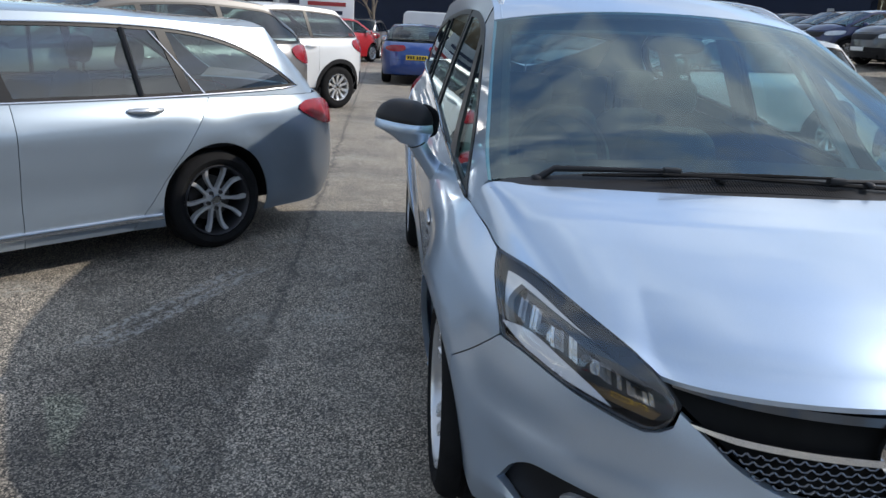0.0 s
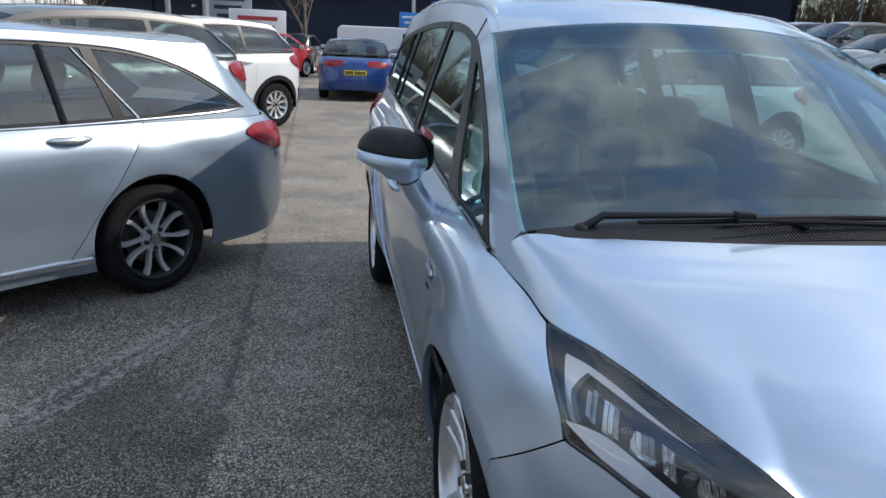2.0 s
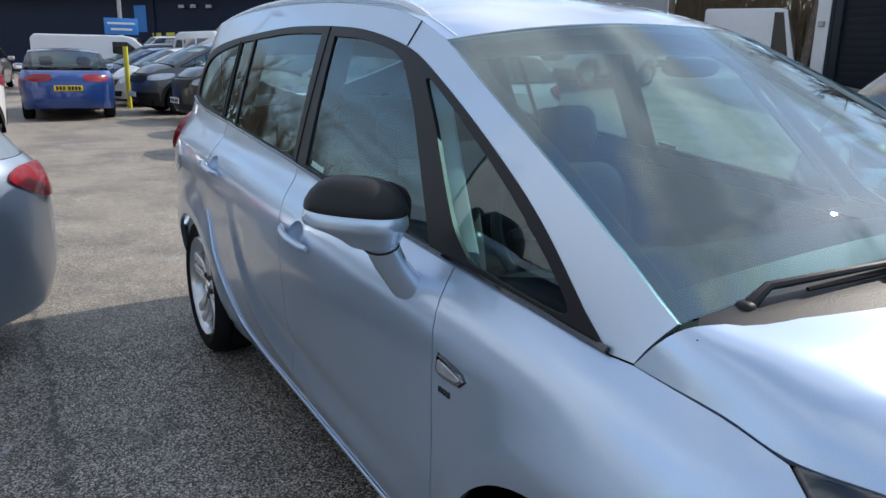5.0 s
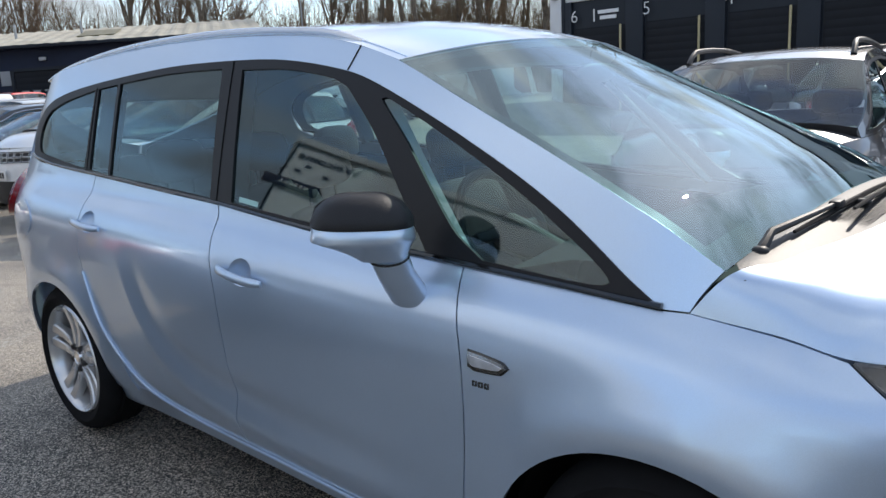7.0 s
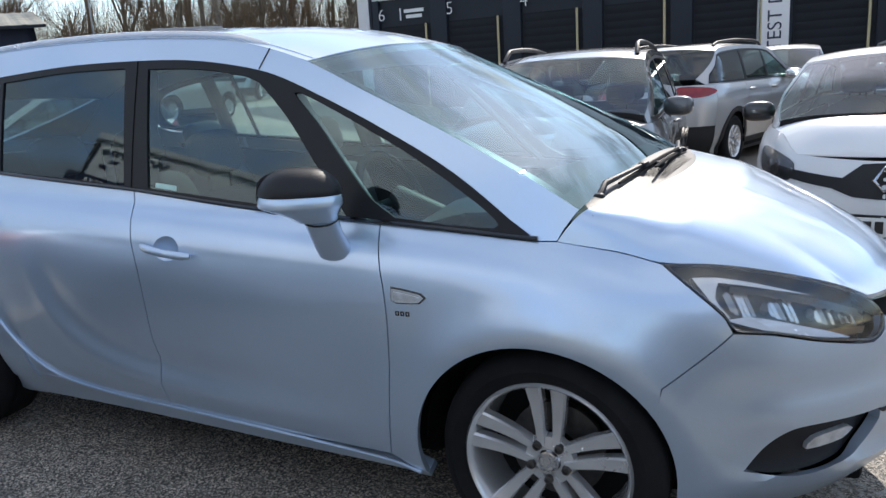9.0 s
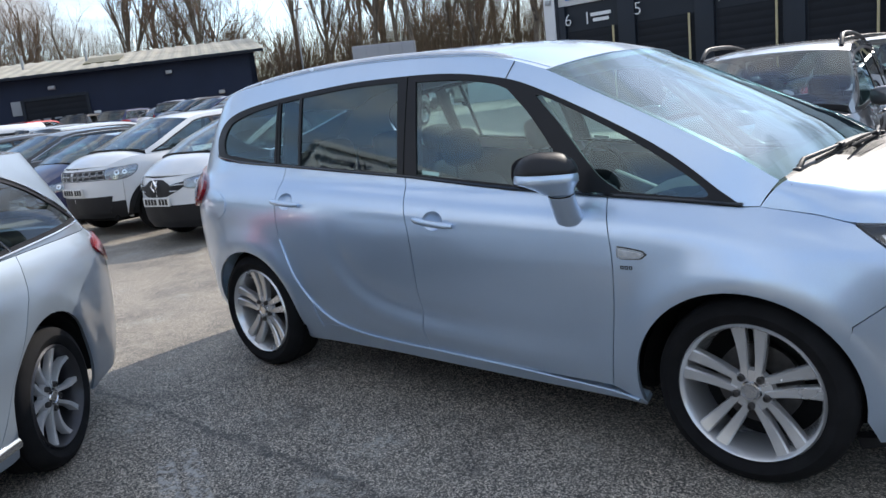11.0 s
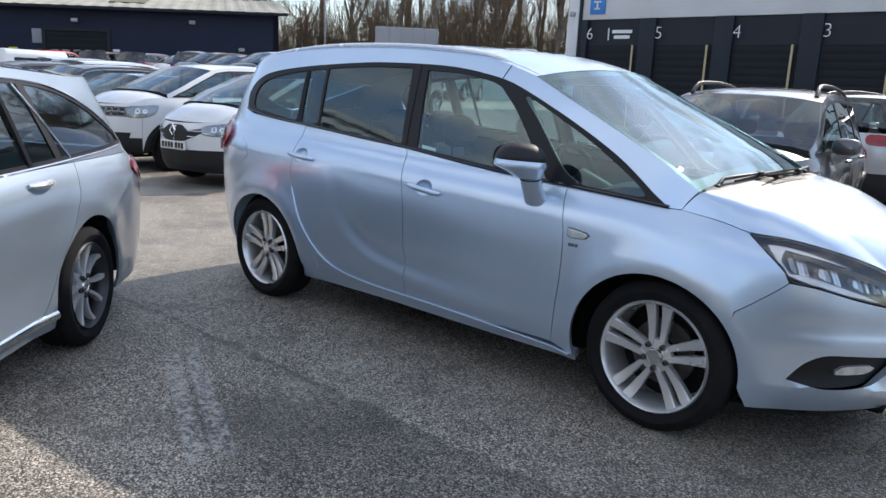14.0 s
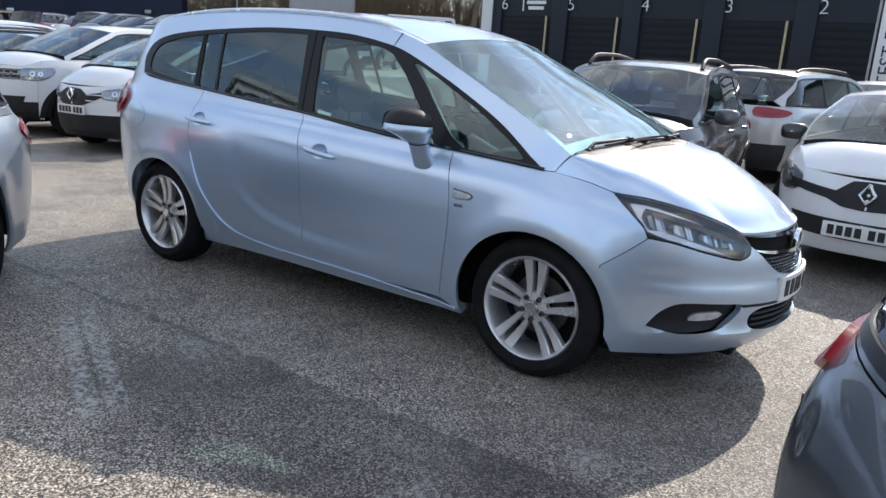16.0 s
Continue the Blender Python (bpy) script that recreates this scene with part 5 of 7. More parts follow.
# handles with their scoops, badges, side repeaters and fuel flap
for s0, s1, z0, z1 in GRIPS:
    line = [(s0 + (s1 - s0) * k / 8, z0 + (z1 - z0) * k / 8) for k in range(9)]
    grip = tube([Vector(flank(s, z)) + Vector((0, -0.012 - 0.022 * math.sin(math.pi * k / 8) ** 0.6, 0)) for k, (s, z) in enumerate(line)], [0.008] + [0.012] * 7 + [0.008], 10, 1.15)
    both("door_handle", grip, BLUE_SILVER, zaf)
    cx, cz, pocket = hollow((s0, s1, z0, z1))

    def bowl(s, z):
        x, y, w = flank(s, z)
        return x, y + 0.024 * max(0.0, 1 - ((s - cx) / 0.058) ** 2 - ((z - cz) / 0.042) ** 2) ** 0.7, w

    both("handle_scoop", sheet(pocket, bowl, res=0.010, depth=0.002), BLUE_SILVER, zaf)
rep = curve([(-0.440, 0.824, 1), (-0.40, 0.820), (-0.345, 0.811), (-0.334, 0.802), (-0.35, 0.788), (-0.425, 0.784), (-0.440, 0.790)], 0.012)
both("repeater_seal", sheet(shrink(rep, -0.004), flank, res=0.02, depth=0.006, proud=0.0025), GLOSS_BLACK, zaf)
both("side_repeater", sheet(rep, flank, res=0.02, depth=0.012, proud=0.007), CHROME, zaf)
both("repeater_lens", sheet(shrink(rep, 0.008), flank, res=0.02, depth=0.006, proud=0.009), BOWL, zaf)
for k in range(3):
    c0 = -0.431 + k * 0.017
    both("model_badge", sheet(curve([(c0, 0.757, 1), (c0 + 0.012, 0.757, 1), (c0 + 0.012, 0.744, 1), (c0, 0.744, 1)], 0.02), flank, [shrink(fine([(c0, 0.757), (c0 + 0.012, 0.757), (c0 + 0.012, 0.744), (c0, 0.744)], 0.02), 0.003)], res=0.02, depth=0.004, proud=0.003), DARK_CHROME, zaf)
flap = curve([(-2.98 + 0.085 * math.cos(a), 0.95 + 0.085 * math.sin(a)) for a in (2 * math.pi * k / 20 for k in range(20))], 0.03)
mesh_part("fuel_flap", *sheet(flap, flank, res=0.04, depth=0.004, proud=0.0035), BLUE_SILVER, zaf)
both("tail_light", sheet(curve([(-3.08, 1.045), (-3.15, 1.095), (-3.30, 1.13), (-3.5, 1.15), (-3.56, 1.05), (-3.5, 0.93), (-3.30, 0.925), (-3.15, 0.955)], 0.02), flank, res=0.03, depth=0.03, proud=0.022), RED_LENS, zaf)

# wheels, arch liners, underbody and cabin
add_wheels(zaf, ((0, -0.758), (-2.76, -0.758), (0, 0.758), (-2.76, 0.758)), 0.332, 0.244, 0.225, "twin")
for x in (-0.02, -2.76):
    both("arch_liner", liner(x, 0.395, -0.80, -0.55), LINER, zaf)
mesh_part("underbody", *join(box(3.9, 1.06, 0.42, 0.05, (-1.35, 0, 0.40)), box(1.95, 1.44, 0.14, 0.03, (-1.38, 0, 0.28)), box(0.30, 1.26, 0.22, 0.02, (0.42, 0, 0.29)), box(0.5, 0.78, 0.22, 0.02, (0.55, 0, 0.29))), LINER, zaf)
both("door_lining", sheet(curve([(-2.35, 0.42, 1), (-0.45, 0.32, 1), (-0.42, 0.94, 1), (-1.5, 1.02), (-2.9, 1.12, 1)], 0.06), lambda s, z: (s, SZ.at(s, z)[1] + 0.075, z), res=0.12, depth=0.01), CABIN, zaf)
both("boot_lining", sheet(curve([(-3.4, 0.7, 1), (-2.4, 0.7, 1), (-2.4, 1.08, 1), (-3.4, 1.13, 1)], 0.1), lambda s, z: (s, -0.66, z), res=0.15, depth=0.01), CABIN, zaf)
mesh_part("boot_panel", *box(0.08, 1.2, 0.5, 0.02, (-3.45, 0, 0.9)), CABIN, zaf)
dash_pts = [(0.10, 0.98), (-0.05, 1.03), (-0.28, 1.015), (-0.48, 0.965), (-0.55, 0.86), (-0.50, 0.62)]
dash_v, dash_f = [], []
for j in range(13):
    y = -0.72 + 1.44 * j / 12
    dash_v += [(x, y, z + (0.025 * math.exp(-((y + 0.36) / 0.16) ** 2) if 0 < i < 4 else 0)) for i, (x, z) in enumerate(dash_pts)]
for j in range(12):
    dash_f += [(j * 6 + i, j * 6 + i + 1, j * 6 + i + 7, j * 6 + i + 6) for i in range(5)]
mesh_part("dashboard", dash_v, dash_f, DASH, zaf)
wheel_ring = moved(lathe([(0.185 + 0.016 * math.cos(a), 0.016 * math.sin(a)) for a in (2 * math.pi * k / 8 for k in range(8))], 40, True), pose(-0.72, -0.37, 0.985, 0, 0, 90) @ pose(0, 0, 0, -26, 0, 0))
column = join(tube([(-0.72, -0.37, 0.985), (-0.45, -0.37, 0.90)], [0.06, 0.04], 12), moved(box(0.30, 0.03, 0.035, 0.01), pose(-0.715, -0.37, 0.985, 0, 0, 90) @ pose(0, 0, 0, -26, 0, 0)))
mesh_part("steering_wheel", *join(wheel_ring, column), PLASTIC, zaf)
add_seats(zaf, ((-1.15, -0.37), (-1.15, 0.37), (-2.0, -0.45), (-2.0, 0.0), (-2.0, 0.45)), SEAT_TRIM)
mesh_part("interior_mirror", *moved(blob(0.02, 0.11, 0.03), pose(-0.62, 0.0, 1.43)), PLASTIC, zaf)
# pale inner linings of the pillars
for a, b, w in (((-0.93, 1.40), (-0.56, 1.0), 0.03), ((-1.60, 1.5), (-1.53, 1.09), 0.04), ((-2.50, 1.48), (-2.46, 1.16), 0.05)):
    line = [(a[0] + (b[0] - a[0]) * k / 6, a[1] + (b[1] - a[1]) * k / 6) for k in range(7)]
    strip = tube([Vector(SZ.at(s, z)) + Vector((0.0, 0.06, 0)) for s, z in line], w, 8, 0.5)
    both("pillar_lining", strip, LINING if a[0] > -1 else CABIN, zaf)
both("screen_pillar_lining", tube([Vector(p) + Vector((-0.05, 0.05, -0.02)) for p in (ws_right(k / 8) for k in range(9))], 0.03, 8), CABIN, zaf)
both("window_sticker", sheet(curve([(-1.45, 1.094, 1), (-1.35, 1.083, 1), (-1.35, 1.099, 1), (-1.45, 1.110, 1)], 0.03), flank, res=0.03, depth=0.001, proud=-0.008), PAPER, zaf)
both("bumper_slot", sheet(curve([(0.79, 0.458, 1), (1.25, 0.448, 1), (1.25, 0.438, 1), (0.81, 0.444, 1)], 0.03), nose, res=0.03, depth=0.004, proud=0.0025), PLASTIC, zaf)
both("roof_joint", tube([Vector(flank(-1.035 + 0.035 * k / 5, 1.472 + 0.066 * k / 5)) + Vector((0, -0.001, 0)) for k in range(6)], 0.002, 5), LINER, zaf)
both("inner_tail_lamp", sheet(curve([(-3.14, 1.03), (-3.22, 1.075), (-3.34, 1.085), (-3.36, 1.0), (-3.26, 0.96), (-3.17, 0.985)], 0.02), flank, res=0.03, depth=0.006, proud=0.026), DARK_RED, zaf)

# ---- the other parked cars ----
def clip(poly, axis, lo, hi):
    """The part of a polygon between two values of one coordinate."""
    for sign, lim in ((1, lo), (-1, -hi)):
        out = []
        for a, b in zip(poly, poly[1:] + poly[:1]):
            da, db = sign * a[axis] - lim, sign * b[axis] - lim
            if da >= 0:
                out.append(a)
            if (da >= 0) != (db >= 0):
                t = da / (da - db)
                out.append((a[0] + (b[0] - a[0]) * t, a[1] + (b[1] - a[1]) * t))
        poly = out
        if not poly:
            break
    return poly


def build_car(name, label, body, wb=2.6, fo=0.85, ro=0.85, half=0.88, H=1.5, zb=0.2, belt=(0.95, 1.02), cowl=(0.1, 1.0), hdr=(-0.75, 1.40), rhdr=(-2.9, 1.42), tail=(-3.25, 1.05),
              nose_z=0.72, pillars=(-1.25, -2.15), doors=(-0.42, -1.32, -2.25), tyre=0.32, rim=0.22, style="five", rim_mat=None, dish_mat=None, clad=False, rails=False, chrome=False, privacy=True,
              lamp_f=None, lamp_r=None, grille=None, emblem=None, plate_f=0.45, plate_r=0.75, detail=True, res=0.1, category="car", inner=True, black_roof=False, win_line=None, slope=0.12, handle_z=-0.105, round_f=2.3, crease=True, group="", cap_mat=None, low_grille=(0.27, 0.40), bars=0, rake=0.0, tail_cut=None, strips=(), cells=0):
    """A parked car, its front axle over the origin and its nose towards +x, in panels, panes, lamps and wheels."""
    end = -wb - ro
    xs_f, xs_r, af, ar = fo - 1.05, end + 0.78, 1.35, 1.1
    sh = Shell(belt=[(end, belt[1]), (cowl[0], belt[0]), (min(cowl[0] + 0.6, fo - 0.15), nose_z + 0.10), (fo, nose_z + 0.05)],
               low=[(d, half * k) for d, k in ((-0.85, 0.88), (-0.72, 0.95), (-0.55, 0.975), (-0.35, 0.995), (-0.22, 1.0), (-0.11, 0.985), (-0.04, 0.955), (0, 0.925))],
               tumble=0.30, bow=0.12, xs_f=xs_f, n_f=round_f, xs_r=xs_r, n_r=2.6, arc_f=af, arc_r=ar,
               xf=[(zb - 0.05, fo - 0.12), (0.32, fo - 0.02), (0.48, fo), (nose_z - 0.08, fo - 0.02), (nose_z + 0.05, fo - 0.10), (nose_z + 0.2, fo - 0.26), (H, fo - 1.0)],
               xr=[(zb, end + 0.10), (0.4, end), (0.6, end + 0.01), (belt[1] - 0.12, end + 0.05), (tail[1], tail[0] - 0.03), (rhdr[1], rhdr[0] - 0.04), (H + 0.1, rhdr[0] + 0.3)])
    hubs = (0.0, -wb)

    def skin(s, z):
        x, y, w = sh.at(s, z)
        out = 0.0
        for hub in hubs:
            out += 0.022 * math.exp(-((math.hypot(x - hub, z - tyre) - tyre - 0.085) / 0.08) ** 2)
        if crease and xs_r < s < 0.0:
            out += 0.012 * math.exp(-((z - belt[1] + 0.20 + 0.02 * s) / 0.05) ** 2) - 0.014 * math.exp(-((z - 0.47) / 0.11) ** 2)
        return x, y * (1 + out / half), w

    car = tagged(new(name), label, category, group, kind="thing")
    arches = [on_shell(sh, arc(h, tyre, tyre + 0.052, n=40 if detail else 20)) for h in hubs]
    s_nose, s_tail, s_end = xs_f + af, xs_r - ar, xs_f + 0.60 * af
    zt, ztr = hdr[1], rhdr[1]
    bonnet = [(cowl[0], belt[0]), ((cowl[0] + s_end) / 2, (belt[0] + nose_z) / 2 + 0.045), (s_end, nose_z + 0.02)]
    ws = [(cowl[0] + 0.02, cowl[1]), ((cowl[0] + hdr[0]) / 2 + 0.0, (cowl[1] + zt) / 2 + 0.015), hdr]
    roof = [hdr, (hdr[0] - 0.3, min(H - 0.045, zt + 0.055)), ((hdr[0] + rhdr[0]) / 2, H - 0.035), (rhdr[0] + 0.25, max(ztr, H - 0.07)), rhdr]
    rear = [rhdr, tail]
    side_belt = [(cowl[0], belt[0])] + [(cowl[0] + (s - cowl[0]), table(sh.belt, s)) for s in np.linspace(cowl[0] - 0.1, tail[0] + 0.15, 9)]
    # lower flank and its cuts
    lower = curve([*[(s, z) for s, z in reversed(bonnet)][:-1], (cowl[0], belt[0], 1)], 0.06, False)[:-1] + side_belt + [(tail[0], belt[1]), (s_tail - 0.008, belt[1]), (s_tail - 0.008, zb + 0.06), (xs_r - 0.2, zb + 0.02), (-wb + 0.3, zb), (-0.3, zb), (xs_f + 0.5, zb - 0.01), (s_nose + 0.008, zb + 0.02), (s_nose + 0.008, nose_z)]
    step = 0.05 if detail else 0.12
    cuts = [s_tail - 0.02, tail_cut or -wb - tyre - 0.10, doors[2], doors[1], doors[0], tyre + 0.02, s_nose + 0.02]
    names = ("tailgate", "rear_quarter", "rear_door", "front_door", "front_wing", "front_bumper")
    clad_mat = PLASTIC if clad else body
    for nm, a, b in zip(names, cuts, cuts[1:]):
        piece = lower
        for lo, hi, lean_by in ((a, 99, rake if a == doors[2] else 0.0), (-99, b, rake if b == doors[2] else 0.0)):
            piece = [(p + lean_by * (q - 0.75), q) for p, q in clip([(p - lean_by * (q - 0.75), q) for p, q in piece], 0, lo, hi)]
        piece = fine(piece, step)
        if len(piece) < 3:
            continue
        if nm in ("tailgate", "front_bumper"):
            split = 0.60 if nm == "tailgate" else (0.50 if clad else 0.0)
            if split:
                low = fine(clip(piece, 1, 0, split), step)
                both("rear_bumper" if nm == "tailgate" else "lower_bumper", sheet(low, skin, arches, res=res, gap=0.002, depth=0.02), clad_mat if clad else body, car)
                piece = fine(clip(piece, 1, split, 9), step)
        both(nm, sheet(piece, skin, arches, res=res, gap=0.002, depth=0.015), body, car)
    # cabin frame and panes
    top = curve(ws, 0.05, False)[:-1] + curve(roof, 0.06, False)
    cabin = top + [tail] + list(reversed(side_belt))
    inset = 0.055
    upper = [(s, z - inset - 0.02 * abs(1 if s > hdr[0] else 0)) for s, z in top]
    win = [(s, z) for s, z in upper if z > table(sh.belt, s) + 0.03]
    d_rear = [(rhdr[0] - 0.02 + (tail[0] - rhdr[0]) * k + 0.10, ztr - inset + (tail[1] - ztr) * k) for k in (0.35, 0.7)]
    win += [q for q in d_rear if q[1] > belt[1] + 0.05] + [(s, table(sh.belt, s) + 0.012) for s in np.linspace(tail[0] + 0.20, win[0][0], 8)]
    if win_line:
        win = curve(win_line, 0.05)
    win = fine([(float(a), float(b)) for a, b in win], step)
    roof_mat = BLACK if black_roof else body
    both("cabin_frame", sheet(fine(cabin, step), skin, [win], res=res, gap=0.001, depth=0.015), roof_mat, car)
    spans = [(pillars[0] + 0.03, win[0][0] + 0.2), (pillars[1] + 0.03, pillars[0] - 0.03), (-9, pillars[1] - 0.03)]
    lean = [(a - k * (b - 1.1), b) for k in (0,) for a, b in shrink(win, 0.022)]
    panes = []
    for k, (a, b) in zip((0.0, slope, slope), spans):
        sheared = clip([(p - slope * (q - 1.1), q) for p, q in lean], 0, a, b)
        panes.append(fine([(p + slope * (q - 1.1), q) for p, q in sheared], step))
    panes = [q for q in panes if len(q) > 3 and max(p[0] for p in q) - min(p[0] for p in q) > 0.12]
    both("window_surround", sheet(win, skin, panes, res=res, gap=-0.001, depth=0.01, proud=0.002), TRIM, car)
    for k, q in enumerate(panes):
        both(("front_window", "rear_window", "quarter_window")[min(k, 2)], sheet(shrink(q, -0.004), skin, res=res * 1.5, depth=0.003, proud=-0.003), PANE if k == 0 or not privacy else ESTATE_PANE if privacy == "light" else PRIVACY, car)
    for nm, (s0, z0), (s1, z1), wide, mat in strips:
        both(nm, tube([Vector(skin(s0 + (s1 - s0) * k / 8, z0 + (z1 - z0) * k / 8)) + Vector((0, -0.003, 0)) for k in range(9)], wide, 6), mat, car)
    if chrome:
        both("chrome_trim", tube([Vector(skin(s, z)) + Vector((0, -0.004, 0)) for s, z in win + win[:1]], 0.006, 6), CHROME, car)
        both("sill_trim", tube([Vector(skin(s, zb + 0.075)) + Vector((0, -0.006, 0)) for s in np.linspace(-wb + tyre + 0.06, -tyre - 0.06, 24)], 0.014, 8, 1.5), CHROME, car)
    n1 = (14, 16) if detail else (6, 8)
    mesh_part("bonnet", *loft(along(sh, bonnet), lambda t: 0.15 - 0.06 * t, lambda t: 0.085 * (1 - t) ** 0.6, n1, power=3.4), body, car)
    mesh_part("windscreen", *loft(along(sh, ws), lambda t: 0.13 - 0.03 * t, lambda t: 0.03 + 0.02 * t, n1, depth=0.004), WIND, car)
    mesh_part("roof", *loft(along(sh, roof), lambda t: 0.10 * (1 - t) ** 3 - 0.08 * t**4, 0.048, n1, power=2.4), roof_mat, car)
    mesh_part("rear_screen", *loft(along(sh, rear), -0.08, lambda t: 0.045 * (1 - t), n1, depth=0.004), PRIVACY if privacy else PANE, car)
    mesh_part("scuttle", *moved(loft(along(sh, [(cowl[0] - 0.02, belt[0] + 0.02), (cowl[0] + 0.02, cowl[1])]), 0.14, 0.05, (3, 10), power=3.5), Matrix.Translation((0.0, 0, 0.0))), PLASTIC, car)
    # lamps, grille and plates
    lf = lamp_f or [(0.26, 0.02), (0.52, 0.025), (0.80, -0.03), (0.82, -0.12), (0.55, -0.12), (0.32, -0.07)]
    lf = curve([(xs_f + a, nose_z + b) for a, b in lf], 0.03)
    mid = (sum(a for a, b in lf) / len(lf), sum(b for a, b in lf) / len(lf))
    for put in (lambda p: p, flipped):
        lamp = mesh_part("headlight", *put(sheet(lf, skin, res=0.05, depth=0.02, proud=0.004)), LAMP_GREY if detail else BOWL, car)
        if detail:
            mesh_part("lens", *put(sheet(shrink(lf, -0.004), skin, res=0.06, depth=0.02, proud=0.014)), LENS, lamp)
            for off, size in ((-0.055, 0.030), (0.045, 0.036)):
                mesh_part("lamp_bowl", *put(sheet(arc(mid[0] + off, mid[1], size, n=16), skin, res=0.05, depth=0.01, proud=0.008)), CHROME, lamp)
                mesh_part("bulb_shade", *put(sheet(arc(mid[0] + off, mid[1], size * 0.45, n=12), skin, res=0.05, depth=0.01, proud=0.010)), GLOSS_BLACK, lamp)
            mesh_part("lamp_surround", *put(tube([Vector(skin(a, b)) for a, b in lf + lf[:1]], 0.006, 6)), GLOSS_BLACK, lamp)
    lr = lamp_r or [(-0.16, -0.07), (-0.34, -0.03), (-0.62, -0.05), (-0.64, -0.20), (-0.40, -0.24), (-0.20, -0.17)]
    lr = curve([(xs_r + a, belt[1] + b) for a, b in lr], 0.03)
    both("tail_light", sheet(lr, skin, res=0.05, depth=0.02, proud=0.012), RED_LENS, car)
    gr = grille or [(0.84, -0.03), (1.36, -0.03), (1.36, -0.19), (0.95, -0.19)]
    both("grille", sheet(fine([(xs_f + a, nose_z + b) for a, b in gr], 0.05), skin, res=0.08, depth=0.015, proud=0.006), PLASTIC, car)
    both("lower_grille", sheet(fine([(xs_f + 0.74, low_grille[1]), (xs_f + 1.36, low_grille[1]), (xs_f + 1.36, low_grille[0]), (xs_f + 0.80, low_grille[0])], 0.05), skin, res=0.08, depth=0.015, proud=0.005), PLASTIC, car)
    gp = [(xs_f + a, nose_z + b) for a, b in gr]
    for z in np.linspace(min(b for a, b in gp), max(b for a, b in gp), bars + 2)[1:-1]:
        row = [s for s in np.linspace(gp[0][0], gp[1][0], 24) if inside(gp, np.array([(s, z)]))[0]]
        if len(row) > 2:
            both("grille_bar", tube([Vector(skin(s, z)) + Vector((0.008, -0.006, 0)) for s in row], 0.008, 6), ALLOY, car)
    for k in range(cells):
        c0, c1 = gp[0][0] + 0.02 + (gp[1][0] - gp[0][0] - 0.02) * k / cells, gp[0][0] + (gp[1][0] - gp[0][0] - 0.02) * (k + 1) / cells
        for z0, z1 in ((gp[2][1] + 0.012, gp[2][1] + 0.062), (gp[2][1] + 0.078, gp[0][1] - 0.012)):
            ring_pts = [(c0, z0), (c1, z0), (c1, z1), (c0, z1), (c0, z0)]
            both("grille_cell", tube([Vector(skin(a, b)) + Vector((0.008, -0.006, 0)) for a, b in ring_pts], 0.0045, 5), ALLOY, car)
    if emblem:
        em = [(fo + 0.012, 0, nose_z + emblem + 0.075), (fo + 0.012, 0.052, nose_z + emblem), (fo + 0.012, 0, nose_z + emblem - 0.075), (fo + 0.012, -0.052, nose_z + emblem)]
        mesh_part("emblem", *tube(em + em[:2], 0.014, 6), CHROME, car)
    for nm, x, z, mat in (("front_plate", fo + 0.012, plate_f, PLATE_WHITE), ("rear_plate", end - 0.008, plate_r, PLATE_YELLOW)):
        pl = mesh_part(nm, *box(0.014, 0.52, 0.111, 0.003, (x, 0, z)), mat, car)
        if detail:
            sgn = 0.009 if nm == "front_plate" else -0.009
            [mesh_part("bar", *box(0.003, 0.045, 0.072, 0, (x + sgn, -0.2 + k * 0.062 + (0.03 if k > 3 else 0), z)), INK, pl) for k in range(7)]
    if clad:
        for h, hole in zip(hubs, arches):
            both("arch_cladding", sheet(on_shell(sh, arc(h, tyre, tyre + 0.115, -8, 188, 30) + [(h - tyre - 0.1, zb + 0.02), (h + tyre + 0.1, zb + 0.02)]), skin, [hole], res=0.08, depth=0.015, proud=0.010), PLASTIC, car)
        both("sill_cladding", sheet(fine([(-wb + tyre, zb + 0.15), (-tyre, zb + 0.15), (-tyre, zb - 0.02), (-wb + tyre, zb - 0.02)], 0.1), skin, res=0.1, depth=0.02, proud=0.010), PLASTIC, car)
    if rails:
        rr = [(hdr[0] - 0.15, hdr[1] + 0.045), (hdr[0] - 0.3, H + 0.01), ((hdr[0] + rhdr[0]) / 2, H + 0.035), (rhdr[0] + 0.35, H + 0.0), (rhdr[0] + 0.2, H - 0.04)]
        both("roof_rail", tube([(s, sh.at(s, table([(-a, b) for a, b in roof], -s))[1] + 0.07, z) for s, z in curve(rr, 0.08, False)], 0.02, 8), ALLOY if rails != "dark" else PLASTIC, car)
    # mirrors, handles, aerial
    for put in (lambda p: p, flipped):
        mx, my = cowl[0] - 0.50, -half - 0.06
        mir = mesh_part("door_mirror", *put(moved(blob(0.07, 0.115, 0.075, 3, 20), pose(mx, my, belt[0] + 0.09, 0, 0, 12))), cap_mat or body, car)
        mesh_part("mirror_glass", *put(moved(blob(0.004, 0.10, 0.06, 4, 14), pose(mx - 0.07, my, belt[0] + 0.09, 0, 0, 12))), CHROME, mir)
        if detail:
            for s in (doors[1] + 0.17, doors[2] + 0.17 if doors[2] > -wb + 0.2 else doors[2] + 0.28):
                z = table(sh.belt, s) + handle_z
                mesh_part("door_handle", *put(tube([Vector(skin(s + d, z)) + Vector((0, -0.035 * math.sin(math.pi * (k + 0.35) / 6.7), 0)) for k, d in enumerate(np.linspace(-0.105, 0.105, 7))], [0.011] + [0.017] * 5 + [0.011], 8)), ALLOY if chrome else body, car)
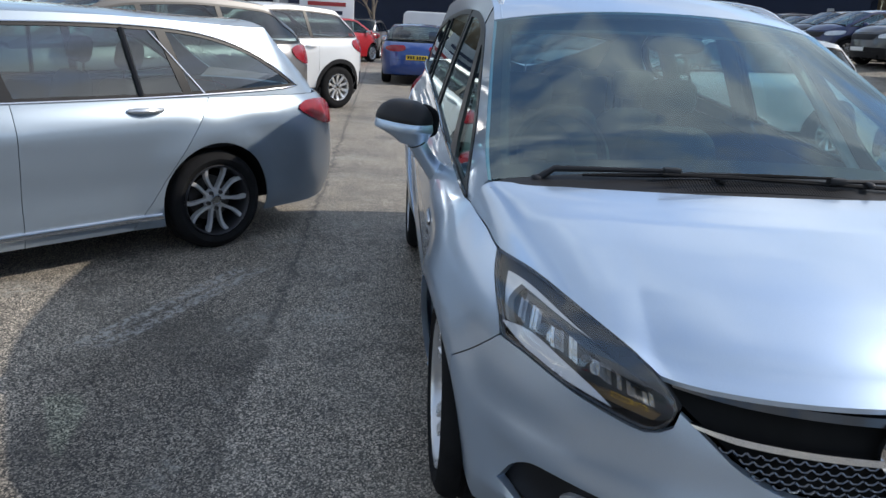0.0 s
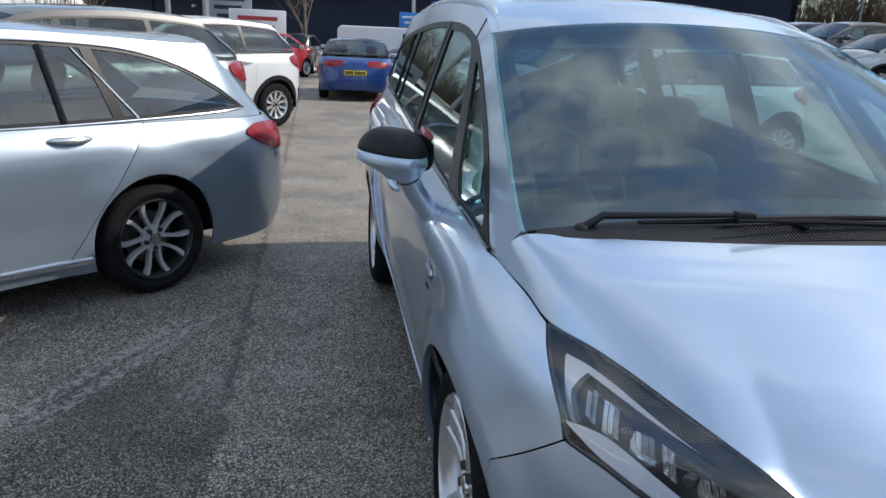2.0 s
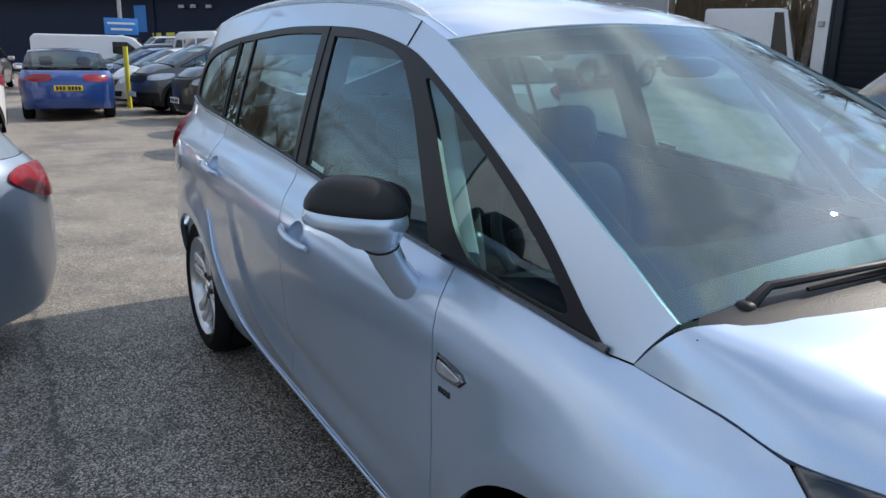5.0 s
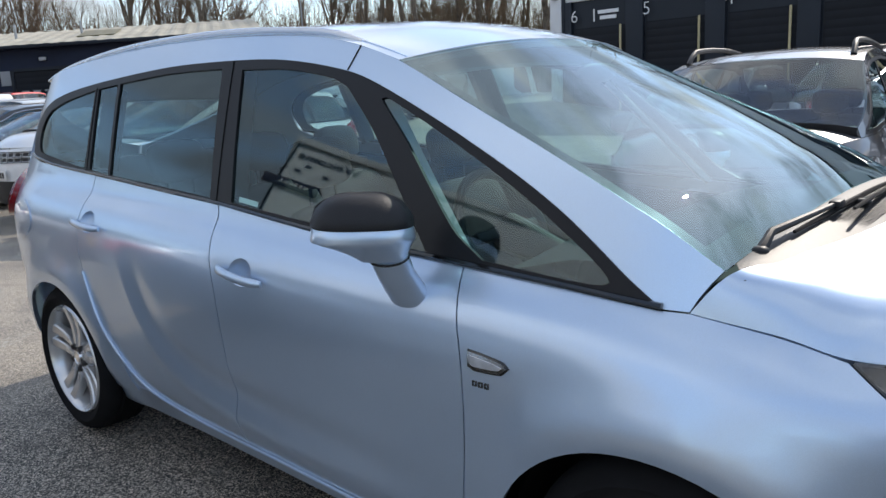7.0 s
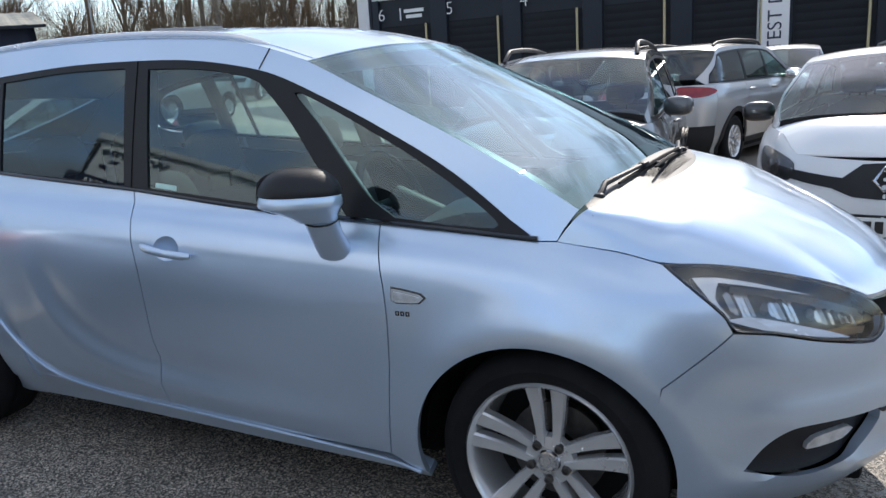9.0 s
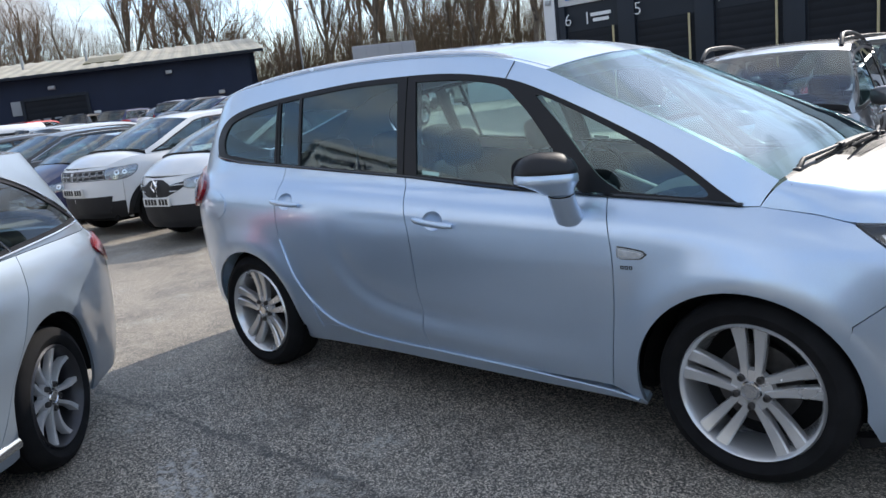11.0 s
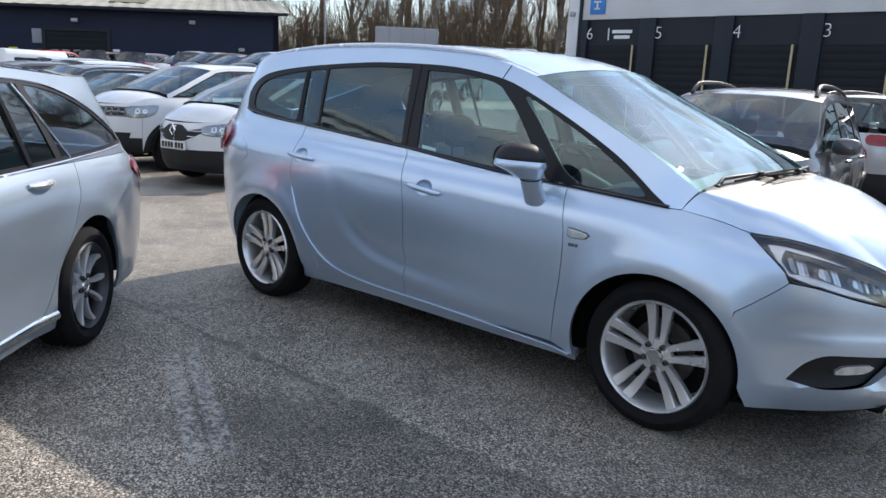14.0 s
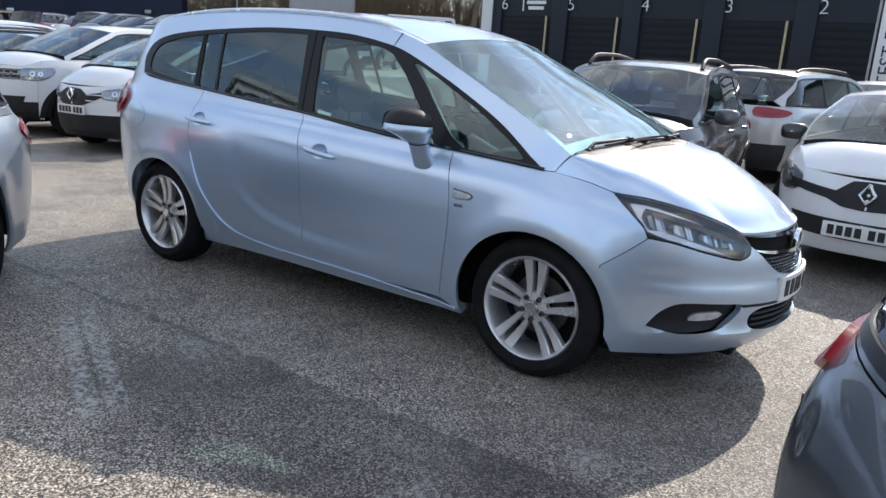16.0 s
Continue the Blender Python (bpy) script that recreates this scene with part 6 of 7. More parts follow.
    # wheels, underbody and cabin
    add_wheels(car, [(h, s * (half - 0.125)) for h in hubs for s in (-1, 1)], tyre, rim, 0.215, style, rim_mat, dish_mat, detail)
    for h in hubs:
        both("arch_liner", liner(h, tyre + 0.065, -half + 0.03, -half + 0.32), LINER, car)
    mesh_part("underbody", *join(box(wb + ro + fo - 0.5, 2 * half - 0.64, 0.42, 0.03, ((fo + end) / 2, 0, 0.42)), box(wb - 2 * tyre - 0.2, 2 * half - 0.2, 0.2, 0.02, (-wb / 2, 0, 0.30))), LINER, car)
    mesh_part("cabin_lining", *join(box(wb + 0.2, 2 * half - 0.16, 0.04, 0, (-wb / 2 - 0.2, 0, 0.66)), *(box(-tail[0] + cowl[0] - 0.7, 0.03, 0.26, 0, ((tail[0] + cowl[0]) / 2 - 0.1, s * (half - 0.10), 0.80)) for s in (-1, 1)), box(0.5, 2 * half - 0.22, 0.2, 0.05, (cowl[0] - 0.30, 0, belt[0] - 0.06))), DASH, car)
    if inner:
        add_seats(car, [(pillars[0] + 0.35, -0.36), (pillars[0] + 0.35, 0.36), (pillars[0] - 0.5, -0.36), (pillars[0] - 0.5, 0.36)], CABIN)
    return car


def stand(car, nose, heading, fo):
    """Parks a car with the middle of its nose at a place, facing a heading in degrees from +x."""
    a = radians(heading)
    car.matrix_basis = pose(nose[0] - fo * math.cos(a), nose[1] - fo * math.sin(a), 0, 0, 0, heading)
    return car


# the ice-silver estate beside the people carrier
est_h = math.atan2(-0.73, 0.68)
estate = build_car("estate_car", "ice silver estate car with chrome window trim and dark twin-spoke wheels", ICE_SILVER, wb=2.84, fo=0.79, ro=1.25, half=0.89, H=1.445, zb=0.19, belt=(0.93, 0.955), cowl=(-0.38, 0.99), hdr=(-1.15, 1.355),
                   rhdr=(-3.40, 1.375), tail=(-3.82, 1.03), nose_z=0.70, pillars=(-1.66, -2.66), doors=(-0.62, -1.70, -2.68), slope=0.28, handle_z=-0.06, rake=-0.7, tail_cut=-3.78,
                   strips=(("window_divider", (-2.36, 1.345), (-2.40, 0.975), 0.016, TRIM), ("pillar_trim", (-2.52, 1.335), (-2.80, 0.980), 0.006, CHROME)),
                   win_line=[(-0.62, 0.955, 1), (-1.0, 1.17), (-1.32, 1.325), (-1.8, 1.36), (-2.4, 1.362), (-2.85, 1.325), (-3.2, 1.215), (-3.5, 1.01, 1), (-3.2, 0.985), (-2.4, 0.962)], tyre=0.316, rim=0.226, style="wave", rim_mat=MACHINED, dish_mat=DARK_ALLOY, chrome=True, privacy="light", res=0.06,
                   lamp_r=[(-0.10, -0.09), (-0.18, -0.045), (-0.45, -0.05), (-0.56, -0.10), (-0.50, -0.20), (-0.34, -0.205), (-0.20, -0.16)])
hx, hy = -2.58 - 0.85 * 0.73, -2.107 - 0.85 * 0.68
estate.matrix_basis = pose(hx + 2.84 * math.cos(est_h), hy + 2.84 * math.sin(est_h), 0, 0, 0, math.degrees(est_h))

# the row that faces the aisle behind the people carrier
crossover = stand(build_car("crossover", "small white crossover with black lower cladding and a plain diamond emblem", WHITE, wb=2.606, fo=0.86, ro=0.66, half=0.86, H=1.56, belt=(1.0, 1.10), cowl=(0.18, 1.06), hdr=(-0.70, 1.46),
                            rhdr=(-2.75, 1.47), tail=(-3.12, 1.15), nose_z=0.84, pillars=(-1.25, -2.1), tyre=0.335, clad=True, cap_mat=BLACK, emblem=-0.10, lamp_f=[(0.54, 0.0), (0.72, 0.0), (0.95, -0.05), (0.93, -0.13), (0.70, -0.15), (0.57, -0.09)], grille=[(0.95, -0.06), (1.15, -0.09), (1.25, -0.03), (1.36, -0.02), (1.36, -0.24), (1.2, -0.23), (1.05, -0.17), (0.95, -0.12)], bars=2, low_grille=(0.30, 0.48), plate_f=0.55), (-7.85, 1.35), -84, 0.86)
suv = stand(build_car("suv", "white sport utility vehicle with a black grille and black lower bumper", WHITE, wb=2.67, fo=0.83, ro=0.82, half=0.90, H=1.66, zb=0.26, belt=(1.10, 1.16), cowl=(0.05, 1.16), hdr=(-0.78, 1.55), rhdr=(-2.95, 1.56),
                      tail=(-3.32, 1.22), nose_z=0.98, pillars=(-1.25, -2.15), tyre=0.345, clad=True, cap_mat=BLACK, lamp_f=[(0.40, 0.0), (0.58, -0.01), (0.80, -0.03), (0.80, -0.16), (0.56, -0.17), (0.42, -0.10)], grille=[(0.81, -0.03), (1.36, -0.03), (1.36, -0.17), (0.81, -0.17)], cells=5, low_grille=(0.34, 0.58), plate_f=0.66), (-10.15, 1.35), -85, 0.83)
blue_hatch = stand(build_car("hatchback", "dark blue hatchback parked between two cars", NAVY, wb=2.6, fo=0.85, ro=0.75, half=0.88, H=1.46), (-12.7, 1.5), -84, 0.85)
black_suv = stand(build_car("suv", "black sport utility vehicle with a chrome window line", BLACK, wb=2.65, fo=0.86, ro=0.85, half=0.92, H=1.62, belt=(1.05, 1.12), cowl=(0.1, 1.1), hdr=(-0.75, 1.5), rhdr=(-2.95, 1.5), tail=(-3.35, 1.18), nose_z=0.9, tyre=0.345, chrome=True), (-15.3, 1.6), -84, 0.86)
stepper = stand(build_car("hatchback", "dark grey raised hatchback with dark roof rails", GREY, wb=2.59, fo=0.82, ro=0.68, half=0.87, H=1.59, belt=(1.0, 1.05), cowl=(0.12, 1.06), hdr=(-0.62, 1.46), rhdr=(-2.75, 1.47), tail=(-3.1, 1.12), nose_z=0.86, tyre=0.32, clad=True, rails="dark"), (-1.17, 2.15), -84, 0.82)
clio = stand(build_car("hatchback", "white hatchback with a black grille band and a plain diamond emblem", WHITE, wb=2.59, fo=0.84, ro=0.63, half=0.865, H=1.44, belt=(0.93, 1.04), cowl=(0.20, 0.98), hdr=(-0.68, 1.35), rhdr=(-2.7, 1.34), tail=(-3.0, 1.06), nose_z=0.78, emblem=-0.10, cap_mat=BLACK,
                       lamp_f=[(0.40, 0.03), (0.60, 0.02), (0.80, -0.04), (0.77, -0.14), (0.54, -0.16), (0.42, -0.07)], grille=[(0.66, -0.06), (1.14, -0.10), (1.24, -0.02), (1.36, -0.01), (1.36, -0.22), (1.2, -0.21), (1.08, -0.165), (0.68, -0.12)], low_grille=(0.33, 0.47), plate_f=0.40, round_f=2.1), (0.98, 2.3), -97, 0.84)
silver_suv = stand(build_car("suv", "silver sport utility vehicle seen from its tail", SILVER, wb=2.7, fo=0.93, ro=0.95, half=0.92, H=1.66, belt=(1.08, 1.13), cowl=(0.05, 1.12), hdr=(-0.78, 1.55), rhdr=(-3.0, 1.55), tail=(-3.45, 1.2), nose_z=0.92, tyre=0.35, clad=True, rails="dark", lamp_r=[(-0.28, -0.085), (-0.45, -0.04), (-0.80, -0.03), (-0.80, -0.15), (-0.45, -0.15)]), (-0.43, 11.95), 76, 0.93)
silver_hatch = stand(build_car("hatchback", "silver hatchback parked beyond the white one", SILVER, res=0.14), (2.6, 7.2), -100, 0.85)
# a dark hatchback whose tail stands beside the path
dark_hatch = build_car("hatchback", "dark grey hatchback with a red wrap-round tail lamp", CHARCOAL, wb=2.6, fo=0.85, ro=0.78, half=0.88, H=1.46, belt=(0.95, 1.05), res=0.06, lamp_r=[(-0.30, -0.05), (-0.40, -0.02), (-0.62, -0.025), (-0.63, -0.06), (-0.46, -0.075), (-0.33, -0.072)])
DARK_AT, DARK_H = (1.87, -1.86), -60.0
da = radians(DARK_H)
dark_hatch.matrix_basis = pose(DARK_AT[0] + 3.38 * math.cos(da), DARK_AT[1] + 3.38 * math.sin(da), 0, 0, 0, DARK_H)
# the row that stands slantwise beyond the estate


def slant(car, wb, ro, half, corner, heading=-47.0):
    """Parks a car with its left rear corner at a place."""
    a = radians(heading)
    fx, fy = math.cos(a), math.sin(a)
    cx, cy = corner[0] + half * 0.92 * fy, corner[1] - half * 0.92 * fx
    car.matrix_basis = pose(cx + (wb + ro) * fx, cy + (wb + ro) * fy, 0, 0, 0, heading)
    return car


grey_suv = slant(build_car("suv", "warm grey sport utility vehicle with a black roof", STONE, black_roof=True, wb=2.67, fo=0.9, ro=0.85, half=0.92, H=1.63, belt=(1.05, 1.16), cowl=(0.0, 1.1), hdr=(-0.85, 1.5), rhdr=(-2.9, 1.5), tail=(-3.35, 1.22), nose_z=0.92, tyre=0.35, clad=True), 2.67, 0.85, 0.92, (-7.35, -1.75))
white_suv = slant(build_car("suv", "white sport utility vehicle with grey cladding and red tail lamps", WHITE, wb=2.67, fo=0.9, ro=0.85, half=0.92, H=1.65, belt=(1.05, 1.16), cowl=(0.0, 1.1), hdr=(-0.85, 1.52), rhdr=(-2.9, 1.52), tail=(-3.35, 1.22), nose_z=0.92, tyre=0.35, clad=True), 2.67, 0.85, 0.92, (-11.4, -1.22))
white_low = slant(build_car("hatchback", "white hatchback with dark rear glass", WHITE, wb=2.6, fo=0.85, ro=0.8, half=0.88, H=1.45, res=0.14), 2.6, 0.8, 0.88, (-15.6, -1.5))
# cars across the lane
coupe = build_car("coupe", "bright blue coupe with a yellow rear number plate", COBALT, wb=2.69, fo=0.8, ro=0.95, half=0.885, H=1.42, belt=(0.93, 1.0), cowl=(-0.3, 0.98), hdr=(-1.05, 1.33), rhdr=(-2.35, 1.33), tail=(-3.1, 1.05), nose_z=0.7, plate_r=0.66, pillars=(-1.6, -2.6), doors=(-0.55, -1.7, -2.6), tail_cut=-3.45, lamp_r=[(-0.42, -0.13), (-0.66, -0.085), (-0.92, -0.09), (-0.92, -0.19), (-0.70, -0.22), (-0.46, -0.19)])
coupe.matrix_basis = pose(-16.1 - 3.64, -0.02, 0, 0, 0, 176)

# ---- distant cars, vans and boards ----
far_paints = ((WHITE, "white"), (SILVER, "silver"), (GREY, "dark grey"), (NAVY, "dark blue"), (BLACK, "black"), (RED, "red"), (ORANGE, "copper"), (STONE, "warm grey"))
hatch_kinds = [build_car("hatchback", f"{word} hatchback in a row of parked cars", mat, res=0.25, detail=False, inner=False, group="rows of parked cars") for mat, word in far_paints]
suv_kinds = [build_car("suv", f"{word} sport utility vehicle in a row of parked cars", mat, wb=2.66, H=1.65, belt=(1.05, 1.12), cowl=(0.1, 1.1), hdr=(-0.75, 1.52), rhdr=(-2.95, 1.52), tail=(-3.35, 1.18), nose_z=0.9, tyre=0.345, clad=True, res=0.25, detail=False, inner=False, group="rows of parked cars") for mat, word in far_paints[:5]]
kinds = hatch_kinds + suv_kinds
rng = random.Random(7)
spots = []
for row, (x0, y0, ux, uy, count, head) in enumerate(((-18.5, 7.4, -2.6, 0.15, 9, 96), (-17.0, 13.4, -2.55, 0.2, 10, -84), (-20.5, 21.0, -2.4, -0.9, 9, -66), (-27.5, 19.5, -2.25, -1.2, 11, 120), (-18.0, 1.8, -2.6, 0.1, 8, -84), (2.6, 12.5, -2.7, 0.1, 4, -86), (-31.0, -4.0, -0.6, 2.6, 3, 172))):
    for k in range(count):
        spots.append((x0 + ux * k + rng.uniform(-0.15, 0.15), y0 + uy * k + rng.uniform(-0.3, 0.3), head + rng.uniform(-2.5, 2.5)))
order = [0, 9, 3, 2, 4, 1, 8, 6, 10, 5, 11, 7, 12, 0, 2, 3]
for i, (x, y, head) in enumerate(spots):
    src = kinds[order[(i * 5 + i // 7) % len(order)]]
    m = pose(x, y, rise(x, y), 0, 0, head)
    if i < len(kinds):
        kinds[i].matrix_basis = m
    else:
        copy_thing(src, m)
red_car = build_car("hatchback", "red hatchback across the lane", RED, res=0.18)
red_car.matrix_basis = pose(-26.5, -2.2, 0, 0, 0, 150)


def van(label, mat, m, length=5.0, height=1.95, width=1.9, glazed=False):
    """A panel van: box body with rounded edges, short bonnet, screen, side glass and wheels."""
    v = tagged(new("van"), label, "van", kind="thing")
    fl, h, w = 0.9, height, width / 2
    prof = [(-length + fl, 0.28), (-length + fl, h - 0.12), (-length + fl + 0.12, h), (-1.05, h), (-0.75, h - 0.06), (-0.02, 1.15), (0.70, 0.98), (0.86, 0.75), (0.88, 0.30)]
    n = len(prof)
    verts = [(x, s * (w - (0.10 if z > 1.1 else 0)) , z) for s in (-1, 1) for x, z in prof]
    faces = [tuple(range(n)), tuple(reversed(range(n, 2 * n)))] + [(k, n + k, n + (k + 1) % n, (k + 1) % n) for k in range(n)]
    faces = [tuple(reversed(f)) for f in faces]
    bm = bmesh.new()
    vs = [bm.verts.new(q) for q in verts]
    for f in faces:
        bm.faces.new([vs[i] for i in f])
    bmesh.ops.recalc_face_normals(bm, faces=bm.faces)
    bmesh.ops.bevel(bm, geom=bm.edges[:], offset=0.05, segments=3, affect="EDGES", profile=0.5)
    bm.verts.index_update()
    mesh_part("body", [q.co for q in bm.verts], [tuple(q.index for q in f.verts) for f in bm.faces], mat, v)
    bm.free()
    mesh_part("windscreen", [(-0.06, -w + 0.2, 1.2), (-0.06, w - 0.2, 1.2), (-0.70, w - 0.26, h - 0.12), (-0.70, -w + 0.26, h - 0.12)], [(0, 1, 2, 3)], GLOSS_BLACK, v).location = (0.04, 0, 0.03)
    for s in (-1, 1):
        panes = [((-0.35, 1.15), (-1.35, 1.15), (-1.35, h - 0.2), (-0.9, h - 0.2))]
        if glazed:
            panes += [((-1.5, 1.15), (-2.5, 1.15), (-2.5, h - 0.2), (-1.5, h - 0.2)), ((-2.65, 1.15), (-3.8, 1.15), (-3.8, h - 0.2), (-2.65, h - 0.2))]
        for q in panes:
            mesh_part("side_window", [(x, s * (w - 0.094), z) for x, z in q], [(0, 1, 2, 3)], GLOSS_BLACK, v)
        mesh_part("tail_light", *box(0.04, 0.12, 0.42, 0.01, (-length + fl - 0.01, s * (w - 0.16), 1.15)), RED_LENS, v)
    mesh_part("rear_window", [(-length + fl - 0.006, y, z) for y, z in ((-w + 0.28, 1.25), (w - 0.28, 1.25), (w - 0.32, h - 0.22), (-w + 0.32, h - 0.22))], [(0, 1, 2, 3)], GLOSS_BLACK, v)
    add_wheels(v, [(x, s * (w - 0.1)) for x in (0.0, -length + fl + 0.95) for s in (-1, 1)], 0.33, 0.21, 0.21, "five", None, None, False)
    v.matrix_basis = m
    return v


van("white van parked across the lane", WHITE, pose(-26.0, 3.4, 0, 0, 0, 75), 4.6, 1.85)
van("white people van seen from its rear corner", WHITE, pose(-15.9, -10.0, 0, 0, 0, -47), 4.9, 2.0, 1.95, True)
van("white minibus with a row of side windows", WHITE, pose(-25.0, 4.3, 0.08, 0, 0, 186), 5.0, 1.9, 1.9, True)
# stands in for a lorry body: the van shape raised to 4.2 m
van("tall white lorry body, shaped like a van, by the service building", WHITE, pose(-25.3, 36.3, 0, 0, 0, 32), 5.8, 4.2, 2.2)
trailer = tagged(new("box_trailer"), "plain grey-white box trailer body", "trailer", kind="thing")
mesh_part("body", *moved(box(3.6, 2.4, 2.7, 0.05, (0, 0, 3.55)), pose(-30.5, 29.0, 0, 0, 0, 42)), SIGN_GREY, trailer)
for k in range(6):
    mesh_part("rib", *moved(box(0.05, 2.44, 2.7, 0, (-1.7 + 0.68 * k, 0, 3.55)), pose(-30.5, 29.0, 0, 0, 0, 42)), SIGN_GREY, trailer)
mesh_part("chassis", *moved(box(3.4, 2.0, 2.2, 0.05, (0, 0, 1.1)), pose(-30.5, 29.0, 0, 0, 0, 42)), LINER, trailer)


def lamp_post(x, y, h, label="tall grey steel lamp post", sign=None):
    p = tagged(new("lamp_post"), label, "lamp post", kind="thing")
    mesh_part("pole", *tube([(x, y, 0), (x, y, h * 0.3), (x, y, h)], [0.09, 0.07, 0.045], 10), GALV, p)
    mesh_part("lamp_head", *moved(box(0.7, 0.22, 0.1, 0.03), pose(x + 0.3, y, h + 0.02)), GALV, p)
    if sign:
        mesh_part("sign_panel", *box(0.05, 1.1, 0.55, 0.01, (x + 0.12, y, sign)), SIGN_BLUE, p)
        mesh_part("sign_bar", *join(box(0.02, 0.9, 0.07, 0, (x + 0.16, y, sign + 0.1)), box(0.02, 0.7, 0.07, 0, (x + 0.16, y, sign - 0.1))), SIGN_WHITE, p)
    return p


lamp_post(-41.0, 31.5, 8.5)
lamp_post(-28.5, 2.6, 8.0, "grey lamp post with a blue direction sign", 2.2)
lamp_post(-19.9, -5.0, 6.5, "thin grey post beside the scrub")
lamp_post(-16.5, -3.6, 6.0, "thin grey post by the parked cars")
# boards at the entrance
for x, y, w, h, z, mats in ((-27.9, -4.3, 1.7, 2.3, 1.9, (SIGN_GREY, SIGN_NAVY)), (-27.2, -3.2, 2.0, 1.5, 1.5, (SIGN_WHITE, RED)), (-28.4, -6.2, 2.2, 0.8, 1.5, (SIGN_GREY, SIGN_WHITE))):
    bd = tagged(new("sign_board"), "free-standing grey and white sign board", "sign", kind="thing")
    mesh_part("panel", *box(0.12, w, h, 0.02, (x, y, z)), mats[0], bd)
    for k in range(3):
        mesh_part("bar", *box(0.02, w * (0.7 - 0.12 * k), 0.14, 0, (x + 0.07, y, z + h * 0.3 - 0.3 * k)), SIGN_NAVY if k else mats[1], bd)
    for s in (-1, 1):
        mesh_part("leg", *box(0.1, 0.1, z, 0, (x, y + s * w * 0.4, z / 2)), GALV, bd)
flag = tagged(new("banner_flag"), "pale vertical banner with dark lettering on a pole", "banner", kind="thing")
mesh_part("cloth", *box(0.62, 0.02, 3.0, 0.005, (-0.55, 18.0, 2.75)), SIGN_WHITE, flag)
mesh_part("pole", *tube([(-0.95, 18.0, 0), (-0.93, 18.0, 4.4)], 0.03, 8), GALV, flag)
t = bpy.data.curves.new("banner_words", "FONT")
t.body, t.size, t.align_x, t.align_y, t.extrude = "TEST DRIVE", 0.46, "CENTER", "CENTER", 0.002
t.materials.append(SIGN_NAVY)
ob = new("banner_words", t)
ob.parent, ob.matrix_basis = flag, pose(-0.55, 17.985, 2.75, 90, -90, 0)
blue_bin = tagged(new("bollard_bin"), "blue plastic bin beside the hedge", "bin", kind="thing")
mesh_part("body", *moved(lathe([(0.0, 0), (0.28, 0), (0.3, 1.0), (0.26, 1.25), (0.0, 1.3)], 20), pose(-16.5, -6.2, 0, 90, 0, 0)), COBALT, blue_bin)
bollard = tagged(new("bollard"), "yellow steel bollard at the lane edge", "bollard", kind="thing")
mesh_part("post", *tube([(-19.5, 1.35, 0), (-19.5, 1.35, 1.5)], 0.06, 10), YELLOW, bollard)

# ---- bare spring trees and scrub ----
BARK = material("grey_brown_bark", (0.16, 0.13, 0.10), 0.9, vary=0.3, scale=5.0, bump=0.6, bump_scale=30.0)
TWIG = material("bare_twigs", (0.19, 0.13, 0.088), 0.9, vary=0.25, scale=2.0)
SCRUB = material("dry_scrub", (0.17, 0.125, 0.08), 0.95, vary=0.35, scale=1.5)


def tree(label, height, spread, upright, seed, density=1.0):
    """A bare tree: a tapered trunk, limbs that fork three times and thin twigs."""
    r = random.Random(seed)
    trunk, twigs = [], []

    def grow(p, way, length, rad, level):
        pts, rads, q, d = [p], [rad], p, way
        steps = 4 if level < 2 else 3
        for k in range(steps):
            d = (d + Vector((r.gauss(0, 0.10), r.gauss(0, 0.10), 0.05 + 0.10 * upright))).normalized()
            q = q + d * length / steps
            pts.append(q), rads.append(rad * (1 - 0.72 * (k + 1) / steps))
        (trunk if level < 2 else twigs).append(tube(pts, rads, 7 if level == 0 else 5 if level == 1 else 3))
        if level >= 4:
            return
        kids = int((13, 9, 6, 4)[level] * density + r.random())
        for k in range(kids):
            t = r.uniform(0.25 if level == 0 else 0.2, 1.0)
            i = min(int(t * steps), steps - 1)
            at = pts[i].lerp(pts[i + 1], t * steps - i)
            az, tilt = r.uniform(0, 2 * math.pi), r.uniform(0.35, 0.95) * spread
            side = Vector((math.cos(az), math.sin(az), 0))
            nd = (d * math.cos(tilt) + side * math.sin(tilt)).normalized()
            grow(at, nd, length * r.uniform(0.38, 0.6) * (1.15 - 0.5 * t), rads[i] * r.uniform(0.4, 0.6), level + 1)

    grow(Vector((0, 0, -0.1)), Vector((0, 0, 1)), height * 0.78, height * 0.014, 0)
    ob = tagged(new("tree"), label, "tree", "bare trees", kind="thing")
    mesh_part("trunk", *join(*trunk), BARK, ob)
    mesh_part("crown", *join(*twigs), TWIG, ob)
    return ob


poplar = [tree("tall bare poplar with steep branches", 15, 0.62, 1.0, s, 1.0) for s in (11, 12)]
spread = [tree("bare broad-crowned tree with fine twigs", 11, 1.0, 0.3, s, 1.05) for s in (21, 22)]
spare = poplar + spread
rng = random.Random(31)
at = []
for k in range(64):
    foot = wh_m @ Vector((-24 + 1.75 * k, rng.uniform(22, 34), 0))
    at.append((Vector((foot.x, foot.y, 0)), rng.choice((0, 1, 2, 3, 3)), rng.uniform(1.0, 1.6)))
for k in range(16):
    at.append((Vector((-44 + 1.7 * k + rng.uniform(-0.8, 0.8), 36 + 0.9 * k + rng.uniform(-3, 6), 0)), rng.choice((0, 1)), rng.uniform(1.1, 1.5)))
at.append((Vector((-33.5, -1.4, 0)), 2, 0.62))
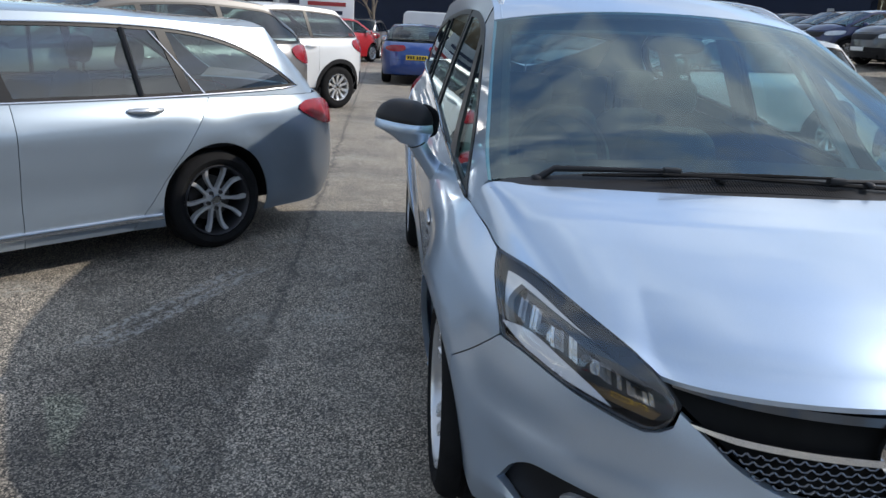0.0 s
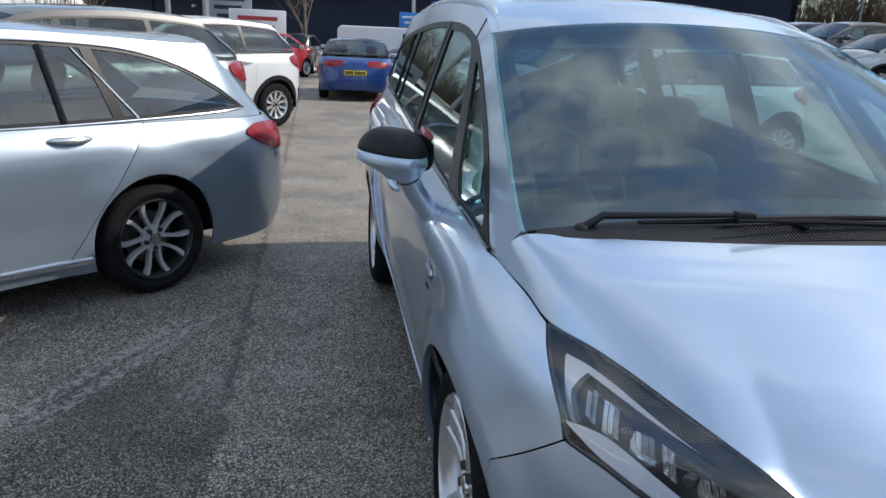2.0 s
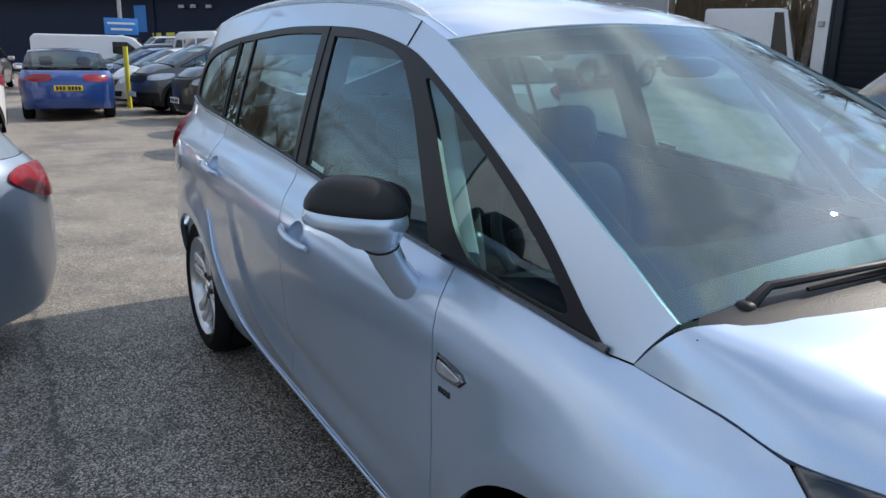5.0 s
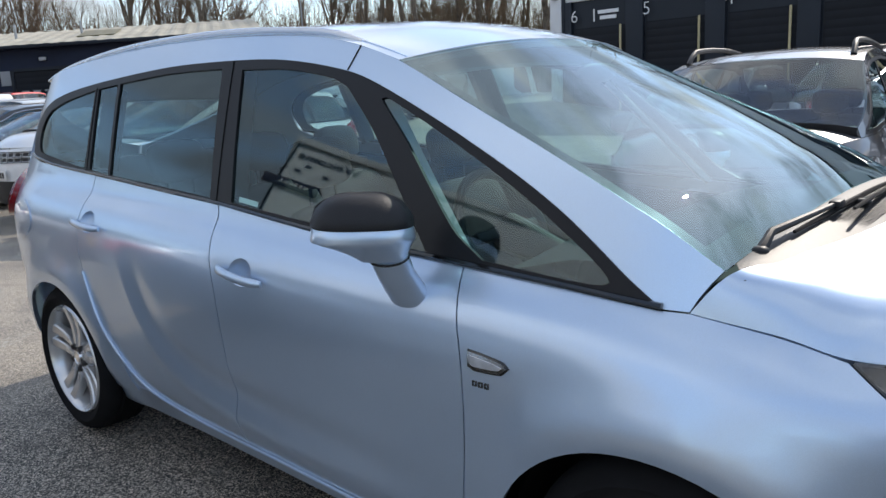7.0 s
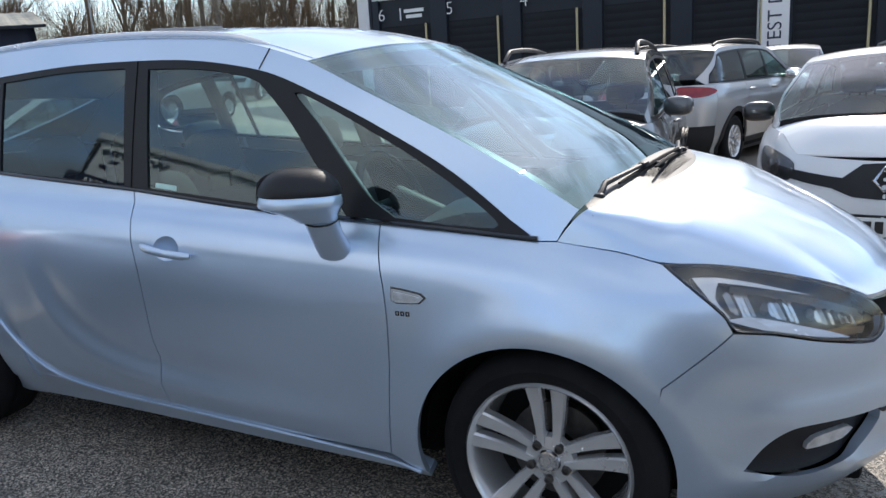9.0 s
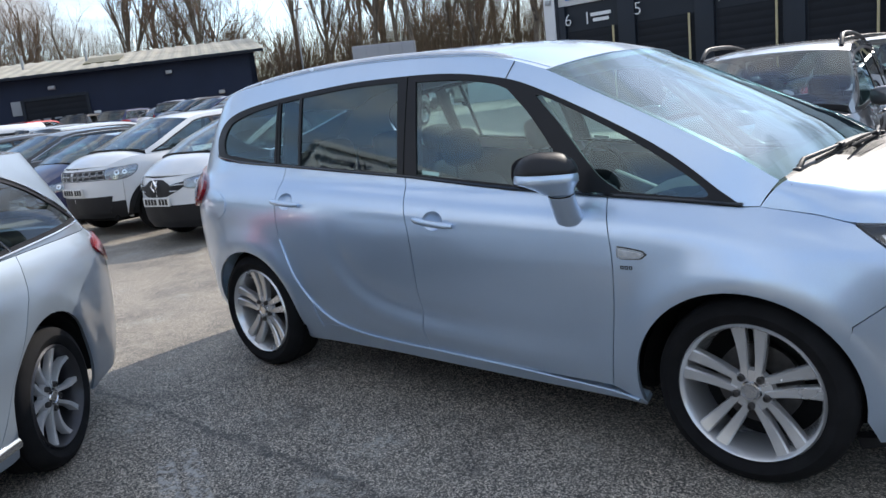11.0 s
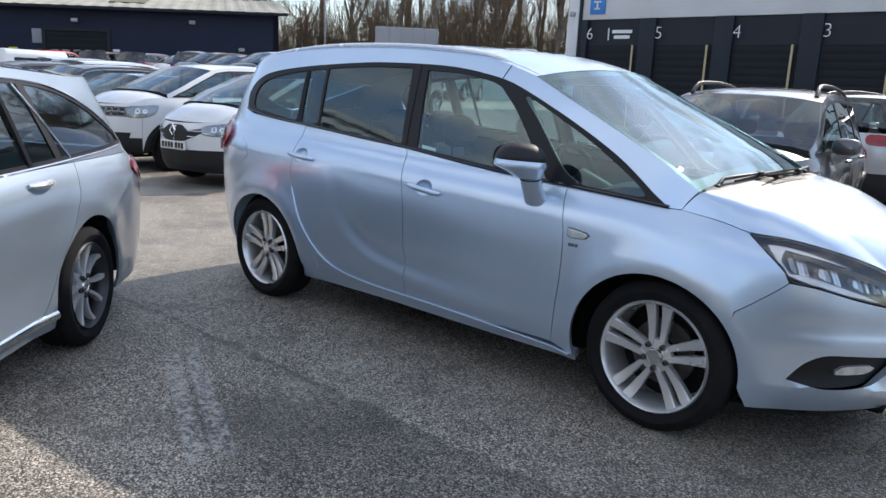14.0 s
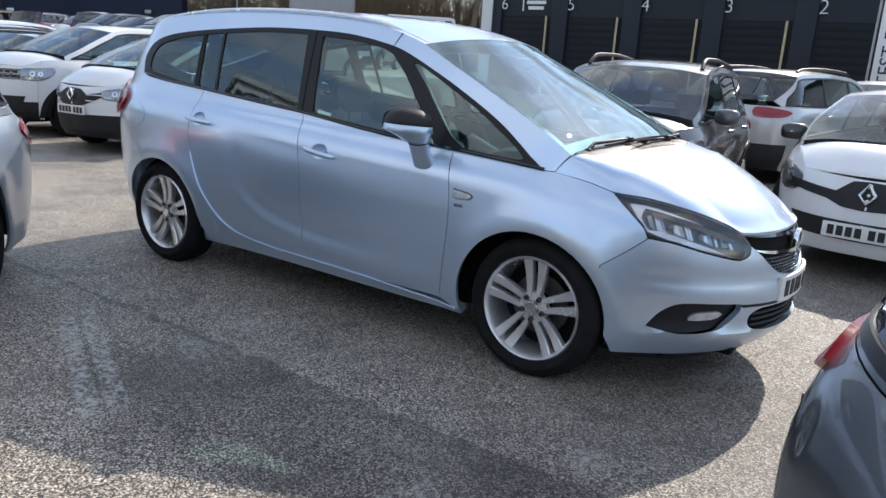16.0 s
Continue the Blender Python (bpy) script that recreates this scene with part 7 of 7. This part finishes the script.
for k in range(5):
    at.append((Vector((-34 - 3 * k, -12 - 2.5 * k, 0)), rng.choice((2, 3)), rng.uniform(0.7, 1.0)))
for i, (p, kind, size) in enumerate(at):
    m = Matrix.Translation(p) @ pose(0, 0, 0, 0, 0, rng.uniform(0, 360)) @ Matrix.Scale(size, 4)
    if i < 4:
        spare[i].matrix_basis = m
        continue
    c = copy_thing(spare[kind], Matrix.Identity(4))
    c.matrix_basis = m


def scrub(label, boxes, seed):
    """A thicket of thin bare stems, uncountable."""
    r, verts, faces = random.Random(seed), [], []
    for (ax, ay), (bx, by), depth, low, high, count in boxes:
        for _ in range(count):
            t, o = r.random(), r.uniform(-depth, depth)
            x, y = ax + (bx - ax) * t + o * 0.5, ay + (by - ay) * t + o
            h, w = r.uniform(low, high), r.uniform(0.015, 0.06)
            lx, ly = r.gauss(0, 0.16) * h, r.gauss(0, 0.16) * h
            k = len(verts)
            a = r.uniform(0, math.pi)
            ca, sa = w * math.cos(a), w * math.sin(a)
            verts += [(x - ca, y - sa, 0), (x + ca, y + sa, 0), (x - sa, y + ca, 0), (x + lx * 0.4, y + ly * 0.4, h * 0.55), (x + lx * 0.4 + ca * 0.6, y + ly * 0.4 + sa * 0.6, h * 0.55), (x + lx * 0.4 - sa * 0.6, y + ly * 0.4 + ca * 0.6, h * 0.55), (x + lx, y + ly, h)]
            faces += [(k, k + 1, k + 4, k + 3), (k + 1, k + 2, k + 5, k + 4), (k + 2, k, k + 3, k + 5), (k + 3, k + 4, k + 6), (k + 4, k + 5, k + 6), (k + 5, k + 3, k + 6)]
    ob = mesh_part("scrub", verts, faces, SCRUB, smooth=False)
    return tagged(ob, label, "scrub", kind="stuff")


w0, w1 = wh_m @ Vector((-24, 27, 0)), wh_m @ Vector((86, 27, 0))
scrub("thicket of dry brown stems behind the buildings", [((w0.x, w0.y), (w1.x, w1.y), 4.0, 2.5, 12.0, 26000), ((-46, 42), (-16, 58), 4.0, 2.5, 11.0, 12000), ((-17, -7.5), (-36, -13), 1.2, 1.2, 3.4, 2600)], 5)
